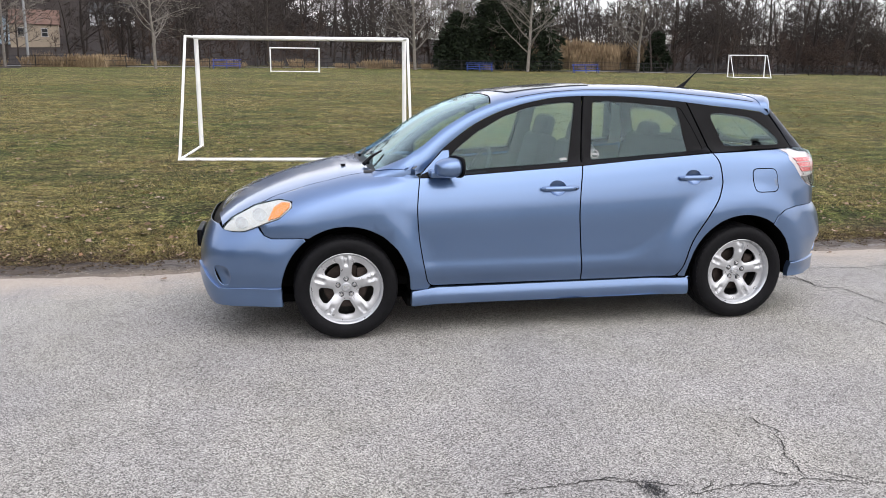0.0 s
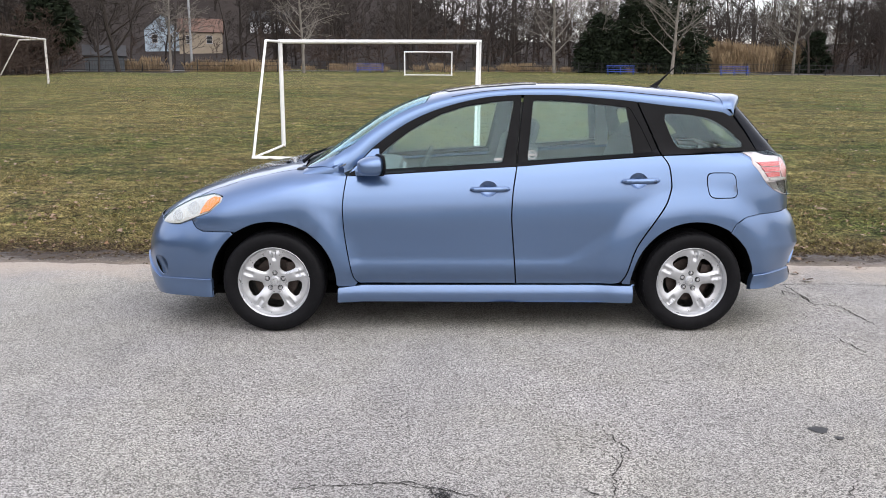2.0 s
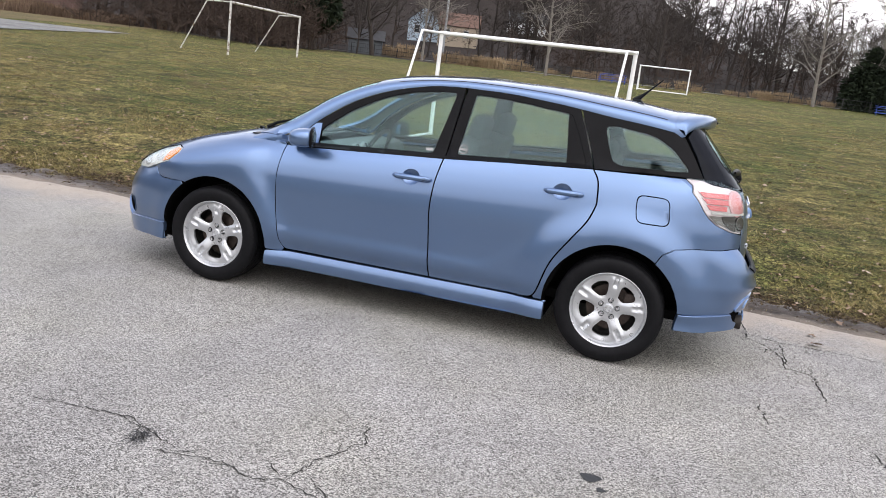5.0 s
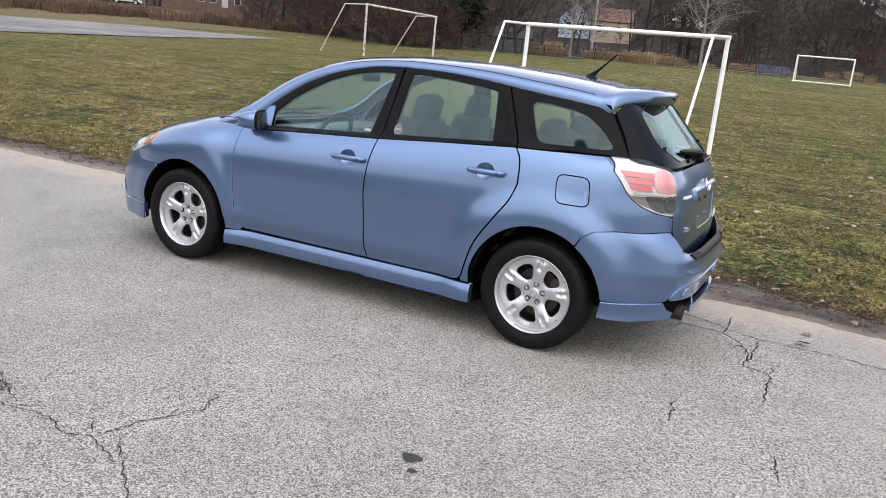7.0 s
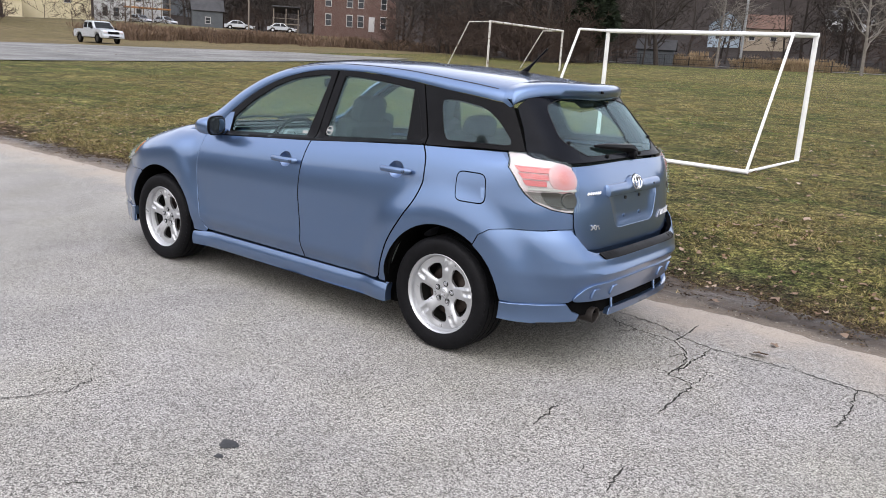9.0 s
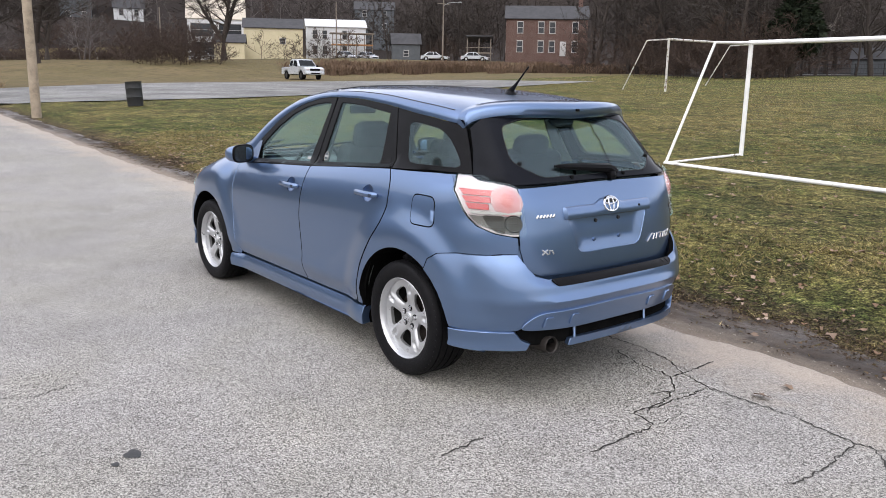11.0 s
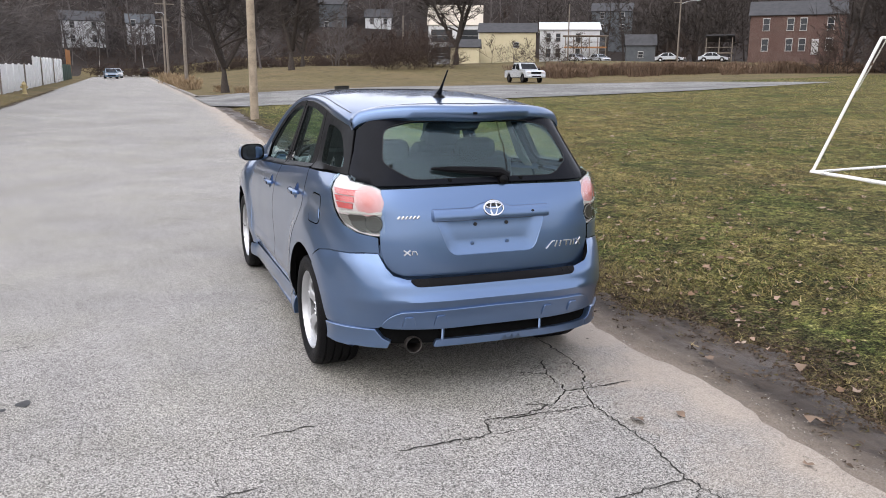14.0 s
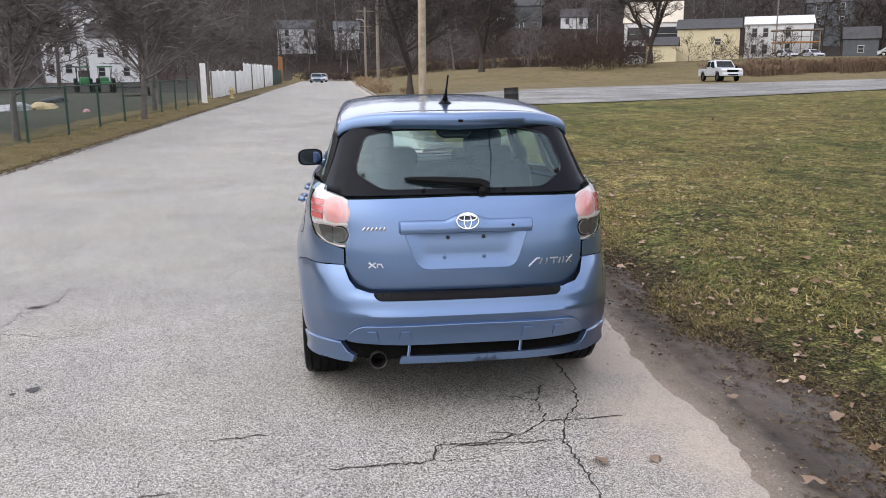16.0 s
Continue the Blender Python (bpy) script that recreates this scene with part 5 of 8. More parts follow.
def wheel_at(name, x, y, z, sgn, turn):
    """One wheel as a part of the car: tyre with grooves, spoked rim, nuts, cap and brake disc."""
    flip = pose(x, y, z, 0, turn, 0 if sgn < 0 else 180)

    def put(nm, bm, mat, parent, label="", sharp=40.0):
        bm.transform(flip)
        return part(nm, bm, mat, parent, label, True, sharp)
    tread = []
    for a, r in ((0.02, 0.222), (-0.035, 0.222), (-0.042, 0.232), (-0.05, 0.262), (-0.047, 0.292), (-0.036, 0.307), (-0.02, 0.3125)):
        tread.append((a, r))
    for k in range(4):
        a0 = -0.012 + k * 0.046
        tread += [(a0, 0.315), (a0 + 0.001, 0.307), (a0 + 0.008, 0.307), (a0 + 0.009, 0.315)]
    tread += [(0.165, 0.3125), (0.18, 0.307), (0.19, 0.292), (0.192, 0.262), (0.185, 0.232), (0.178, 0.222), (0.10, 0.222)]
    w = put(name, lathe(tread, 72), M["rubber"], car, "black tyre on silver five-spoke alloy wheel")
    tb = bmesh.new()
    for k in range(60):
        th = k * math.tau / 60
        m = Matrix.Rotation(th, 4, "Y") @ Matrix.Translation((0, -0.024, 0.3045))
        add_box(tb, (0, 0, 0), (0.012, 0.03, 0.005), 0, m @ Matrix.Rotation(0.4, 4, "Z"))
    put("tread_pattern", tb, M["rubber"], w)
    rim = put("rim", panel([(0.207 * math.cos(k * math.tau / 72), 0.207 * math.sin(k * math.tau / 72)) for k in range(72)], rim_face, holes=spoke_holes(), step=0.008, gap=0, thick=0.02, centre=(0, 0.5, 0)), M["alloy"], w, "", 55)
    put("rim_lip", lathe([(0.03, 0.203), (-0.012, 0.205), (-0.03, 0.212), (-0.036, 0.219), (-0.033, 0.2235), (-0.02, 0.2235)], 72), M["alloy"], w)
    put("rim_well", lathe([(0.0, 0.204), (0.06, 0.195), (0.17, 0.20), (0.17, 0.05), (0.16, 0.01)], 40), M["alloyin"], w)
    put("brake_disc", lathe([(0.075, 0.03), (0.06, 0.06), (0.06, 0.135), (0.085, 0.135)], 36), M["rotor"], w)
    put("brake_caliper", box((0.10, 0.07, 0.055), (0.07, 0.06, 0.12), 0.015), M["rotor"], w)
    put("hub_cap", lathe([(0.02, 0.031), (0.006, 0.03), (0.0, 0.024), (-0.002, 0.0005)], 24), M["alloy"], w)
    put("cap_mark", tube([(0.017 * math.cos(k * math.tau / 16), -0.0025, 0.012 * math.sin(k * math.tau / 16)) for k in range(17)], 0.002, 4), M["chrome"], w)
    for k in range(5):
        th = math.pi / 2 + k * math.tau / 5
        c = (0.052 * math.cos(th), 0.011, 0.052 * math.sin(th))
        # a black ring round each nut paints the shade of its hole
        well = add_lathe(bmesh.new(), [(0.02, 0.0160), (-0.001, 0.0163), (-0.002, 0.0130), (0.02, 0.012)], 12, "y", c)
        put("nut_well", well, M["under"], w)
        put("wheel_nut", add_lathe(bmesh.new(), [(0.02, 0.0105), (-0.004, 0.0105), (-0.009, 0.008), (-0.010, 0.0005)], 6, "y", c), M["chrome"], w)


wheel_at("front_wheel", -1.3, -0.775, 0.315, -1, 0)
wheel_at("rear_wheel", 1.3, -0.775, 0.315, -1, 8)
wheel_at("front_wheel", -1.3, 0.775, 0.315, 1, 20)
wheel_at("rear_wheel", 1.3, 0.775, 0.315, 1, 40)

# wheel housings and underside
for sgn in (-1, 1):
    for cx in (-1.3, 1.3):
        hb = bmesh.new()
        ring = arc((cx, 0.315), 0.388, -6, 186, 26)
        A = [hb.verts.new((x, sgn * (side_y(x, max(z, 0.2)) - 0.012), z)) for x, z in ring]
        B = [hb.verts.new((x, sgn * 0.52, z)) for x, z in ring]
        for i in range(len(ring) - 1):
            hb.faces.new((A[i], A[i + 1], B[i + 1], B[i]))
        hb.faces.new(B)
        part("wheel_housing", hb, M["under"], car, smooth=False)
# main floor set lower and wider than a real one, to deepen the shade below
part("underbody", box((0.0, 0, 0.19), (1.85, 1.44, 0.06), 0.02), M["under"], car)
part("underbody", box((-1.35, 0, 0.19), (1.2, 0.98, 0.06), 0.02), M["under"], car)
part("underbody", box((1.35, 0, 0.31), (1.1, 0.98, 0.06), 0.02), M["under"], car)
both("sill_inner", lambda m: box((0.0, (0.70 if m else -0.70), 0.225), (1.8, 0.10, 0.10), 0.01), M["under"], car)
both("door_shut", lambda m: panel([(-0.86, 0.33), (0.9, 0.30), (1.05, 0.66), (1.12, 0.92), (1.08, 1.05), (0.2, 1.0), (-0.86, 0.94)], on_side, mirror=m, step=0.15, gap=0, thick=0, lift=-0.028), M["under"], car)
both("quarter_inner", lambda m: panel([(1.08, 0.73), (1.5, 0.73), (1.7, 0.76), (1.8, 0.76), (1.8, 1.08), (1.1, 1.08)], on_side, mirror=m, step=0.1, gap=0, thick=0, lift=-0.03), M["under"], car)
part("gate_inner", panel([(-0.7, 0.60), (0.7, 0.60), (0.7, 1.07), (-0.7, 1.07)], on_gate, step=0.1, gap=0, thick=0, lift=-0.035), M["under"], car)
part("cowl", box((-1.10, 0, 0.985), (0.14, 1.24, 0.04), 0.015), M["satin"], car)
part("cowl_inner", box((-1.0, 0, 0.90), (0.4, 1.3, 0.06), 0.01), M["under"], car)

# mirrors, handles, wipers, aerial
def oval_plate(x, t, a, b, m):
    """A thin rounded plate facing along x."""
    bm = bmesh.new()
    rings = []
    for k, xx in ((0.97, x), (1.0, x + t * 0.3), (1.0, x + t * 0.7), (0.96, x + t)):
        ring = []
        for i in range(32):
            c, s = math.cos(i * math.tau / 32), math.sin(i * math.tau / 32)
            ring.append(bm.verts.new((xx, a * k * math.copysign(abs(c) ** 0.62, c), b * k * math.copysign(abs(s) ** 0.62, s))))
        rings.append(ring)
    for p, q in zip(rings, rings[1:]):
        for i in range(32):
            bm.faces.new((p[i], p[(i + 1) % 32], q[(i + 1) % 32], q[i]))
    bm.faces.new(rings[0][::-1])
    bm.faces.new(rings[-1])
    bmesh.ops.recalc_face_normals(bm, faces=bm.faces)
    bm.transform(m)
    return bm


for sgn in (-1, 1):
    mb = bmesh.new()
    bmesh.ops.create_uvsphere(mb, u_segments=28, v_segments=16, radius=1.0)
    for v in mb.verts:
        q = v.co.copy()
        sx, sy, sz = (math.copysign(abs(t) ** 0.78, t) for t in q)
        k = (sx + 1) / 2
        v.co = Vector((max(-1.0, min(1.0, sx * 1.18)) * 0.072, sy * 0.100 * (0.55 + 0.45 * k ** 0.6), sz * 0.066 * (0.62 + 0.38 * k ** 0.6) - 0.010 * (1 - k)))
        v.co.x += -0.25 * sgn * v.co.y * (1 if sgn * v.co.y < 0 else -0.35)
    swing = pose(-0.70, sgn * 0.845, 1.045, 0, 0, -20 * sgn)
    mb.transform(swing)
    mir = part("door_mirror", mb, M["paint"], car, "blue door mirror with black rim")
    part("mirror_rim", oval_plate(0.060, 0.015, 0.099, 0.065, swing), M["trim"], mir)
    part("mirror_pane", oval_plate(0.072, 0.005, 0.088, 0.055, swing), M["darkglass"], mir)
    part("mirror_foot", box((-0.73, sgn * 0.76, 0.998), (0.12, 0.12, 0.045), 0.018), M["paint"], mir)
    part("mirror_sail", panel([(-0.83, 0.985), (-0.645, 0.99), (-0.65, 1.13), (-0.69, 1.125)], on_side, mirror=sgn > 0, step=0.05, gap=0.0, thick=0.012, lift=0.004), M["paint"], mir)
    for (x0, x1, z), cup in zip(GRIPS, CUPS):
        yy = lambda x, zz: sgn * side_y(x, zz)
        cx = (x0 + x1) / 2 - 0.01
        part("handle_recess", panel(cup, on_side, mirror=sgn > 0, step=0.018, gap=0, thick=0, lift=-0.001,
                                    crown=lambda a, b, cx=cx, z=z: -0.026 * max(0.0, 1 - math.hypot((a - cx) / 0.056, (b - z - 0.001) / 0.047) ** 2.5)), M["paint"], car)
        pts = [(x, yy(x, z) + sgn * d, z + 0.003 * (x - x0) / 0.2) for x, d in ((x0, 0.012), (x0 + 0.02, 0.026), (cx, 0.036), (x1 - 0.06, 0.034), (x1 - 0.02, 0.028), (x1, 0.014))]
        hb = tube(pts, [0.010, 0.0165, 0.017, 0.017, 0.0165, 0.010], 12)
        h = part("door_handle", hb, M["paint"], car)
        part("key_cylinder", lathe([(-0.002, 0.009), (0.003, 0.009), (0.004, 0.0005)], 12, "y", (x1 - 0.03, yy(x1, z) + sgn * 0.047, z + 0.002)), M["satin"], h)

part("aerial", tube([(1.205, 0, 1.50), (1.235, 0, 1.528), (1.262, 0, 1.553), (1.30, 0, 1.59), (1.365, 0, 1.655)], [0.024, 0.016, 0.009, 0.0055, 0.0045], 8), M["trim"], car, "short black roof aerial")
part("aerial_base", lathe([(1.495, 0.045), (1.508, 0.036), (1.522, 0.02), (1.53, 0.0008)], 16, "z", (1.225, 0, -0.002)), M["trim"], car)


def screen_pt(y, z, out=0.012):
    return tuple(on_gate(u_of(z, y=y), z) + Vector((out, 0, out * 0.6)))


part("rear_wiper", tube([screen_pt(0.12, 1.105, 0.014), screen_pt(0.08, 1.125, 0.018), screen_pt(-0.08, 1.138, 0.016), screen_pt(-0.2, 1.148, 0.013), screen_pt(-0.29, 1.155, 0.01)], [0.024, 0.026, 0.021, 0.016, 0.006], 8), M["trim"], car, "black rear wiper arm")
part("wiper_pivot", lathe([(0.0, 0.026), (0.04, 0.024), (0.05, 0.002)], 14, "x", (GATE(1.10) - 0.01, 0.09, 1.10)), M["trim"], car)
for y, z in ((-0.485, 1.178), (0.485, 1.178), (-0.2, 1.105), (0.2, 1.105)):
    part("screen_stud", lathe([(-0.004, 0.011), (0.01, 0.010), (0.012, 0.0008)], 12, "x", screen_pt(y, z, 0.0)), M["trim"], car)
for y0, y1 in ((-0.42, 0.1), (0.12, 0.55)):
    part("windscreen_wiper", tube([(-1.12, y0, 1.035), (-1.06, (y0 + y1) / 2, 1.06), (-1.055, y1, 1.052)], [0.012, 0.009, 0.006], 6), M["trim"], car)
part("wiper_arm", tube([(-1.15, -0.45, 1.03), (-1.10, -0.40, 1.07), (-1.02, -0.30, 1.10)], [0.014, 0.01, 0.006], 6), M["trim"], car)
part("bonnet_jet", box((-1.27, -0.3, 1.012), (0.03, 0.03, 0.014), 0.005), M["trim"], car)

# tailgate trim: garnish bar, badge ring, lettering shapes, screws
gb = bmesh.new()
sections = []
for i in range(61):
    u = -0.331 + 0.662 * i / 60
    end = min(1.0, (0.331 - abs(u)) / 0.014)
    shut = math.sqrt(max(0.0, 1 - (1 - end) ** 2))
    top = 0.9725 + 0.024 * (1 - smoothstep(0.035, 0.115, abs(u)))
    foot = 0.907
    mid = (0.9725 + foot) / 2
    ring_ = []
    for p, out in ((0.0, -0.012), (0.03, 0.008), (0.10, 0.016), (0.25, 0.020), (0.50, 0.022), (0.75, 0.0215), (0.90, 0.018), (0.97, 0.008), (1.0, -0.03)):
        z = top + (foot - top) * p
        z = mid + (z - mid) * (0.75 + 0.25 * shut)
        ring_.append(gb.verts.new(on_gate(u, z) + Vector((out if out < 0 else -0.004 + (out + 0.004) * shut, 0, 0))))
    sections.append(ring_)
for p, q in zip(sections, sections[1:]):
    for k in range(len(p) - 1):
        gb.faces.new((p[k], p[k + 1], q[k + 1], q[k]))
bmesh.ops.recalc_face_normals(gb, faces=gb.faces)
garn = part("tailgate_garnish", gb, M["paint"], car)
oval = lambda rx, rz, cy=0.003, cz=0.966, o=0.024: [tuple(on_gate(cy + rx * math.cos(k * math.tau / 28), cz + rz * math.sin(k * math.tau / 28)) + Vector((o, 0, 0))) for k in range(29)]
part("badge", tube(oval(0.053, 0.036), 0.005, 6), M["chrome"], car, "chrome oval badge")
part("badge_disc", panel([(0.003 + 0.05 * math.cos(k * math.tau / 24), 0.966 + 0.033 * math.sin(k * math.tau / 24)) for k in range(24)], on_gate, step=0.02, gap=0, lift=0.019, thick=0.004), M["satin"], garn)
part("badge", tube(oval(0.018, 0.033), 0.004, 6), M["chrome"], garn)
part("badge", tube(oval(0.044, 0.014, 0.003, 0.98), 0.004, 6), M["chrome"], garn)


def strokes(name, lines, r, mat, label=""):
    bm = bmesh.new()
    for ln in lines:
        add_tube(bm, [tuple(on_gate(u, z) + Vector((0.004, 0, 0))) for u, z in ln], r, 5)
    part(name, bm, mat, car, label)


strokes("maker_badge", [[(-0.500 + 0.0195 * k, 0.928), (-0.488 + 0.0195 * k, 0.942)] for k in range(6)], 0.0055, M["badge"], "small chrome lettering strip")
strokes("trim_badge", [[(-0.478, 0.75), (-0.445, 0.775)], [(-0.478, 0.775), (-0.445, 0.75)], [(-0.436, 0.75), (-0.436, 0.768), (-0.418, 0.768), (-0.41, 0.75)]], 0.0045, M["badge"], "small chrome trim badge")
strokes("model_badge", [[(0.305, 0.735), (0.345, 0.772), (0.36, 0.772)], [(0.36, 0.742), (0.375, 0.772)], [(0.39, 0.742), (0.40, 0.772)], [(0.415, 0.77), (0.455, 0.77)], [(0.432, 0.742), (0.437, 0.77)], [(0.46, 0.742), (0.47, 0.77)], [(0.48, 0.742), (0.488, 0.772)], [(0.50, 0.742), (0.535, 0.776)], [(0.528, 0.742), (0.505, 0.772)]], 0.0042, M["badge"], "slanted chrome lettering strip")
for y, z in ((-0.09, 0.885), (0.085, 0.885), (-0.11, 0.79), (0.085, 0.79)):
    part("plate_screw", lathe([(-0.004, 0.010), (0.004, 0.009), (0.005, 0.0008)], 12, "x", tuple(on_gate(y, z) + Vector((-0.012, 0, 0)))), M["satin" if z > 0.85 else "paint"], tailgate)
part("gate_lock", lathe([(-0.004, 0.009), (0.003, 0.009), (0.004, 0.0008)], 12, "x", tuple(on_gate(0.225, 0.94) + Vector((0.019, 0, 0)))), M["trim"], garn)

# stickers in the side windows
part("window_sticker", panel([(0.295 + 0.028 * math.cos(k * math.tau / 20), 1.10 + 0.028 * math.sin(k * math.tau / 20)) for k in range(20)], on_side, holes=[[(0.295 + 0.022 * math.cos(k * math.tau / 20), 1.10 + 0.022 * math.sin(k * math.tau / 20)) for k in range(20)]], step=0.02, gap=0, thick=0.0, lift=-0.004), M["sticker"], car, "round white window sticker")
part("window_sticker", panel([(0.275, 1.094), (0.315, 1.094), (0.315, 1.106), (0.275, 1.106)], on_side, step=0.02, gap=0, thick=0.0, lift=-0.004), M["sticker"], car)
part("window_tag", panel([(0.06, 1.062), (0.108, 1.064), (0.106, 1.08), (0.06, 1.078)], on_side, step=0.02, gap=0, thick=0.0, lift=-0.004), M["sticker"], car)

# cabin
part("cabin_floor", box((0.2, 0, 0.32), (3.0, 1.34, 0.06), 0.02), M["under"], car)
both("door_card", lambda m: panel([(-0.84, 0.34), (0.9, 0.34), (1.06, 0.7), (1.10, 0.9), (1.06, 1.07), (0.6, 1.045), (0.2, 1.015), (-0.5, 0.97), (-0.84, 0.95)], on_side, mirror=m, step=0.1, gap=0, thick=0.0, lift=-0.06), M["cabin"], car)
both("load_side", lambda m: panel([(1.1, 0.80), (1.75, 0.80), (1.75, 1.10), (1.1, 1.08)], on_side, mirror=m, step=0.1, gap=0, thick=0.0, lift=-0.06), M["cabin"], car)
part("dashboard", box((-0.80, 0, 0.87), (0.55, 1.34, 0.24), 0.09, seg=4), M["cabin"], car)
part("dash_top", box((-0.93, 0, 0.97), (0.38, 1.28, 0.04), 0.02), M["cabin"], car)
for y in (-0.44, -0.30):
    part("gauge", lathe([(-0.51, 0.062), (-0.50, 0.062), (-0.49, 0.056)], 20, "x", (0, y, 0.955)), M["galv"], car)
part("centre_console", box((-0.45, 0, 0.62), (0.6, 0.22, 0.4), 0.05), M["cabin"], car)
sw = add_tube(bmesh.new(), [(0, 0.185 * math.cos(k * math.tau / 28), 0.185 * math.sin(k * math.tau / 28)) for k in range(29)], 0.015, 8, False)
add_tube(sw, [(0.02, -0.17, 0.0), (0.04, 0, -0.01), (0.02, 0.17, 0.0)], 0.018, 6)
add_tube(sw, [(0.04, 0, 0), (0.0, 0, -0.17)], 0.02, 6)
sw.transform(pose(-0.40, -0.37, 0.945, 0, 24, 0))
part("steering_wheel", sw, M["satin"], car)
part("interior_mirror", box((-0.36, 0.0, 1.355), (0.03, 0.22, 0.06), 0.02), M["satin"], car)


def seat(x, y, w, rest, rise):
    m = pose(x, y, 0)
    bm = bmesh.new()
    add_box(bm, (-0.22, 0, 0.53), (0.52, w, 0.18), 0.06, m, 3)
    part("seat_cushion", bm, M["cloth"], car)
    bk = bmesh.new()
    tilt = m @ Matrix.Translation((0.05, 0, 0.58)) @ Matrix.Rotation(radians(14), 4, "Y")
    add_box(bk, (0, 0, 0.29), (0.15, w, 0.62), 0.06, tilt, 3)
    for v in bk.verts:
        k = (v.co.z - 0.58) / 0.6
        v.co.y = y + (v.co.y - y) * (1 - 0.18 * max(0, k))
    part("seat_back", bk, M["cloth"], car)
    for ry in rest:
        hr = bmesh.new()
        add_box(hr, (0.0, ry, rise), (0.11, 0.26, 0.19), 0.07, tilt, 4)
        part("headrest", hr, M["cloth"], car)


seat(0.10, -0.36, 0.50, (0,), 0.655)
seat(0.10, 0.38, 0.50, (0,), 0.655)
seat(0.92, 0.0, 1.24, (-0.28, 0.28), 0.60)
part("load_floor", box((1.5, 0, 0.74), (0.75, 1.0, 0.04), 0.01), M["cabin"], car)
both("rear_pillar_inner", lambda m: panel([(0.97, 1.08), (1.08, 1.09), (1.0, 1.38), (0.93, 1.40)], on_side, mirror=m, step=0.08, gap=0, thick=0, lift=-0.05), M["liner"], car)
both("mid_pillar_inner", lambda m: panel([(0.12, 1.0), (0.27, 1.01), (0.28, 1.43), (0.2, 1.43)], on_side, mirror=m, step=0.08, gap=0, thick=0, lift=-0.045), M["cabin"], car)
LIN = [(-0.28, 1.35), (1.48, 1.35), (1.48, -1.35), (-0.28, -1.35)]
part("headliner", panel(LIN, lambda x, a: on_roof(x, a * 60), step=0.15, gap=0, thick=0, lift=-0.035), M["liner"], car)


# ---- field: goals, cracks, fences ----
def on(x, y, dz=0.0):
    return Vector((x, y, ground(x, y) + dz))


def goal(x, y, turn, w, h, base, top, r_post, r_bar, mat, label, back_bar=True, framed=True):
    """A portable goal: posts and crossbar, top arms, slanted back stays, ground frame."""
    g = thing("soccer_goal", Matrix.Translation(on(x, y)) @ Matrix.Rotation(radians(turn), 4, "Z"), label, "goal", "goals on the field")
    inv = g.matrix_basis.inverted()

    def low(lx, ly):
        p = g.matrix_basis @ Vector((lx, ly, 0))
        return inv @ on(p.x, p.y, r_bar * 0.9)
    for s in (-1, 1):
        px = s * w / 2
        part("post", tube([low(px, 0) - Vector((0, 0, r_bar)), (px, 0, h)], r_post, 12), mat, g)
        if framed:
            part("side_base_bar", tube([low(px, 0), low(px, -base)], r_bar, 10), mat, g)
        if top:
            part("top_arm", tube([(px, 0, h), (px, -top, h - 0.03)], r_bar, 10), mat, g)
        part("back_stay", tube([(px, -top, h - 0.03), low(px, -base)], r_bar, 10), mat, g)
    part("crossbar", tube([(-w / 2 - r_post, 0, h), (w / 2 + r_post, 0, h)], r_post, 12), mat, g)
    if back_bar and framed:
        part("back_base_bar", tube([low(-w / 2 - r_bar, -base), low(0, -base), low(w / 2 + r_bar, -base)], r_bar * 1.4, 10), mat, g)
    return g


goal(-1.22, 9.24, -5.2, 3.62, 1.90, 1.88, 0.92, 0.038, 0.022, M["white"], "white tubular training goal without net on winter grass")
goal(-20.38, 34.2, -91.0, 7.2, 2.40, 2.75, 1.35, 0.058, 0.03, M["peeling"], "old full-size goal with peeling white paint", framed=False)
goal(-0.25, 57.9, 180.0, 3.66, 1.80, 1.5, 0.6, 0.05, 0.03, M["white"], "small white goal far across the field")
goal(36.0, 55.1, -16.0, 2.9, 1.75, 1.9, 0.5, 0.045, 0.028, M["white"], "small white goal beside the woods edge")


def ribbon(bm, pts, w, jitter, rnd):
    """A crack: a thin ragged strip laid just over the asphalt."""
    fine = []
    for a, b in zip(pts, pts[1:]):
        n = max(2, int((Vector(b) - Vector(a)).length / 0.022))
        for k in range(n):
            t = k / n
            fine.append(Vector((a[0] + (b[0] - a[0]) * t + rnd.gauss(0, jitter), a[1] + (b[1] - a[1]) * t + rnd.gauss(0, jitter))))
    fine.append(Vector(pts[-1]))
    prev = None
    for i, p in enumerate(fine):
        d = (fine[min(i + 1, len(fine) - 1)] - fine[max(i - 1, 0)])
        d = d.normalized() if d.length > 1e-6 else Vector((1, 0))
        k = w * rnd.uniform(0.35, 1.3) * min(1.0, 0.25 + 0.3 * min(i, len(fine) - 1 - i))
        z = ground(p.x, min(p.y, 0.9)) + 0.0035
        cur = [bm.verts.new((p.x - d.y * k, p.y + d.x * k, z)), bm.verts.new((p.x + d.y * k, p.y - d.x * k, z))]
        if prev:
            bm.faces.new((prev[0], prev[1], cur[1], cur[0]))
        prev = cur


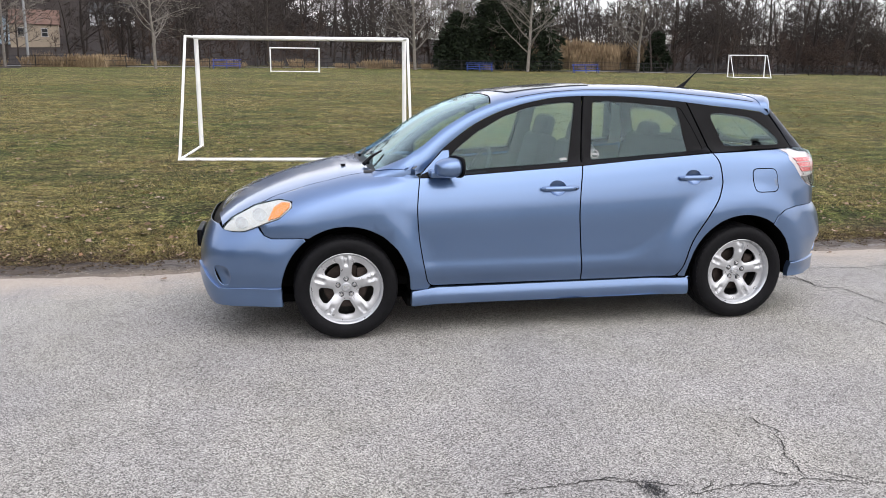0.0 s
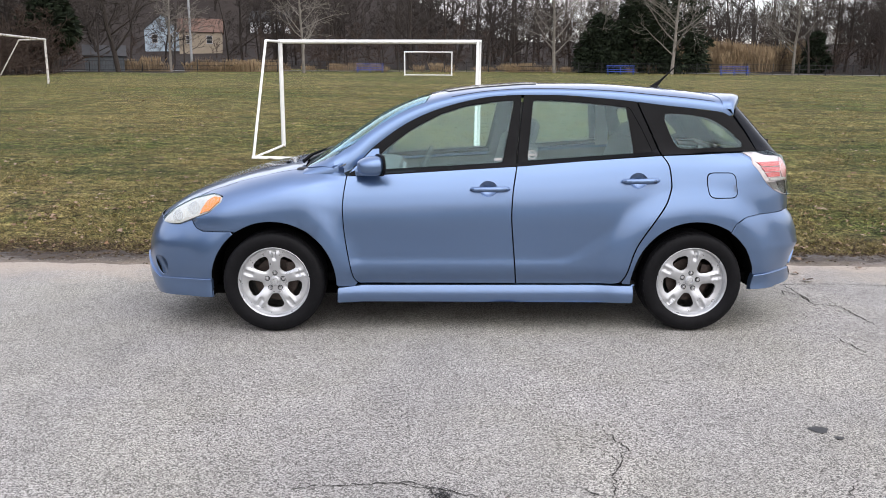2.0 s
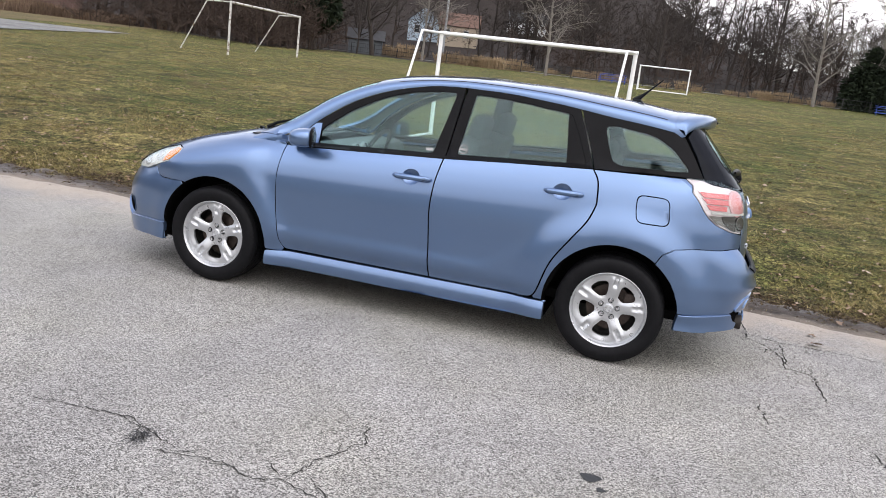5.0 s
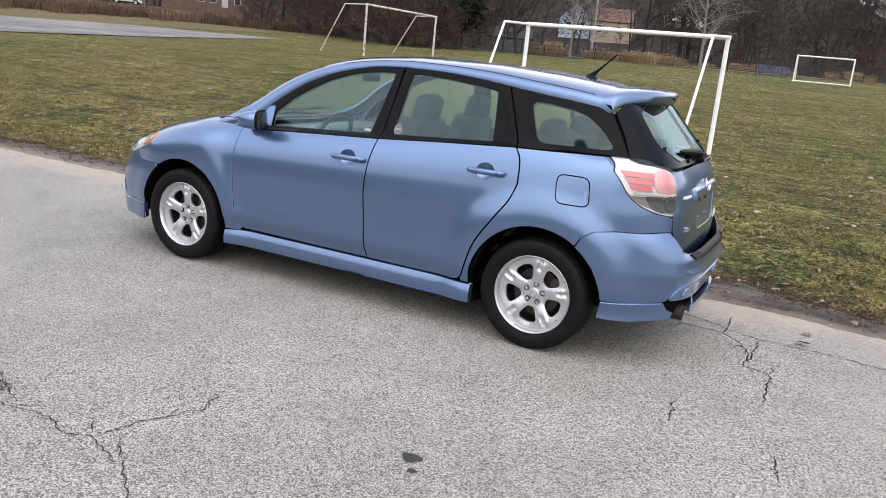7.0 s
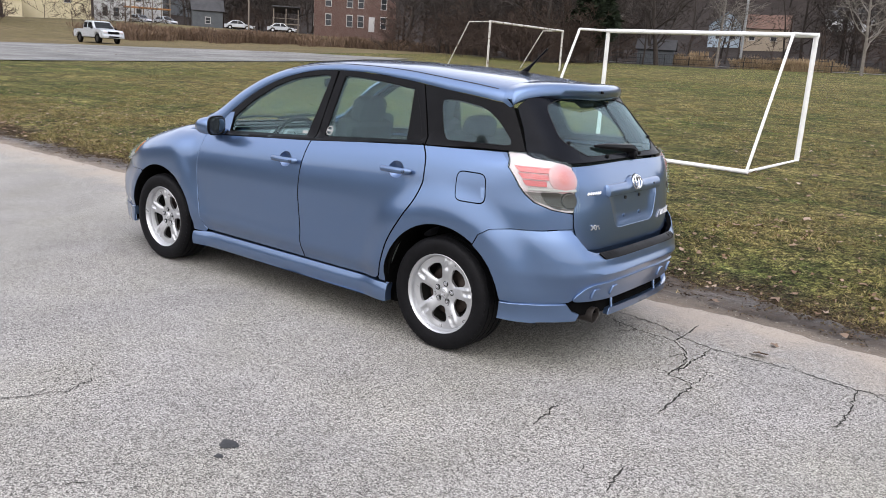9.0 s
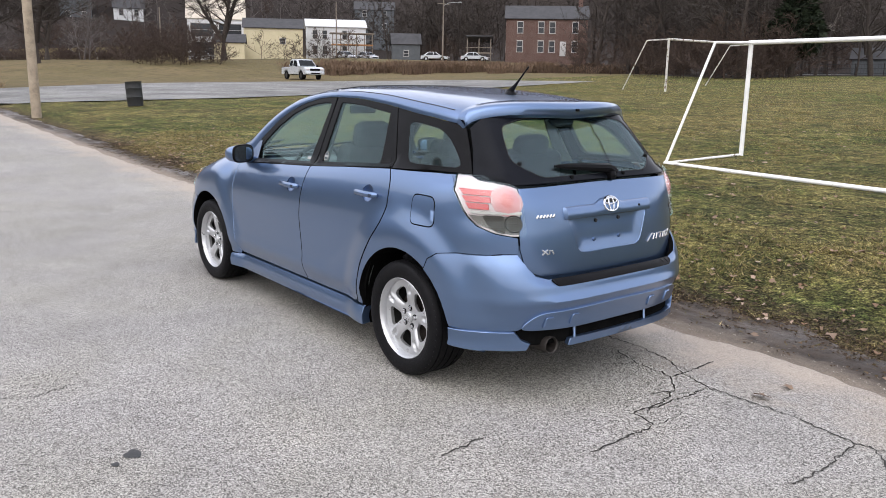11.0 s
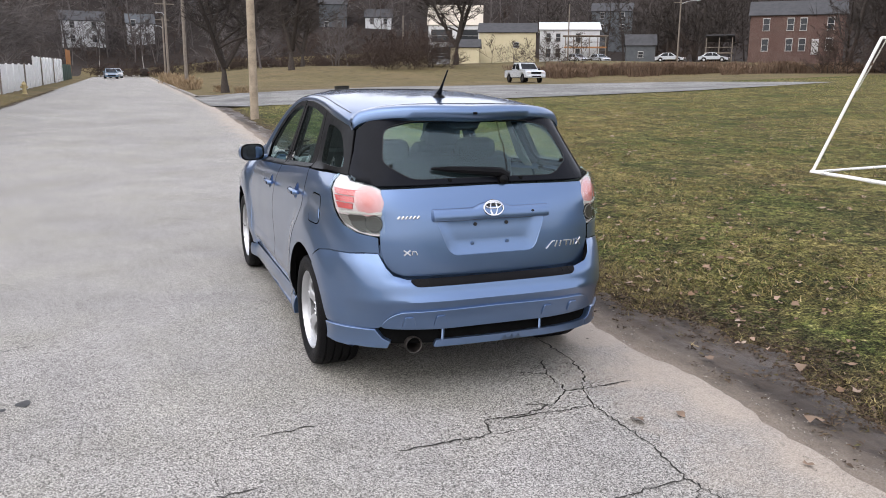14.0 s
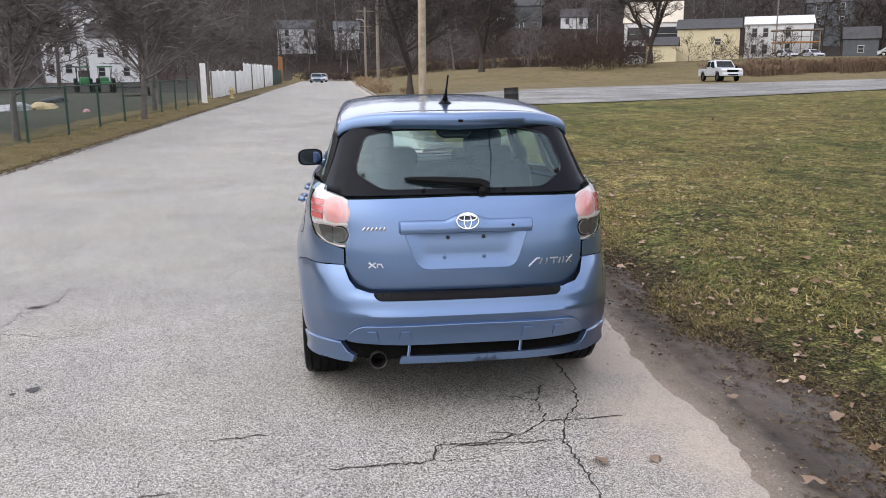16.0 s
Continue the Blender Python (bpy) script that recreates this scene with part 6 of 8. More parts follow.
CRACKS = [
    [(2.56, -0.71), (2.55, -0.24), (2.4, -0.21), (2.4, 0.0), (2.34, 0.21), (2.2, 0.35), (1.96, 0.37), (1.7, 0.47)],
    [(2.55, -0.24), (2.56, -0.1)], [(2.2, 0.35), (2.22, 0.45), (1.99, 0.58), (1.76, 0.63), (1.4, 0.62)],
    [(2.22, 0.45), (2.42, 0.38), (2.87, 0.40), (3.21, 0.34), (3.6, 0.40)], [(2.22, 0.45), (2.2, 0.77)], [(2.2, -1.25), (2.17, -0.96)],
    [(-0.2, -2.93), (0.1, -2.9), (0.25, -2.95), (0.34, -2.9), (0.6, -3.0)], [(0.34, -2.9), (0.40, -2.7), (0.5, -2.46), (0.44, -2.3)],
    [(2.42, 0.38), (2.42, -0.14)], [(2.67, -1.32), (2.71, -1.54)], [(3.21, 0.33), (3.25, -0.05), (3.23, -0.28)], [(-0.5, -2.75), (-0.35, -2.81), (-0.24, -2.9)],
    [(-2.0, -4.1), (-2.65, -4.02), (-4.12, -3.96), (-6.52, -3.81), (-9.0, -3.85)], [(-0.1, -2.9), (-0.44, -2.75), (-0.9, -2.8)], [(0.42, -2.84), (1.0, -3.3), (1.2, -3.6)],
    [(3.3, 0.34), (3.5, 0.1), (3.8, 0.0)], [(0.9, 0.6), (1.4, 0.62)], [(1.96, 0.37), (1.85, 0.2)], [(2.34, 0.21), (2.3, 0.05)]]
rnd = random.Random(4)
cb = bmesh.new()
for ln in CRACKS:
    ribbon(cb, ln, 0.0046 if ln[0][1] > -1.6 else 0.0030, 0.0065, rnd)
for ln in CRACKS[:9]:
    for (xa, ya), (xb, yb_) in zip(ln, ln[1:]):
        if rnd.random() < 0.55:
            t, th, ll = rnd.random(), rnd.uniform(0, math.tau), rnd.uniform(0.04, 0.15)
            x, y = xa + (xb - xa) * t, ya + (yb_ - ya) * t
            ribbon(cb, [(x, y), (x + ll * math.cos(th), y + ll * math.sin(th))], 0.0032, 0.006, rnd)
for _ in range(26):
    x, y = rnd.uniform(-6, 4), rnd.uniform(-5, 0.8)
    ribbon(cb, [(x, y), (x + rnd.uniform(-0.1, 0.1), y + rnd.uniform(-0.1, 0.1))], 0.004, 0.01, rnd)
solid("asphalt_cracks", cb, M["crack"], "branching dark cracks in the road surface", "cracks", kind="stuff", smooth=False)
for k, (x, y, r) in enumerate(((1.415, -2.29, 0.042), (1.465, -2.375, 0.02))):
    bl = bmesh.new()
    top = bl.verts.new((x, y, 0.007))
    ring = [bl.verts.new((x + r * (1 + 0.25 * math.sin(3 * a + k)) * math.cos(a), y + 0.85 * r * math.sin(a), 0.0035)) for a in [i * math.tau / 18 for i in range(18)]]
    for i in range(18):
        bl.faces.new((top, ring[i], ring[(i + 1) % 18]))
    solid("tar_spot", bl, M["tar"], "small dark tar spot on the asphalt", "spot", "tar spots")

STAIN = (-0.295, -2.87)
sb = bmesh.new()
for _ in range(420):
    px, py, q = STAIN[0] + rnd.gauss(0, 0.022), STAIN[1] + rnd.gauss(0, 0.04), rnd.uniform(0.002, 0.005)
    a0 = rnd.uniform(0, 6.28)
    sb.faces.new([sb.verts.new((px + q * math.cos(a0 + k * 2.1), py + q * math.sin(a0 + k * 2.1), 0.0035)) for k in range(3)])
solid("oil_stain", sb, M["tar"], "dark speckled stain on the asphalt", "stain", kind="stuff", smooth=False)

# worn lot beyond the grass
LOT = [(-33, 1.9), (-30.6, 4.2), (-29.4, 6.5), (-28.3, 11.4), (-29, 17.7), (-30.5, 25.7), (-34.5, 41.5), (-46, 39), (-51.5, 33), (-56, 27), (-54.2, 17.6), (-47.5, 7.2), (-46.5, 4), (-44, 1.9)]
lot = solid("parking_lot", panel(LOT, lambda a, b: Vector((a, b, ground(a, b) + 0.035)), step=1.2, gap=0, thick=0, centre=(-40, 20, -50)), M["lot"], "worn pale asphalt parking lot", "parking lot", kind="structure", sharp=0)


def kerb_line(pts, w, h, label):
    bm = bmesh.new()
    prev = None
    for i, (x, y) in enumerate(pts):
        a, b = Vector(pts[max(i - 1, 0)]), Vector(pts[min(i + 1, len(pts) - 1)])
        n = (b - a).normalized()
        n = Vector((-n.y, n.x))
        z = ground(x, -1.0 if y < 0 else min(y, road_edge(x) - 0.3))
        cur = [bm.verts.new((x + n.x * o, y + n.y * o, z + dz)) for o, dz in ((-w / 2, -0.1), (-w / 2, h - 0.015), (-w / 2 + 0.02, h), (w / 2, h), (w / 2, -0.1))]
        if prev:
            for j in range(4):
                bm.faces.new((prev[j], prev[j + 1], cur[j + 1], cur[j]))
        prev = cur
    bmesh.ops.recalc_face_normals(bm, faces=bm.faces)
    return solid("kerb", bm, M["kerb"], label, "kerb", kind="structure")


kerb_line([(x, -6.62 + 0.05 * wob(x, 0, 0.5)) for x in steps((-190, -40, 50), (-40, 20, 90))], 0.11, 0.012, "low worn concrete kerb along the road")
kerb_line([(x, road_edge(x) + 0.05) for x in steps((-190, -44.5, 50))], 0.16, 0.12, "low concrete kerb past the lot entrance")
kerb_line([(-44.5, 2.2), (-45.5, 3.0), (-46.6, 4.3), (-47.3, 6.5)], 0.16, 0.12, "curved kerb at the lot entrance")
def verge_z(x, y):
    soft = smoothstep(-6.62, -6.95, y)
    return ground(x, -1.0) - 0.03 + 0.10 * smoothstep(-6.60, -6.78 + 0.08 * wob(x, 0, 1.7), y) + 0.07 * smoothstep(-6.8, -7.6, y) + (0.05 * wob(x, y, 1.3) + 0.02 * wob(x, y, 4.0)) * soft


verge = solid("verge", sheet(steps((-120, -40, 80), (-40, 20, 240)), [-9.6, -9.2, -8.4, -7.9, -7.5, -7.2, -7.0, -6.85, -6.75, -6.66, -6.6], verge_z), M["yard"], "dry yellow grass strip behind the kerb", "grass", kind="structure", sharp=0)

# ---- trees ----


def limb(rnd, V, F, p, d, length, r, sides, bend, n=4, up=0.0):
    """Adds one tapering limb to vertex and face lists; returns points along it."""
    pts, rad = [p.copy()], [r]
    q, dd = p.copy(), d.normalized()
    for i in range(n):
        dd = (dd + Vector((rnd.gauss(0, bend), rnd.gauss(0, bend), rnd.gauss(0, bend) + up))).normalized()
        q = q + dd * length / n
        pts.append(q.copy())
        rad.append(r * (1 - 0.8 * (i + 1) / n))
    ref = d.orthogonal().normalized()
    base = len(V)
    for i, c in enumerate(pts):
        t = (pts[min(i + 1, n)] - pts[max(i - 1, 0)]).normalized()
        a = (ref - t * ref.dot(t)).normalized()
        b = t.cross(a)
        for k in range(sides):
            th = k * math.tau / sides
            V.append(c + rad[i] * (math.cos(th) * a + math.sin(th) * b))
    for i in range(n):
        for k in range(sides):
            o, j = base + i * sides, (k + 1) % sides
            F.append((o + k, o + j, o + sides + j, o + sides + k))
    return pts, dd


def bare_tree(seed, h, r, spread=0.55, limbs=15, branches=7, twigs=6, start=0.22, twig_r=0.009, fork=False, far=False):
    """Trunk and crown of a leafless tree, as two lists of vertices and faces."""
    rnd = random.Random(seed)
    TV, TF, CV, CF = [], [], [], []
    nl, nb = (3, 1) if far else (5, 2)
    stems = [(Vector((0, 0, -0.15)), Vector((rnd.gauss(0, 0.05), rnd.gauss(0, 0.05), 1)), h * 0.92, r)]
    if fork:
        stems = [(Vector((0, 0, -0.15)), Vector((0.02, 0, 1)), h * 0.22, r)] + [(Vector((0.05 * k, 0.03 * k, h * 0.17)), Vector((rnd.gauss(0, 0.35), rnd.gauss(0, 0.35), 1)), h * 0.75, r * 0.62) for k in range(3)]
    for si, (p, d, ln, rr) in enumerate(stems):
        trunk, _ = limb(rnd, TV, TF, p, d, ln, rr, 7, 0.05, 7, 0.02)
        if fork and si == 0:
            continue
        for i in range(limbs if not fork else limbs // 2 + 1):
            k = start + (0.97 - start) * ((i + rnd.random()) / (limbs if not fork else limbs // 2 + 1))
            f = k * (len(trunk) - 1)
            a = trunk[int(f)].lerp(trunk[min(int(f) + 1, len(trunk) - 1)], f - int(f))
            th = rnd.uniform(0, math.tau)
            out = Vector((math.cos(th), math.sin(th), rnd.uniform(0.25, 0.95)))
            ll = h * spread * (1.08 - k) * rnd.uniform(0.55, 1.0) + 0.35
            lp, ld = limb(rnd, CV, CF, a, out, ll, rr * 0.42 * (1.1 - k) + 0.008, 3 if far else 4, 0.13, nl, 0.05)
            for j in range(branches):
                t = 0.25 + 0.75 * (j + rnd.random()) / branches
                f2 = min(t * nl, nl - 0.001)
                b = lp[int(f2)].lerp(lp[int(f2) + 1], f2 - int(f2))
                od = (ld + Vector((rnd.gauss(0, 0.7), rnd.gauss(0, 0.7), rnd.gauss(0.15, 0.5)))).normalized()
                bl = ll * rnd.uniform(0.22, 0.5) * (1.15 - 0.5 * t) + 0.15
                bp, bd = limb(rnd, CV, CF, b, od, bl, max(twig_r * 1.4, rr * 0.10 * (1.1 - t)), 3, 0.16, nb, 0.04)
                for _ in range(twigs):
                    s = bp[rnd.randint(0, 1)].lerp(bp[-1], rnd.random())
                    td = (bd + Vector((rnd.gauss(0, 0.8), rnd.gauss(0, 0.8), rnd.gauss(0.1, 0.6)))).normalized() * bl * rnd.uniform(0.35, 0.8)
                    side = td.cross(Vector((rnd.gauss(0, 1), rnd.gauss(0, 1), rnd.gauss(0, 1)))).normalized() * twig_r
                    o = len(CV)
                    if far:
                        CV += [s - side, s + side, s + td]
                        CF.append((o, o + 1, o + 2))
                    else:
                        CV += [s - side, s + side, s + td * 0.55 + side * 0.6 + Vector((0, 0, 0.03)), s + td]
                        CF.append((o, o + 1, o + 2, o + 3))
    return (TV, TF), (CV, CF)


def raw_mesh(name, V, F, mat, smooth=True):
    me = bpy.data.meshes.new(name)
    me.from_pydata([tuple(v) for v in V], [], F)
    me.materials.append(mat)
    if smooth:
        me.polygons.foreach_set("use_smooth", [True] * len(me.polygons))
    return me


def tree_thing(seed, h, r, mat, label, **kw):
    (TV, TF), (CV, CF) = bare_tree(seed, h, r, **kw)
    t = thing("bare_tree", pose(0, 0, 0), label, "tree", "bare trees")
    for nm, V, F in (("trunk", TV, TF), ("crown", CV, CF)):
        o = new(nm, raw_mesh(nm, V, F, mat))
        o.parent = t
    return t


def plant(t, x, y, turn=0.0, dz=0.0, s=1.0, first=False):
    m = Matrix.Translation(on(x, y, dz)) @ Matrix.Rotation(radians(turn), 4, "Z") @ Matrix.Scale(s, 4)
    if first:
        t.matrix_basis = m
        return t
    t2 = copy_thing(t, Matrix.Translation(on(x, y, dz)) @ Matrix.Rotation(radians(turn), 4, "Z"))
    t2.scale = (s, s, s)
    return t2


pale_a = tree_thing(11, 15, 0.21, M["pale_bark"], "tall bare sycamore with pale bark behind the fence", limbs=20, start=0.2, spread=0.62, branches=8, twigs=7, twig_r=0.014)
plant(pale_a, -15.9, 98.0, 0, first=True)
plant(pale_a, 46.8, 98.8, 120)
plant(pale_a, -32.5, 97.8, 250, 0, 0.9)
pale_b = tree_thing(12, 17, 0.24, M["pale_bark"], "tall bare sycamore with pale forked limbs beside the fence", limbs=22, start=0.16, spread=0.66, branches=8, twigs=7, twig_r=0.014)
plant(pale_b, 16.6, 103.0, 40, first=True)
plant(pale_b, 31.6, 100.5, 200)
plant(pale_b, -52.0, 93.0, 300, 0, 0.9)
plant(pale_b, 23.5, 107.0, 80, 0, 0.9)
yard_tree = tree_thing(21, 9.5, 0.33, M["bark"], "broad bare roadside tree with short trunk", limbs=22, start=0.16, spread=0.6, branches=10, twigs=15, twig_r=0.010, fork=True)
plant(yard_tree, -49.6, 4.4, 0, first=True)
plant(yard_tree, -97.7, 18.0, 70, 0, 1.5)
plant(yard_tree, -97.7, 40.5, 160, 0, 1.5)
plant(yard_tree, -120.0, 24.0, 200, 0, 1.25)
small_tree = tree_thing(31, 5.4, 0.12, M["grey_twig"], "small spreading bare tree behind the green fence", limbs=22, start=0.3, spread=0.98, branches=11, twigs=15, twig_r=0.0065)
plant(small_tree, -24.5, -7.5, 0, first=True)
for x, y, a, s in ((-15.4, -8.5, 80, 0.8), (-31.5, -8.6, 160, 0.95), (-37.0, -9.5, 220, 0.9), (-44.5, -8.8, 300, 1.0), (-20.5, -12.0, 20, 0.9), (-53.0, -9.5, 60, 1.0), (-62.0, -9.6, 130, 1.05)):
    plant(small_tree, x, y, a, 0, s)


def scatter(name, protos, places, mat, label, category):
    """One mesh of many copies of a few shapes, each turned and scaled."""
    VS, FS, n = [], [], 0
    for V, F, x, y, z, a, s, sz in places and [(protos[i][0], protos[i][1], x, y, z, a, s, sz) for i, x, y, z, a, s, sz in places]:
        c, si = math.cos(a), math.sin(a)
        R = np.array([[c * s, -si * s, 0], [si * s, c * s, 0], [0, 0, sz]])
        VS.append(V @ R.T + np.array([x, y, z]))
        FS.append(F + n)
        n += len(V)
    V, F = np.concatenate(VS), np.concatenate(FS)
    me = bpy.data.meshes.new(name)
    me.vertices.add(len(V))
    me.vertices.foreach_set("co", V.astype(np.float32).ravel())
    me.loops.add(F.size)
    me.loops.foreach_set("vertex_index", F.astype(np.int32).ravel())
    k = F.shape[1]
    me.polygons.add(len(F))
    me.polygons.foreach_set("loop_start", np.arange(0, F.size, k, dtype=np.int32))
    me.polygons.foreach_set("loop_total", np.full(len(F), k, dtype=np.int32))
    me.materials.append(mat)
    me.update(calc_edges=True)
    me.validate()
    return tagged(new(name, me), label, category, kind="stuff")


def proto(*lists):
    V, F = [], []
    for v, f in lists:
        o = len(V)
        V += [tuple(p) for p in v]
        for q in f:
            F.append((q[0] + o, q[1] + o, q[2] + o))
            if len(q) == 4:
                F.append((q[0] + o, q[2] + o, q[3] + o))
    return np.array(V), np.array(F)


forest = [proto(*bare_tree(100 + i, 15, 0.11 + 0.03 * i, spread=0.52, limbs=17, branches=6, twigs=9, start=0.12, twig_r=0.024, far=True)) for i in range(6)]
far_forest = [proto(*bare_tree(150 + i, 15, 0.13 + 0.04 * i, spread=0.55, limbs=12, branches=5, twigs=11, start=0.10, twig_r=0.046, far=True)) for i in range(5)]
thick = [proto(*bare_tree(200 + i, 5.5, 0.045, spread=0.62, limbs=12, branches=5, twigs=5, start=0.03, twig_r=0.027, far=True)) for i in range(4)]


def region(n, x0, x1, y0, y1, seed, smin, smax, protos, ok=None, zoff=-0.2):
    r, out = random.Random(seed), []
    tries = 0
    while len(out) < n and tries < n * 30:
        tries += 1
        x, y = r.uniform(x0, x1), r.uniform(y0, y1)
        if ok and not ok(x, y):
            continue
        s = r.uniform(smin, smax)
        out.append((r.randrange(len(protos)), x, y, ground(x, y) + zoff, r.uniform(0, 6.28), s, s * r.uniform(0.85, 1.15)))
    return out


beside_goal = lambda x, y: y > 62 + 1.2 * max(0, x + 50) and y > 66 - 0.9 * (x + 50) * (1 if x < -50 else 0)
def open_view(x, y):
    """Thins the trees before the houses behind the field."""
    r = (5.0 - x) / (y + 2.0)
    return not (0.26 < r < 0.48) or wob(x, y, 0.7) > 0.18


OUTLOOK = [(-139, -38, 8), (-137, -45, 6), (-191, -57, 9), (-206, -35, 7), (-200, 60.6, 7), (-203, 49, 7), (-210, 42, 5)]


def shows_houses(x, y):
    """Keeps the woods thin between the road and the houses on the hillside."""
    a, d = math.atan2(y + 1.0, 5.0 - x), math.hypot(x - 5.0, y + 1.0)
    for hx, hy, w in OUTLOOK:
        hd = math.hypot(hx - 5.0, hy + 1.0)
        if d < hd + 4 and abs(a - math.atan2(hy + 1.0, 5.0 - hx)) < 0.75 * w / hd:
            return wob(x, y, 0.9, 3.0) > 0.22
    return True


woods = region(136, -60, 115, 109, 132, 1, 0.55, 1.2, forest, open_view)
woods += region(56, 50, 115, 95, 112, 2, 0.55, 1.2, forest, lambda x, y: y > 107 - 0.25 * (x - 40))
woods += region(34, -66, -40, 62, 105, 3, 0.7, 1.2, forest, beside_goal)
scatter("back_woods", forest, woods, M["bark"], "dense leafless woods behind the playing field", "woods")
hill = region(240, -268, -178, -120, 130, 4, 0.65, 1.15, far_forest, lambda x, y: not (-14 < y < 16 and x > -192) and shows_houses(x, y))
hill += region(46, -170, -80, -75, -20, 5, 0.5, 0.85, far_forest, shows_houses)
hill += region(34, -264, -203, -17, 18, 73, 0.6, 1.0, far_forest)
hill += region(24, -196, -182, -18, 12, 75, 0.5, 0.8, far_forest)
hill += region(9, -170, -112, 14, 50, 71, 0.6, 0.8, far_forest)
scatter("hillside_woods", far_forest, hill, M["grey_twig"], "bare grey trees covering the far hillside", "woods")
dark = region(62, -190, -104, 92, 190, 6, 0.7, 1.1, far_forest)
dark += region(96, -110, 120, 134, 230, 7, 0.7, 1.2, far_forest, lambda x, y: y > 160 or open_view(x, y))
dark += region(44, -18, 62, 134, 172, 74, 0.75, 1.2, far_forest, open_view)
dark += region(46, 30, 125, 128, 168, 76, 0.7, 1.15, far_forest)
dark += region(22, -132, -104, 90, 104, 72, 0.7, 1.05, far_forest)
scatter("back_woods", far_forest, dark, M["bark"], "dark leafless woods climbing the slope behind the houses", "woods")
brush = region(112, -60, 95, 108, 122, 8, 0.6, 1.4, thick, open_view)
brush += region(70, 54, 105, 92, 110, 9, 0.6, 1.3, thick, lambda x, y: y > 105 - 0.25 * (x - 40))
brush += region(34, -66, -42, 60, 92, 10, 0.7, 1.3, thick, beside_goal)
brush += region(80, -230, -176, -70, 110, 11, 0.7, 1.6, thick, lambda x, y: not (-11 < y < 7 and x > -188))
brush += region(64, -190, -177, -14, 64, 111, 0.55, 0.95, thick)
brush += region(44, -160, -138, 8, 52, 112, 0.45, 0.8, thick)
brush += region(16, -128, -103, 88, 95, 113, 0.6, 1.0, thick)
brush += region(14, -100, -86, 44, 56, 12, 0.5, 0.9, thick)
brush += region(26, -120, -62, -34, -13, 13, 0.4, 0.7, thick, shows_houses)
brush += region(60, -104, -88, 27, 38, 131, 0.5, 0.95, thick)

scatter("thicket", thick, brush, M["twig"], "tangled brown brush and saplings at the woods edge", "brush")
low_bush = [proto(*bare_tree(260 + i, 2.4, 0.03, spread=0.8, limbs=7, branches=3, twigs=3, start=0.02, twig_r=0.045, far=True)) for i in range(3)]
scatter("bare_hedge", low_bush, region(250, -167, -159, -8, 52, 132, 0.8, 1.2, low_bush), M["twig"], "dark leafless hedge along the far side of the lawn", "hedge")

# the dark wood edge beside the old goal, tall stems and undergrowth
edge = region(80, -64, -28, 50, 66, 14, 0.5, 0.95, thick, lambda x, y: y > 50 - 0.55 * (x + 33) and y < 61 - 0.55 * (x + 33))
scatter("thicket", thick, edge, M["twig"], "dark brown brush along the field's edge", "brush")
edge_t = region(34, -68, -30, 54, 82, 15, 0.8, 1.2, forest, lambda x, y: y > 54 - 0.55 * (x + 33))
scatter("edge_woods", forest, edge_t, M["bark"], "tall bare trees along the field's edge", "woods")


def blades(rnd, n, size, h, lean, w, plume=0.0):
    V, F = [], []
    for _ in range(n):
        x, y = rnd.uniform(-size, size), rnd.uniform(-size, size)
        hh = h * rnd.uniform(0.55, 1.0)
        lx, ly = rnd.gauss(0, lean), rnd.gauss(0, lean)
        th = rnd.uniform(0, math.pi)
        c, s = math.cos(th) * w, math.sin(th) * w
        o = len(V)
        V += [(x - c, y - s, 0), (x + c, y + s, 0), (x + lx * 0.6 + c * 0.8, y + ly * 0.6 + s * 0.8, hh * 0.7), (x + lx, y + ly, hh)]
        F.append((o, o + 1, o + 2, o + 3))
        if plume:
            o = len(V)
            V += [(x + lx * 0.7, y + ly * 0.7, hh * 0.72), (x + lx + plume, y + ly, hh * 0.9), (x + lx * 1.3, y + ly * 1.3, hh * 1.12), (x + lx - plume, y + ly, hh * 0.9)]
            F.append((o, o + 1, o + 2, o + 3))
    return np.array(V), np.array(F)


rr = random.Random(7)
reed_p = [blades(rr, 90, 0.9, 3.6, 0.22, 0.022, 0.06) for _ in range(3)]
scatter("tall_reeds", reed_p, region(60, 40.5, 54, 110, 116, 21, 0.9, 1.2, reed_p) + region(40, 25, 42, 112, 118, 22, 0.7, 1.0, reed_p), M["reed"], "tall tan reeds with feathery tops", "reeds")
low_p = [blades(rr, 110, 0.9, 1.5, 0.25, 0.025, 0.05) for _ in range(3)]
scatter("dry_grass_clumps", low_p, region(40, -22, 32, 104.5, 107.5, 23, 0.5, 0.9, low_p) + region(24, -40, -20, 99, 103, 24, 0.8, 1.2, low_p), M["reed"], "pale dry grass clumps behind the fence", "grass")
line = []
for k in range(150):
    t = rr.random()
    x, y = (-72.5 + 3 * t, 39 + 20 * t) if rr.random() < 0.5 else (-69.5 + 13 * t, 59 + 18 * t)
    x, y = x + rr.gauss(0, 1.6), y + rr.gauss(0, 1.6)
    line.append((rr.randrange(3), x, y, ground(x, y) - 0.05, rr.uniform(0, 6.28), rr.uniform(0.8, 1.2), rr.uniform(0.55, 0.95)))
scatter("brown_reeds", low_p, line, M["rust_reed"], "band of brown reeds beyond the lot", "reeds")
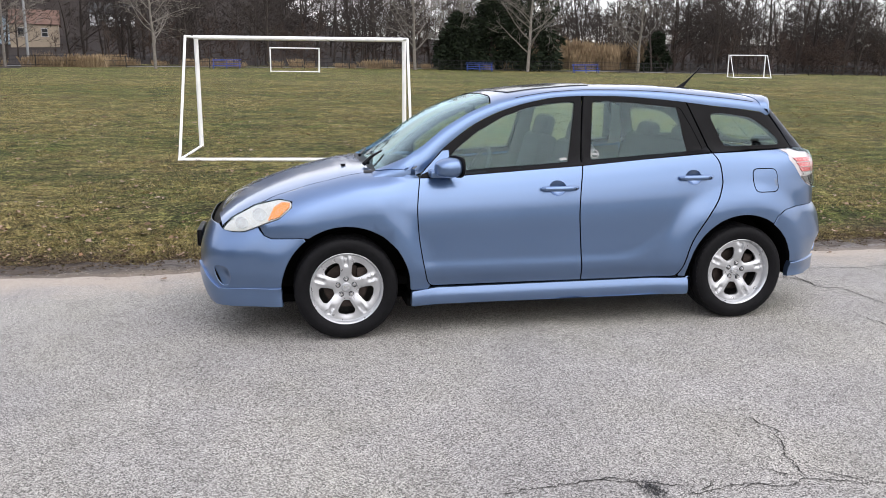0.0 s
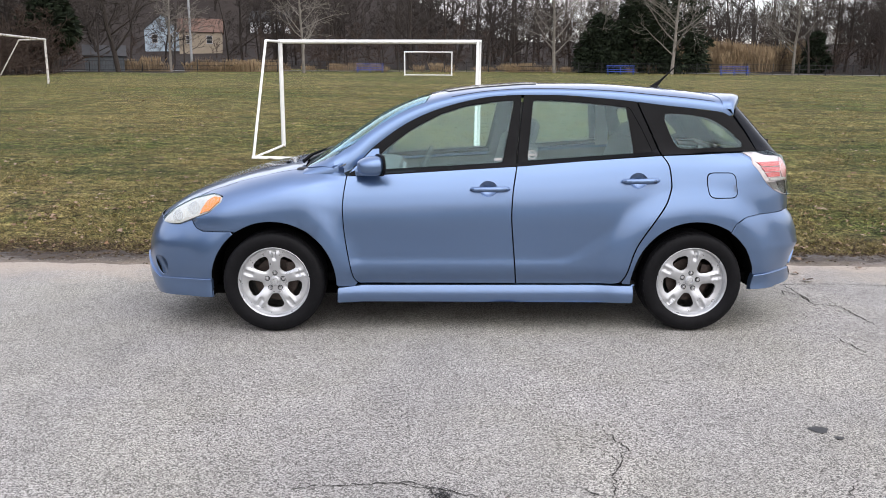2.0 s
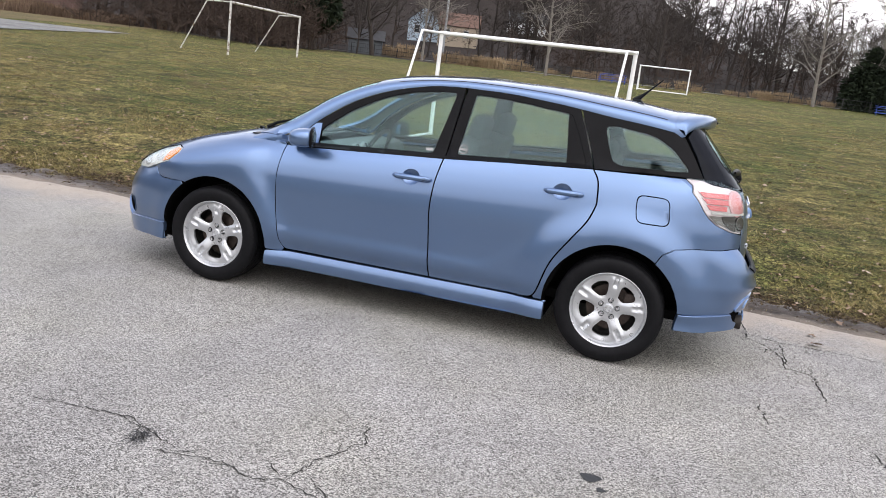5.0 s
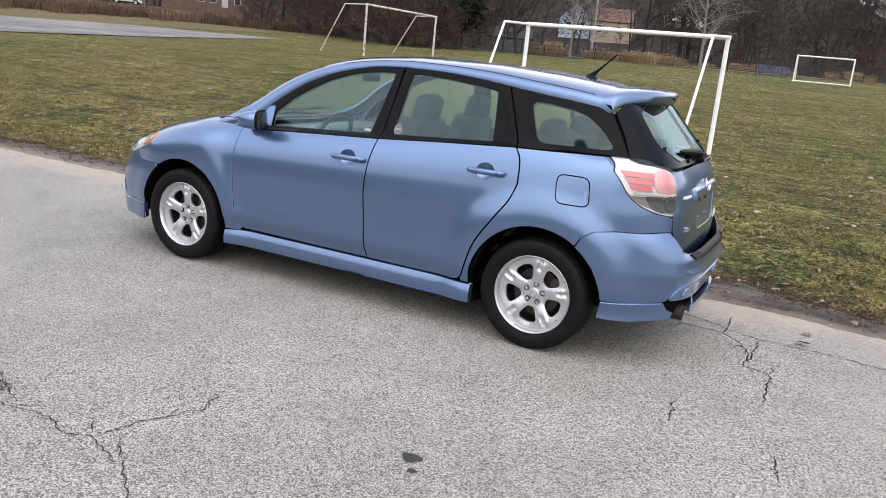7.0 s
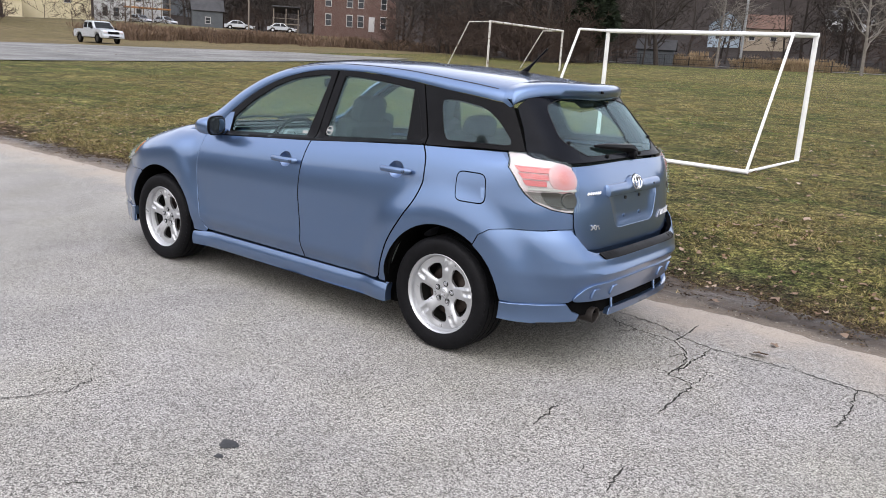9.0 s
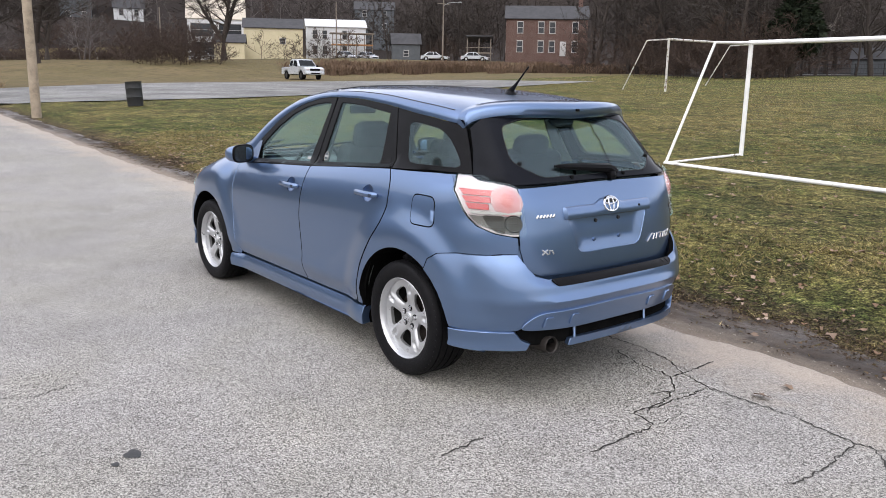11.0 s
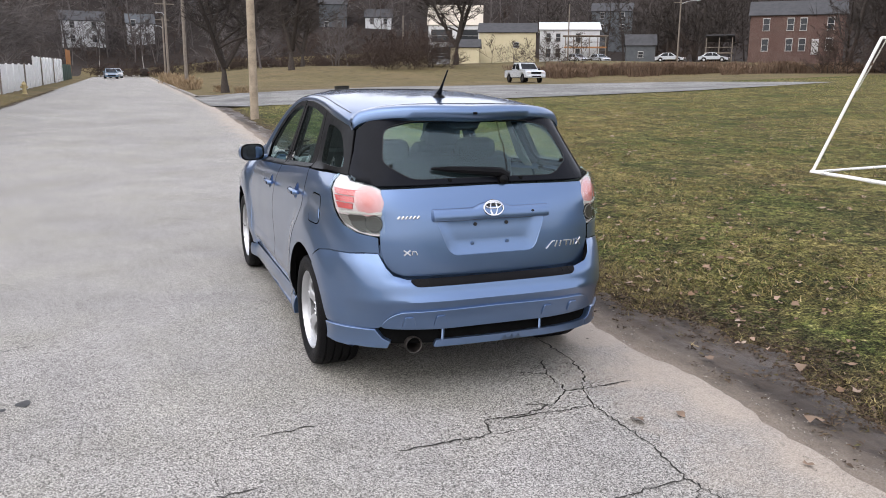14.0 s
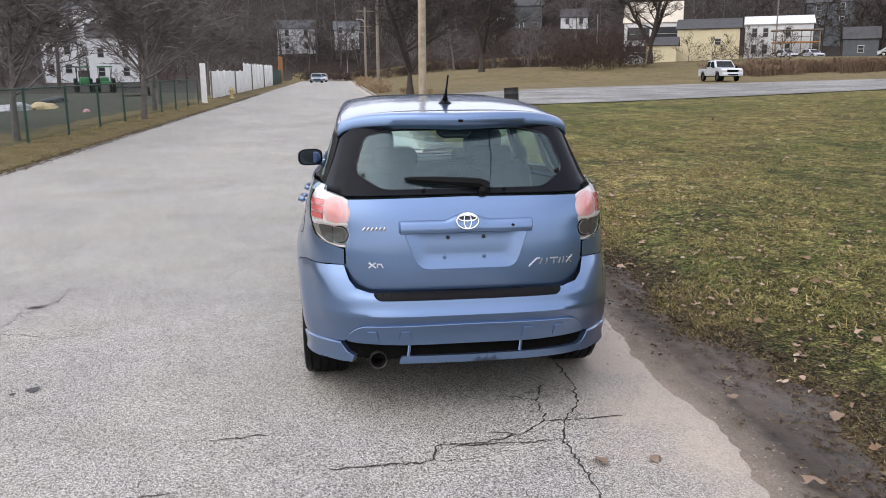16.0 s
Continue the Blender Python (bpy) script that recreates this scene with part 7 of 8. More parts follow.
tuft_places = [(rr.randrange(3), x, y, ground(x, y) - 0.05, rr.uniform(0, 6.28), s, s * 0.7) for x, y, s in ((-61.6, 2.9, 0.9), (-62.5, 3.2, 0.8), (-75, 3.4, 1.0), (-76, 3.0, 0.9), (-90, 3.2, 1.0), (-47.5, 5.2, 0.5), (-52, 4.4, 0.5), (-88, 2.9, 1.2))]
scatter("dry_grass_clumps", low_p, tuft_places, M["reed"], "dry tan grass tufts beside the kerb", "grass")


def conifer(x, y, h, w, seed, label, low=0.02, top=2.4):
    """Dark evergreen: a trunk and a broad uneven crown of many small drooping sprays on lobes."""
    r = random.Random(seed)
    t = thing("evergreen_tree", Matrix.Translation(on(x, y)), label, "tree", "evergreens")
    part("trunk", tube([(0, 0, -0.2), (0, 0, h * 0.9)], [0.28, 0.04], 8), M["bark"], t)
    lobes = []
    for _ in range(46):
        k = low + (1 - low) * r.random()
        th = r.uniform(0, math.tau)
        rad = w * (1 - k ** top) * r.uniform(0.35, 0.8)
        lobes.append((Vector((rad * math.cos(th), rad * math.sin(th), h * k * 0.93)), w * r.uniform(0.22, 0.42) * (1.1 - 0.45 * k)))
    V, F = [], []
    for _ in range(13000):
        c0, size = lobes[r.randrange(46)]
        u = Vector((r.gauss(0, 1), r.gauss(0, 1), r.gauss(0, 0.8))).normalized()
        c = c0 + u * size * r.uniform(0.55, 1.08)
        d = (u + Vector((r.gauss(0, 0.5), r.gauss(0, 0.5), -0.35))).normalized() * r.uniform(0.3, 0.7)
        s = d.cross(Vector((r.gauss(0, 1), r.gauss(0, 1), r.gauss(0, 1)))).normalized() * r.uniform(0.10, 0.2)
        o = len(V)
        V += [c - s, c + s, c + d]
        F.append((o, o + 1, o + 2))
    cr = new("crown", raw_mesh("crown", V, F, M["needle"], False))
    cr.parent = t
    return t


conifer(33.6, 106.0, 17.5, 4.8, 1, "tall dark evergreen behind the fence", 0.02, 3.4)
conifer(28.2, 107.0, 10.0, 5.0, 2, "dark spreading evergreen beside a bare sycamore", 0.02, 3.0)
conifer(23.2, 106.0, 7.6, 4.0, 3, "dark evergreen with drooping boughs", 0.02, 2.2)
conifer(53.5, 107.0, 5.6, 2.2, 4, "small dark evergreen in the brush", 0.02, 1.6)
conifer(-29.8, 59.4, 6.6, 2.7, 5, "dark round-crowned evergreen at the woods edge", 0.42, 3.0)


# ---- fences, furniture of the park ----
def field_fence():
    f = thing("iron_fence", pose(0, 0, 0), "low black iron fence along the field's far edge", "fence")
    line = [(-56, 90.5), (-36, 97.6), (-10, 103), (11, 105.3), (38, 100.2), (66, 94.0), (95, 88)]
    for (x0, y0), (x1, y1) in zip(line, line[1:]):
        n = max(1, int(math.hypot(x1 - x0, y1 - y0) / 3.0))
        for k in range(n):
            x, y = x0 + (x1 - x0) * k / n, y0 + (y1 - y0) * k / n
            part("post", box(on(x, y, 0.7), (0.09, 0.09, 1.45), 0.01), M["fence_black"], f)
        for h in (0.25, 0.8, 1.32):
            part("rail", tube([on(x0, y0, h), on((x0 + x1) / 2, (y0 + y1) / 2, h), on(x1, y1, h)], 0.026, 6), M["fence_black"], f)
        pk = bmesh.new()
        m = int(math.hypot(x1 - x0, y1 - y0) / 0.3)
        for k in range(m):
            x, y = x0 + (x1 - x0) * k / m, y0 + (y1 - y0) * k / m
            z = ground(x, y)
            vs = [pk.verts.new((x - 0.009, y, z + 0.2)), pk.verts.new((x + 0.009, y, z + 0.2)), pk.verts.new((x + 0.009, y, z + 1.35)), pk.verts.new((x - 0.009, y, z + 1.35))]
            pk.faces.new(vs)
        tagged(part("pickets", pk, M["fence_black"], f), kind="stuff")


field_fence()
PATH_STRIP = [(-60, 92.5), (-36, 100), (-10, 105.2), (11, 107.5), (40, 102.4), (70, 96.4)]
pb = bmesh.new()
prev = None
for x, y in PATH_STRIP:
    cur = [pb.verts.new(on(x, y - 0.9, 0.06)), pb.verts.new(on(x, y + 0.9, 0.06))]
    if prev:
        pb.faces.new((prev[0], cur[0], cur[1], prev[1]))
    prev = cur
solid("footpath", pb, M["lot"], "pale footpath behind the fence", "path", kind="structure")


def bleacher(x, y, turn):
    b = thing("bleacher", Matrix.Translation(on(x, y)) @ Matrix.Rotation(radians(turn), 4, "Z"), "small blue metal bleacher by the fence", "bleacher", "blue bleachers")
    for k in range(3):
        part("seat_plank", box((0, k * 0.45, 0.35 + k * 0.32), (3.6, 0.26, 0.05), 0.01), M["blue_paint"], b)
        if k:
            part("foot_plank", box((0, k * 0.45 - 0.25, 0.12 + k * 0.28), (3.6, 0.2, 0.04), 0.01), M["blue_paint"], b)
    for sx in (-1.6, 0, 1.6):
        part("frame", tube([(sx, -0.1, 0.02), (sx, 1.0, 0.95), (sx, 1.0, 0.02)], 0.035, 6), M["blue_paint"], b)
    part("back_rail", tube([(-1.8, 1.1, 1.15), (1.8, 1.1, 1.15)], 0.03, 6), M["blue_paint"], b)


bleacher(-7.8, 101.0, 0)
bleacher(24.5, 98.5, -8)
bleacher(38.3, 96.0, -10)


def pole(x, y, h, r, mat, label, lamp=0.0, turn=0.0):
    p = thing("utility_pole", Matrix.Translation(on(x, y)), label, "pole", "utility poles")
    part("shaft", tube([(0, 0, -0.3), (0.02, 0, h * 0.5), (0, 0.03, h)], [r, r * 0.92, r * 0.78], 14), mat, p)
    if lamp:
        c, s = math.cos(radians(turn)), math.sin(radians(turn))
        part("lamp_arm", tube([(0, 0, lamp), (c * 0.8, s * 0.8, lamp + 0.45), (c * 2.2, s * 2.2, lamp + 0.6)], 0.035, 6), M["galv"], p)
        part("lamp_head", box((c * 2.5, s * 2.5, lamp + 0.58), (0.6, 0.28, 0.16), 0.05, None), M["galv"], p)
        part("crossarm", box((0, 0, h - 0.5), (0.1, 2.2, 0.12), 0.01), mat, p)


pole(-23.56, 2.5, 10.0, 0.15, M["pole"], "light weathered wooden pole in the grass by the road")
pole(-66.0, 3.1, 9.5, 0.15, M["oldpole"], "wooden street pole with a lamp arm", 7.6, -160)
pole(-97.7, 3.2, 9.5, 0.15, M["oldpole"], "wooden street pole with a lamp arm", 7.6, -160)
pole(-135.0, 4.5, 9.5, 0.15, M["oldpole"], "wooden street pole with a lamp arm", 7.6, -160)
pole(-140.0, 47.0, 9.0, 0.14, M["oldpole"], "thin grey pole on the lawn")
pole(-112.0, 66.0, 9.0, 0.12, M["oldpole"], "thin grey pole beside the white building")
pole(-94.0, 74.0, 9.0, 0.12, M["oldpole"], "grey pole with a street lamp before the brick house", 8.2, 60)
pole(-31.5, 103.5, 11.0, 0.17, M["galv"], "grey metal pole behind the field fence")

bn = bmesh.new()
add_lathe(bn, [(0.0, 0.002), (0.0, 0.27), (0.3, 0.285), (0.32, 0.295), (0.34, 0.285), (0.62, 0.285), (0.64, 0.295), (0.66, 0.285), (0.86, 0.285), (0.88, 0.295), (0.88, 0.27), (0.5, 0.26)], 24, "z")
bn.transform(Matrix.Translation(on(-25.6, 6.25)) @ pose(0, 0, 0, 2, -3, 0))
solid("trash_barrel", bn, M["bin"], "black metal trash barrel standing on the grass", "barrel")


# ---- green fence and the road's other side ----
def link_fence():
    f = thing("chain_link_fence", pose(0, 0, 0), "green chain-link fence along the road verge", "fence")
    xs = [-8.6 - 2.95 * k for k in range(11)]
    y = lambda x: -7.95 + 0.02 * (x + 8) * -0.25
    for x in xs:
        part("post", tube([on(x, y(x), -0.1), on(x, y(x), 1.32)], 0.035, 8), M["fence_green"], f)
    part("top_rail", tube([on(x, y(x), 1.3) for x in xs], 0.022, 6), M["fence_green"], f)
    part("bottom_wire", tube([on(x, y(x), 0.08) for x in xs], 0.006, 4), M["fence_green"], f)
    w = bmesh.new()
    span = xs[0] - xs[-1]
    n = int(span / 0.055)
    for k in range(-22, n):
        for s in (1, -1):
            x0 = xs[-1] + k * 0.055 + (0 if s > 0 else 1.2)
            x1 = x0 + s * 1.2
            if min(x0, x1) < xs[-1] or max(x0, x1) > xs[0]:
                continue
            a, b = on(x0, y(x0), 0.08), on(x1, y(x1), 1.28)
            t = Vector((0.0050, 0, 0))
            w.faces.new([w.verts.new(p) for p in (a - t, a + t, b + t, b - t)])
    tagged(part("wire_mesh", w, M["fence_green"], f), kind="stuff")


link_fence()
wp = thing("gate_post", Matrix.Translation(on(-39.2, -7.7)), "tall white painted gate post pair", "post")
for o in (0, 0.55):
    part("board", box((o * 0.6, o * 0.3, 1.05), (0.2, 0.16, 2.1), 0.015), M["white"], wp)
wf = thing("board_fence", pose(0, 0, 0), "white painted board fence beside the road", "fence")
for k in range(16):
    x = -46.0 - 3.0 * k
    h = 1.7 if k < 6 else 2.3
    yb = -8.3 + 0.012 * k
    part("fence_panel", box(on(x - 1.5, yb, h / 2), (2.92, 0.05, h), 0.01), M["white"], wf)
    part("fence_post", box(on(x, yb + 0.06, h / 2), (0.1, 0.1, h + 0.15), 0.01), M["white"] if k % 4 else M["oldpole"], wf)
gf = thing("board_fence", pose(0, 0, 0), "dark green fence panels past the white fence", "fence")
for k in range(5):
    part("fence_panel", box(on(-96.0 - 3 * k, -8.1, 0.9), (2.92, 0.05, 1.8), 0.01), M["fence_green"], gf)
hy = thing("fire_hydrant", Matrix.Translation(on(-47.2, -7.2)), "tan painted fire hydrant on the verge", "hydrant")
part("barrel", lathe([(0.0, 0.17), (0.05, 0.17), (0.07, 0.11), (0.5, 0.11), (0.52, 0.14), (0.56, 0.14), (0.66, 0.09), (0.72, 0.03), (0.75, 0.002)], 16, "z"), M["tan"], hy)
part("nozzle", lathe([(-0.2, 0.05), (0.2, 0.05)], 10, "y", (0, 0, 0.42)), M["tan"], hy)


def tractor(x, y, turn, s):
    t = thing("tractor", Matrix.Translation(on(x, y)) @ Matrix.Rotation(radians(turn), 4, "Z") @ Matrix.Scale(s, 4), "green utility tractor parked behind the fence", "tractor", "tractors")
    part("hood", box((0.9, 0, 1.0), (1.5, 0.7, 0.6), 0.1), M["tractor"], t)
    part("seat_deck", box((-0.4, 0, 0.8), (1.2, 1.0, 0.3), 0.06), M["tractor"], t)
    part("roof_canopy", box((-0.4, 0, 2.2), (1.4, 1.2, 0.1), 0.04), M["tractor"], t)
    for sx in (-0.95, 0.15):
        for sy in (-0.5, 0.5):
            part("canopy_post", tube([(sx, sy, 0.9), (sx, sy, 2.2)], 0.03, 6), M["fence_black"], t)
    for sx, r in ((-0.6, 0.62), (1.35, 0.42)):
        for sy in (-0.62, 0.62):
            part("tyre", lathe([(sy - 0.14, r * 0.55), (sy - 0.14, r * 0.95), (sy, r), (sy + 0.14, r * 0.95), (sy + 0.14, r * 0.55)], 20, "y", (sx, 0, r)), M["rubber"], t)
            part("hub", lathe([(sy - 0.1, 0.01), (sy - 0.1, r * 0.56), (sy + 0.1, r * 0.56), (sy + 0.1, 0.01)], 14, "y", (sx, 0, r)), M["yellow"], t)


tractor(-66.0, -21.6, 20, 0.95)
tractor(-65.0, -19.6, 200, 0.95)
def tarp(x, y, w, d, h, mat, label):
    bm = bmesh.new()
    bmesh.ops.create_icosphere(bm, subdivisions=3, radius=1.0)
    for v in bm.verts:
        k = 1 + 0.45 * wob(v.co.x + x, v.co.y + y, 1.6, v.co.z)
        v.co = Vector((v.co.x * w * k, v.co.y * d * k, max(-0.1, v.co.z) * h * k))
    bm.transform(Matrix.Translation(on(x, y)))
    solid("ground_tarp", bm, mat, label, "tarpaulin", "tarpaulins in the yard")


tarp(-34.0, -14.2, 1.1, 0.6, 0.28, M["tan"], "crumpled pale tan tarpaulin lying behind the fence")
tarp(-33.0, -15.0, 1.2, 0.7, 0.3, M["galv"], "crumpled grey tarpaulin on the dark yard")
tarp(-30.5, -11.2, 0.24, 0.16, 0.12, M["pinklens"], "small bundled pink tarpaulin on the dark yard")
tarp(-43.0, -16.5, 1.3, 0.7, 0.3, M["satin"], "large dark tarpaulin draped behind the fence")
tr = thing("flat_trailer", Matrix.Translation(on(-55.0, -14.8)), "dark flat trailer parked behind the fence", "trailer")
part("bed", box((0, 0, 0.6), (4.2, 1.8, 0.14), 0.02), M["fence_black"], tr)
for sx in (-0.4, 0.45):
    part("tyre", lathe([(0.9, 0.15), (0.9, 0.32), (1.05, 0.32), (1.05, 0.15)], 16, "y", (sx, 0, 0.33)), M["rubber"], tr)
part("drawbar", tube([(2.1, 0, 0.55), (3.2, 0, 0.45)], 0.05, 6), M["fence_black"], tr)
yb = thing("bollard", Matrix.Translation(on(-24.2, -13.0)), "yellow steel gate frame behind the fence", "gate")
part("upright", tube([(0, 0, 0), (0, 0, 2.0)], 0.09, 10), M["yellow"], yb)
part("rail", tube([(0, 0, 0.7), (-0.1, -3.5, 0.7)], 0.07, 8), M["yellow"], yb)


# ---- vehicles ----
def vehicle(name, x, y, turn, mat, label, length=4.6, wide=1.8, high=1.45, truck=False, group="parked cars"):
    """A parked car or pick-up: lower body with arches, cabin with windows, wheels, lamps."""
    v = thing(name, Matrix.Translation(on(x, y)) @ Matrix.Rotation(radians(turn), 4, "Z"), label, "truck" if truck else "car", group)
    L, W = length / 2, wide / 2
    wb = length * 0.30
    r = 0.39 if truck else 0.32
    zb, zs = (0.45, 1.12) if truck else (0.25, 0.88)
    prof = [(-L, zb + 0.1), (-L, zs - 0.05), (-L + 0.05, zs)]
    if truck:
        prof += [(-0.55, zs), (0.9, zs + 0.05), (L - 0.25, zs - 0.04), (L, zs - 0.18), (L + 0.02, zb + 0.1)]
    else:
        prof += [(L * 0.4, zs + 0.03), (L - 0.3, zs - 0.12), (L, zs - 0.3), (L + 0.02, zb + 0.1)]
    low = []
    for cx in (wb, -wb):
        low += [(cx + (r + 0.09) * math.cos(a), r + (r + 0.09) * math.sin(a)) for a in [radians(10 + 16 * i) for i in range(11)]]
    outline = prof + [(L - 0.05, zb)] + low[:11] + low[11:] + [(-L + 0.05, zb)]
    bm = bmesh.new()
    for sgn in (-1,):
        A = [bm.verts.new((px, -W * (0.97 if pz > zs - 0.02 else 1.0), pz)) for px, pz in outline]
        B = [bm.verts.new((px, W * (0.97 if pz > zs - 0.02 else 1.0), pz)) for px, pz in outline]
    bm.faces.new(A)
    bm.faces.new(B[::-1])
    for i in range(len(outline)):
        j = (i + 1) % len(outline)
        bm.faces.new((A[i], B[i], B[j], A[j]))
    bmesh.ops.recalc_face_normals(bm, faces=bm.faces)
    bmesh.ops.bevel(bm, geom=[e for e in bm.edges if abs(e.verts[0].co.y - e.verts[1].co.y) < 1e-4], offset=0.05, segments=2, affect="EDGES")
    body = part("body", bm, mat, v, "", True, 35)
    if truck:
        cab = [(-0.98, zs), (-0.86, high - 0.02), (-0.2, high), (0.52, high - 0.02), (1.22, zs + 0.03)]
        wins = [[(-0.84, zs + 0.10), (-0.78, high - 0.14), (-0.20, high - 0.12), (-0.20, zs + 0.10)], [(-0.08, zs + 0.10), (-0.08, high - 0.12), (0.44, high - 0.14), (0.86, zs + 0.12)]]
    else:
        cab = [(-L * 0.82, zs), (-L * 0.45, high - 0.02), (-L * 0.15, high), (L * 0.12, high - 0.02), (L * 0.5, zs + 0.02)]
        wins = [[(-L * 0.62, zs + 0.05), (-L * 0.42, high - 0.08), (-0.18, high - 0.06), (-0.18, zs + 0.05)], [(-0.1, zs + 0.05), (-0.1, high - 0.06), (L * 0.1, high - 0.07), (L * 0.4, zs + 0.05)]]
    cm = bmesh.new()
    wt = W * 0.80
    A = [cm.verts.new((px, -(W * 0.96 if pz < zs + 0.1 else wt), pz)) for px, pz in cab]
    B = [cm.verts.new((px, (W * 0.96 if pz < zs + 0.1 else wt), pz)) for px, pz in cab]
    cm.faces.new(A)
    cm.faces.new(B[::-1])
    for i in range(5):
        cm.faces.new((A[i], B[i], B[(i + 1) % 5], A[(i + 1) % 5]))
    bmesh.ops.recalc_face_normals(cm, faces=cm.faces)
    bmesh.ops.bevel(cm, geom=list(cm.edges), offset=0.06, segments=2, affect="EDGES")
    part("cabin", cm, mat, v, "", True, 35)

    def lean(pz):
        return W * 0.96 + (wt - W * 0.96) * (pz - zs) / (high - zs) + 0.006
    for wn_ in wins:
        for sgn in (-1, 1):
            gm = bmesh.new()
            gm.faces.new([gm.verts.new((px, sgn * lean(pz), pz)) for px, pz in wn_])
            bmesh.ops.solidify(gm, geom=gm.faces, thickness=0.008)
            part("side_window", gm, M["darkglass"], v, "", False)
    for (xa, za), (xb, zb2) in ((cab[3], cab[4]), (cab[0], cab[1])):
        gm = bmesh.new()
        o = Vector((zb2 - za, 0, xa - xb)).normalized()
        o = o if o.z > 0 else -o
        q = []
        for t, s in ((0.12, -1), (0.12, 1), (0.9, 1), (0.9, -1)):
            px, pz = xa + (xb - xa) * t, za + (zb2 - za) * t
            q.append(gm.verts.new(Vector((px, s * (lean(pz) - 0.11), pz)) + o * 0.008))
        gm.faces.new(q)
        bmesh.ops.solidify(gm, geom=gm.faces, thickness=0.006)
        part("windscreen", gm, M["darkglass"], v, "", False)
    if truck:
        # flat black plate on the closed body, painting the shaded hollow of the bed
        part("bed_well", box((-1.72, 0, zs + 0.003), (1.8, wide * 0.78, 0.012), 0.0), M["under"], v)
        part("grille", box((L + 0.02, 0, 0.88), (0.06, 1.0, 0.2), 0.03), M["trim"], v)
        part("front_bumper", box((L + 0.03, 0, 0.58), (0.14, wide * 0.96, 0.26), 0.06), mat, v)
        part("lower_intake", box((L + 0.095, 0, 0.56), (0.03, 0.9, 0.12), 0.02), M["trim"], v)
    else:
        part("grille", box((L + 0.01, 0, 0.45), (0.06, wide * 0.6, 0.16), 0.03), M["trim"], v)
    for sgn in (-1, 1):
        part("headlamp", box((L - 0.03, sgn * W * 0.74, zs - (0.22 if truck else 0.24)), (0.12, 0.3, 0.16), 0.04), M["whitelens"], v)
        part("tail_lamp", box((-L - 0.005, sgn * W * 0.82, zs - 0.2), (0.05, 0.16, 0.26), 0.02), M["redlens"], v)
        part("door_mirror", box((L * 0.36, sgn * (W + 0.1), zs + 0.1), (0.12, 0.18, 0.16), 0.04), M["trim"] if truck else mat, v)
        for cx in (wb, -wb):
            y0 = sgn * (W - 0.11)
            w = part("wheel", lathe([(y0 - 0.1, r * 0.6), (y0 - 0.11, r * 0.9), (y0 - 0.08, r), (y0 + 0.08, r), (y0 + 0.11, r * 0.9), (y0 + 0.1, r * 0.6)], 24, "y", (cx, 0, r)), M["rubber"], v, "", True, 40)
            part("rim", lathe([(y0 - 0.09, 0.02), (y0 - 0.07, r * 0.62), (y0 + 0.07, r * 0.62), (y0 + 0.09, 0.02)], 16, "y", (cx, 0, r)), M["alloy"] if not truck else M["alloyin"], w)
    part("underside", box((0, 0, zb + 0.02), (length * 0.9, wide * 0.8, 0.1)), M["under"], v)
    return v


vehicle("pickup_truck", -62.5, 33.0, -3, M["truckpaint"], "silver crew-cab pick-up truck parked at the lot's edge", 5.2, 1.88, 1.82, True)
vehicle("sedan_car", -122.0, -3.6, 4, M["bluecar"], "grey blue sedan parked at the kerb", 4.6)
vehicle("sedan_car", -131.0, -3.0, 4, M["whitecar"], "pale sedan parked farther along the kerb", 4.6)
vehicle("sedan_car", -170.0, 2.0, 180, M["darkcar"], "black car at the end of the road", 4.6)
vehicle("sedan_car", -105.0, 81.0, 40, M["whitecar"], "white sedan parked before the brick house", 4.6)
vehicle("sedan_car", -100.5, 86.0, 40, M["whitecar"], "silver white sedan beside the brick house", 4.6)
vehicle("sedan_car", -133.0, 52.0, 60, M["whitecar"], "white car parked beside the cream shed", 4.4)
vehicle("sedan_car", -117.5, 71.0, 5, M["whitecar"], "white car parked behind the reeds", 4.4)
vehicle("sedan_car", -116.0, 74.5, 5, M["whitecar"], "pale car parked behind the reeds", 4.4)
vehicle("sedan_car", -168.0, 47.5, 80, M["darkcar"], "dark car on the far street", 4.5)


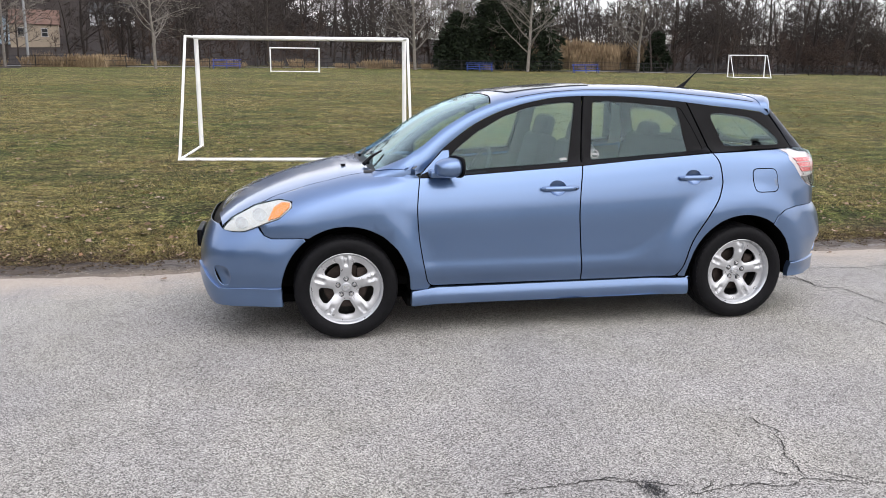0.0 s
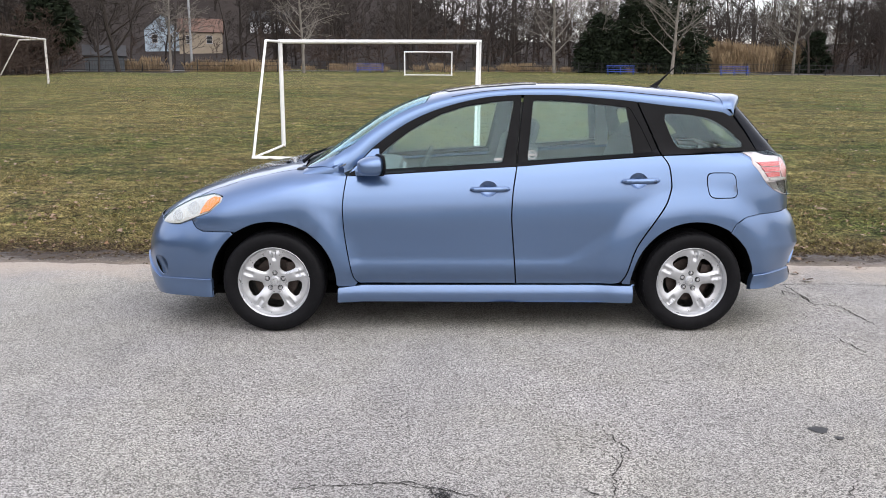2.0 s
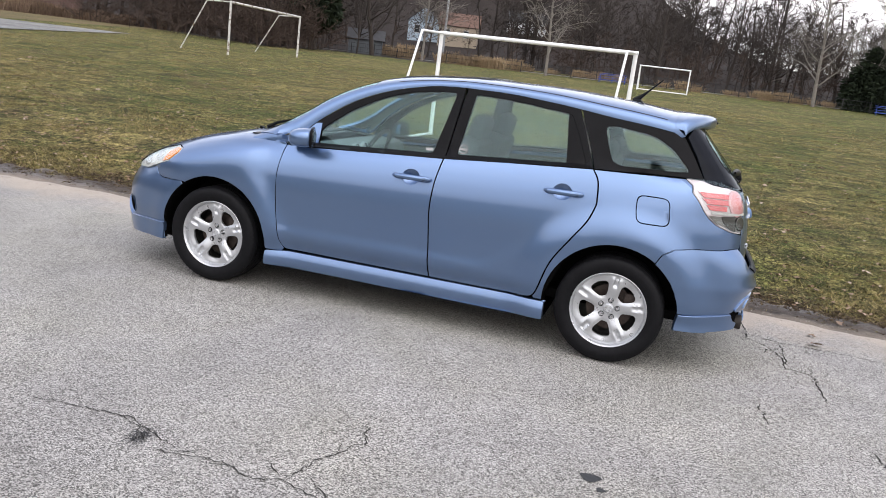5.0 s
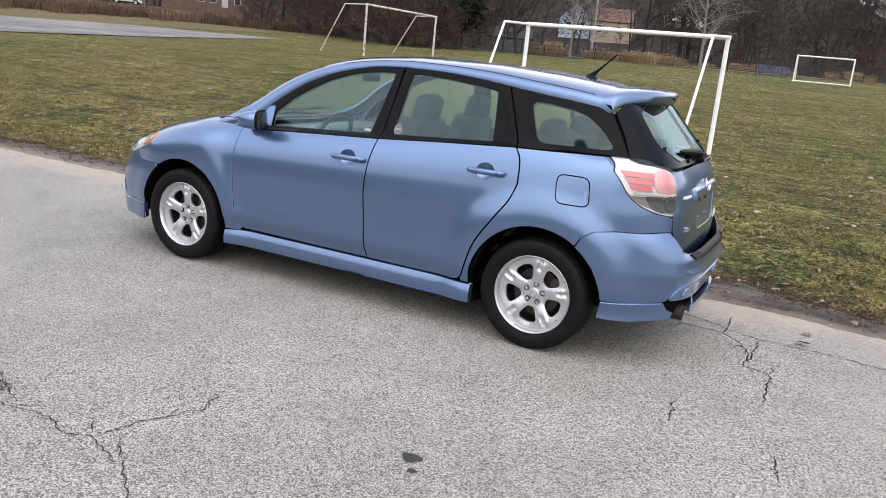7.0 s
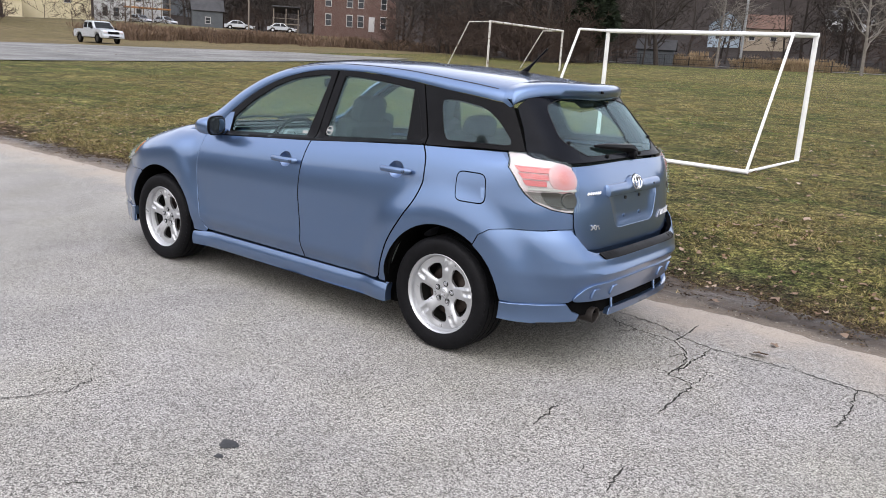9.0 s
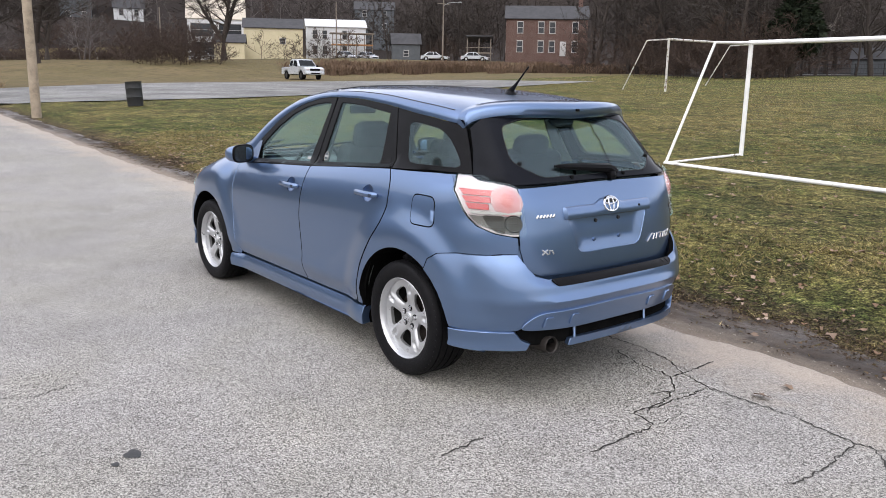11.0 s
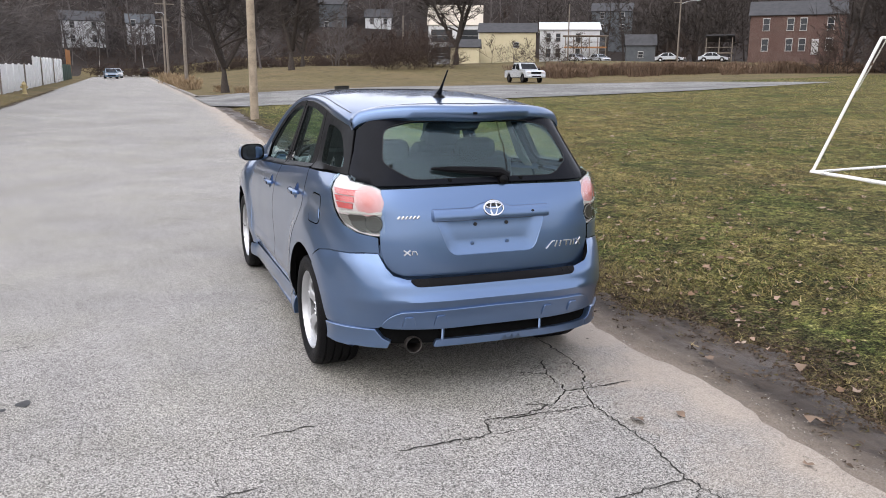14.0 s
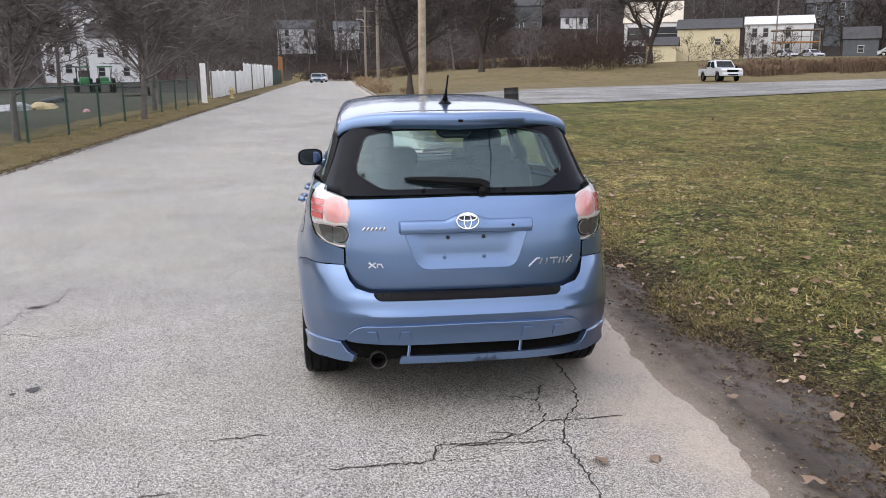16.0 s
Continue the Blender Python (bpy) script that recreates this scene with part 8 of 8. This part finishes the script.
# ---- houses ----
def house(name, x, y, turn, w, d, h, rise, wall, roof, label, windows=(), z=None, chimney=0.0, door=None, over=0.3, trimmed=True):
    """A gabled house, ridge along its width; windows: (face, across, sill height, width, height)."""
    g = ground(x, y)
    z = g if z is None else z
    hs = thing(name, Matrix.Translation((x, y, z)) @ Matrix.Rotation(radians(turn), 4, "Z"), label, "house", "houses")
    foot = min(0.0, g - z) - 3.0
    bm = bmesh.new()
    pts = [(-d / 2, foot), (d / 2, foot), (d / 2, h), (0, h + rise), (-d / 2, h)]
    A = [bm.verts.new((-w / 2, py, pz)) for py, pz in pts]
    B = [bm.verts.new((w / 2, py, pz)) for py, pz in pts]
    bm.faces.new(A[::-1])
    bm.faces.new(B)
    for i in range(5):
        if i not in (2, 3):
            bm.faces.new((A[i], A[(i + 1) % 5], B[(i + 1) % 5], B[i]))
    bmesh.ops.recalc_face_normals(bm, faces=bm.faces)
    part("wall", bm, wall, hs, "", False)
    sl = math.hypot(d / 2, rise)
    for s in (-1, 1):
        a = math.atan2(rise, d / 2)
        m = Matrix.Translation((0, s * (d / 4 + 0.5 * over * math.cos(a)), h + rise / 2 - 0.5 * over * math.sin(a) + 0.06)) @ Matrix.Rotation(-s * a, 4, "X")
        part("roof", box((0, 0, 0), (w + 2 * over, sl + over, 0.12), 0.0, m), roof, hs, "", False)
    for face, u, sz, ww, wh in windows:
        rot = {"f": 0, "r": 90, "b": 180, "l": 270}[face]
        off = d / 2 if face in "fb" else w / 2
        m = Matrix.Rotation(radians(rot), 4, "Z") @ Matrix.Translation((u, -off, sz + wh / 2))
        fr = bmesh.new()
        for c, s_ in (((0, -0.02, wh / 2 + 0.04), (ww + 0.2, 0.1, 0.14)), ((0, -0.02, -wh / 2 - 0.03), (ww + 0.24, 0.14, 0.09)), ((-ww / 2 - 0.03, -0.02, 0), (0.08, 0.08, wh)), ((ww / 2 + 0.03, -0.02, 0), (0.08, 0.08, wh)), ((0, -0.02, 0), (ww, 0.06, 0.06))):
            add_box(fr, c, s_, 0.0, m)
        win = part("window", fr, M["winframe"], hs, "", False)
        part("pane", box((0, 0.01, 0), (ww, 0.04, wh), 0.0, m), M["darkglass"], win, "", False)
    if door:
        face, u, ww, wh = door
        rot = {"f": 0, "r": 90, "b": 180, "l": 270}[face]
        off = d / 2 if face in "fb" else w / 2
        m = Matrix.Rotation(radians(rot), 4, "Z") @ Matrix.Translation((u, -off - 0.02, wh / 2))
        part("door", box((0, 0, 0), (ww, 0.08, wh), 0.01, m), M["winframe"], hs)
    if chimney:
        part("chimney", box((w * chimney, 0, h + rise + 0.3), (0.7, 0.6, 1.6), 0.0), M["brick"], hs, "", False)
    return hs


house("brick_house", -93.5, 95.5, 46.5, 13.2, 7.5, 5.9, 2.2, M["brick"], M["roof"], "two-storey red brick house with white window trim",
      [("f", u, s, 0.85, 1.75) for u in (-4.3, -0.9, 0.9, 4.6) for s in (0.6, 3.6)] + [("l", u, s, 0.85, 1.75) for u in (-1.7, 1.3) for s in (0.6, 3.6)], 5.6, 0.42, ("f", 2.7, 0.95, 2.3))
pc = thing("porch", Matrix.Translation((-103.5, 89.5, 5.6)) @ Matrix.Rotation(radians(46.5), 4, "Z"), "dark timber porch beside the brick house", "porch")
part("roof", box((0, 0, 3.0), (4.5, 4.0, 0.2), 0.02, pose(0, 0, 0, -12, 0, 0)), M["roof"], pc)
for sx in (-2, 0, 2):
    part("post", box((sx, -1.8, 0.6), (0.16, 0.16, 4.6)), M["oldpole"], pc)
part("deck", box((0, 0, 0.5), (4.4, 3.8, 0.2), 0.02), M["oldpole"], pc)
part("rail", box((0, -1.85, 1.4), (4.4, 0.08, 0.1)), M["oldpole"], pc)
house("cream_building", -131.5, 64.5, 63, 10.2, 7.0, 5.3, 1.7, M["cream"], M["roof"], "cream-sided building with a grey gable roof", [("f", 1.6, 2.6, 0.9, 0.9), ("l", 0.3, 3.3, 0.6, 0.9)], 4.7)
house("cream_shed", -129.0, 55.0, 63, 5.0, 4.0, 2.8, 1.3, M["cream"], M["roof"], "small cream shed with a grey roof", (), 4.4, 0.0, ("l", 0.2, 0.9, 2.0))
house("white_building", -133.5, 78.5, 63, 11.0, 8.0, 5.6, 1.5, M["siding"], M["whiteroof"], "white two-storey building with a pale metal roof",
      [("f", u, s, 0.8, 1.5) for u in (-4.0, -2.2, 1.5) for s in (0.6, 3.4)], 5.3)
wh = thing("timber_deck", Matrix.Translation((-125.0, 77.0, 4.9)) @ Matrix.Rotation(radians(63), 4, "Z"), "dark timber deck with rail before the white building", "deck")
part("floor", box((0, 0, 2.6), (7.5, 3.0, 0.2)), M["orange_wood"], wh)
part("roof", box((0, 0, 4.6), (8.0, 3.4, 0.18)), M["oldpole"], wh)
for k in range(6):
    part("post", box((-3.6 + 1.44 * k, -1.4, 2.2), (0.15, 0.15, 5.0)), M["oldpole"], wh)
part("rail", box((0, -1.45, 3.5), (7.5, 0.08, 0.1)), M["oldpole"], wh)
house("grey_shed", -118.5, 84.5, 58, 5.0, 4.0, 3.2, 1.8, M["greyside"], M["roof"], "grey shed with a dark gable roof", [("f", 0, 1, 0.8, 1.0)], 4.6)
# no porch is built: wide dark panes paint its shaded openings on the wall
house("tall_house", -157.0, 64.5, 66, 11.0, 10.0, 7.5, 4.2, M["siding"], M["tinroof"], "tall white house with a broad cream metal roof and open porch",
      [("f", u, s, 4.3, 2.5) for u in (-2.7, 2.7) for s in (0.4, 4.0)], 5.2)
for k, (t_x, t_y, zz, w, d, h, mt, rf, tn) in enumerate((
        (-139.5, -37.9, 1.8, 7.6, 7, 7.2, "siding", "roof", 104), (-137.5, -46.0, 2.3, 5.2, 6, 5.9, "siding", "roof", 107), (-191.2, -57.4, 12.3, 8.8, 8, 5.2, "siding", "greyside", 106),
        (-197.0, -72.1, 10.3, 7.9, 8, 6.4, "greyside", "roof", 109), (-209.0, -48.5, 14.2, 4.4, 6, 2.8, "siding", "roof", 103), (-206.5, -34.8, 12.0, 6.5, 7, 3.8, "siding", "roof", 99),
        (-200.0, -9.9, 8.4, 9.0, 8, 5.6, "siding", "roof", 93), (-201.0, 2.4, 9.2, 6.0, 7, 4.6, "siding", "greyside", 90), (-200.4, 60.6, 11.4, 6.8, 7, 5.6, "siding", "roof", 73), (-203.4, 49.2, 10.4, 6.9, 7, 9.6, "greyside", "roof", 77),
        (-210.1, 41.8, 10.7, 4.8, 7, 8.0, "siding", "roof", 79), (-175.5, 115.1, 13.0, 10.0, 8, 5.6, "greyside", "roof", 57), (-215, 19, 13.4, 7, 8, 5.6, "greyside", "roof", 82))):
    house("hillside_house", t_x, t_y, tn, w, d, h, 2.2, M[mt], M[rf], ("white" if mt == "siding" else "grey") + " clapboard house among bare trees on the hillside",
          [("f", u, s, 0.9, 1.4) for u in (-w / 4, w / 4) for s in (0.9, 3.9)] + [("l", 0.0, 3.9, 0.9, 1.4)], zz)
house("garden_shed", -40.8, 98.2, 20, 4.5, 3.5, 1.9, 1.2, M["greyside"], M["roof"], "low grey shed with a dark roof behind the fence", (), None)
house("blue_house", -50.0, 151.7, 100, 8, 6.2, 3.2, 2.6, M["blueside"], M["roof"], "pale blue gabled house beyond the bare trees", [("l", -1.3, 0.9, 0.9, 1.4), ("l", 1.3, 0.9, 0.9, 1.4), ("r", -1.3, 0.9, 0.9, 1.4), ("r", 1.3, 0.9, 0.9, 1.4)], 7.9)
house("tan_house", -42.4, 148.8, 12, 7.5, 6, 3.0, 2.4, M["tanside"], M["brownroof"], "tan house with a brown gable roof", [("f", -2.0, 0.9, 0.9, 1.3), ("f", 1.6, 0.9, 0.9, 1.3)], 7.7)
house("white_house", -33.0, 168.0, 8, 8, 7, 3.4, 2.2, M["siding"], M["roof"], "white house with a grey roof among trees", [("f", -2.0, 0.9, 0.9, 1.3), ("f", 2.0, 0.9, 0.9, 1.3)], 10.5)
ow = thing("timber_fence", pose(0, 0, 0), "orange brown timber fence at the road's end", "fence")
for k in range(4):
    part("fence_panel", box(on(-128.0 - 2.5 * k, -9.6, 2.0), (2.4, 0.1, 4.0), 0.01), M["orange_wood"], ow)


# ---- grass and leaves near the road ----
gr = random.Random(17)


def tri_blades(rnd, n, size, h, lean, w):
    V, F = [], []
    for _ in range(n):
        x, y, hh, th = rnd.uniform(-size, size), rnd.uniform(-size, size), h * rnd.uniform(0.5, 1.0), rnd.uniform(0, math.pi)
        c, s, o = math.cos(th) * w, math.sin(th) * w, len(V)
        V += [(x - c, y - s, 0), (x + c, y + s, 0), (x + rnd.gauss(0, lean), y + rnd.gauss(0, lean), hh)]
        F.append((o, o + 1, o + 2))
    return np.array(V), np.array(F)


tuft = [tri_blades(gr, 14, 0.075, 0.036, 0.032, 0.0036) for _ in range(6)]
spots = []
for _ in range(44000):
    d = 34 * gr.random() ** 2.6
    x = gr.uniform(-14 - 0.7 * d, 6.5 + 0.7 * d)
    y = road_edge(x) + 0.60 + d + gr.gauss(0, 0.15)
    dense = noise.noise(Vector((x * 0.7, y * 0.7, 3.0)))
    if dense < -0.25 + 0.3 * gr.random():
        continue
    s = gr.uniform(0.7, 1.3) * (1.0 + 0.5 * max(0.0, dense)) * (1 + 0.02 * d)
    spots.append((gr.randrange(6), x, y, turf_height(x, y) - 0.006, gr.uniform(0, 6.28), s, s * gr.uniform(0.5, 1.2)))
for _ in range(2600):
    x = -2 - 44 * gr.random() ** 1.5
    y = -6.72 - 1.9 * gr.random()
    s = gr.uniform(0.9, 1.7)
    spots.append((gr.randrange(4), x, y, verge_z(x, y) - 0.005, gr.uniform(0, 6.28), s, s * gr.uniform(0.6, 1.3)))
scatter("grass", tuft, spots, M["blade"], "short mixed green and straw winter grass blades", "grass")


def leaf_shape(seed):
    r = random.Random(seed)
    V, F = [(0, 0, 0.012)], []
    n = 9
    for i in range(n):
        a = i * math.tau / n
        k = 0.045 * (1.0 if i % 2 == 0 else 0.62) * (1.25 if i == 0 else 1)
        V.append((k * math.cos(a), k * 0.8 * math.sin(a), r.uniform(0.0, 0.028)))
    for i in range(n):
        F.append((0, 1 + i, 1 + (i + 1) % n))
    return np.array(V), np.array(F)


leaves = [leaf_shape(i) for i in range(5)]
lp = []
for _ in range(950):
    x = gr.uniform(-16, 8)
    y = road_edge(x) + 0.5 + 13 * gr.random() ** 1.5
    s = gr.uniform(0.45, 1.15) * (0.8 if y < 2.2 else 1.0)
    lp.append((gr.randrange(5), x, y, max(turf_height(x, y), mud_z(x, y) if y < 2.4 else -9) + 0.008 + 0.02 * gr.random(), gr.uniform(0, 6.28), s, gr.uniform(0.6, 1.4)))
for _ in range(620):
    x = gr.uniform(-40, 40)
    y = gr.uniform(12, 60)
    lp.append((gr.randrange(5), x, y, turf_height(x, y) + 0.02, gr.uniform(0, 6.28), gr.uniform(0.8, 1.4), 1.5))
for _ in range(900):
    x = gr.uniform(-14, 7)
    y = road_edge(x) + 0.62 + abs(gr.gauss(0, 1.6))
    lp.append((gr.randrange(5), x, y, max(turf_height(x, y), mud_z(x, y)) + 0.006 + 0.015 * gr.random(), gr.uniform(0, 6.28), gr.uniform(0.3, 0.8), gr.uniform(0.5, 1.3)))
scatter("fallen_leaves", leaves, lp, M["leaf"], "scattered dry brown leaves on the grass", "leaves")
clod = []
for k in range(4):
    V, F = [], []
    for _ in range(9):
        c = Vector((gr.uniform(-0.05, 0.05), gr.uniform(-0.05, 0.05), gr.uniform(0.0, 0.012)))
        o = len(V)
        for j in range(3):
            V.append(tuple(c + Vector((gr.gauss(0, 0.014), gr.gauss(0, 0.014), gr.uniform(-0.004, 0.022)))))
        F.append((o, o + 1, o + 2))
    clod.append((np.array(V), np.array(F)))
cl = []
for _ in range(7000):
    x = gr.uniform(-14, 7)
    b = road_edge(x) + 0.52 + 0.18 * wob(x, 0, 0.8, 9.0) + 0.1 * wob(x, 0, 3.0, 4.0)
    y = b + gr.gauss(0.12, 0.17) if gr.random() < 0.92 else gr.uniform(road_edge(x) + 0.05, b)
    cl.append((gr.randrange(4), x, y, max(turf_height(x, y), mud_z(x, y)) + 0.001, gr.uniform(0, 6.28), gr.uniform(0.3, 0.85), gr.uniform(0.3, 0.9)))
for _ in range(5200):
    x = -2 - 58 * gr.random() ** 1.4
    y = -6.66 + gr.gauss(0.03, 0.10)
    cl.append((gr.randrange(4), x, y, ground(x, -1.0) + 0.004 + 0.03 * smoothstep(-6.6, -6.72, y), gr.uniform(0, 6.28), gr.uniform(0.3, 0.9), gr.uniform(0.3, 0.9)))
scatter("soil_litter", clod, cl, M["litter"], "dark soil crumbs and rotted leaf bits along the mud", "litter")
gt = []
for _ in range(1500):
    x = gr.uniform(-12, 6.5)
    y = road_edge(x) + gr.gauss(-0.02, 0.12)
    gt.append((gr.randrange(4), x, y, max(mud_z(x, y), ground(x, min(y, road_edge(x) - 0.25))) + 0.001, gr.uniform(0, 6.28), gr.uniform(0.08, 0.26), gr.uniform(0.15, 0.45)))
scatter("road_grit", clod, gt, M["grit"], "loose pale grit along the broken road edge", "grit")
for x, y, s, a in ((2.66, 0.48, 1.15, 20), (2.68, 0.72, 0.8, 130), (2.96, 1.28, 1.0, 60), (2.08, 1.38, 0.9, 200), (2.39, 1.74, 1.3, 260), (-2.6, 0.9, 0.7, 40), (3.3, 0.9, 0.6, 10)):
    V, F = leaves[gr.randrange(5)]
    o = new("fallen_leaf", raw_mesh("fallen_leaf", [tuple(v) for v in V], [tuple(f) for f in F.tolist()], M["leaf"]))
    o.matrix_basis = Matrix.Translation((x, y, max(ground(x, min(y, 0.9)), mud_z(x, y) if y > 1.15 else -9) + 0.006)) @ Matrix.Rotation(radians(a), 4, "Z") @ Matrix.Scale(s, 4)
    tagged(o, "curled dry brown leaf on the asphalt", "leaf", "single fallen leaves")
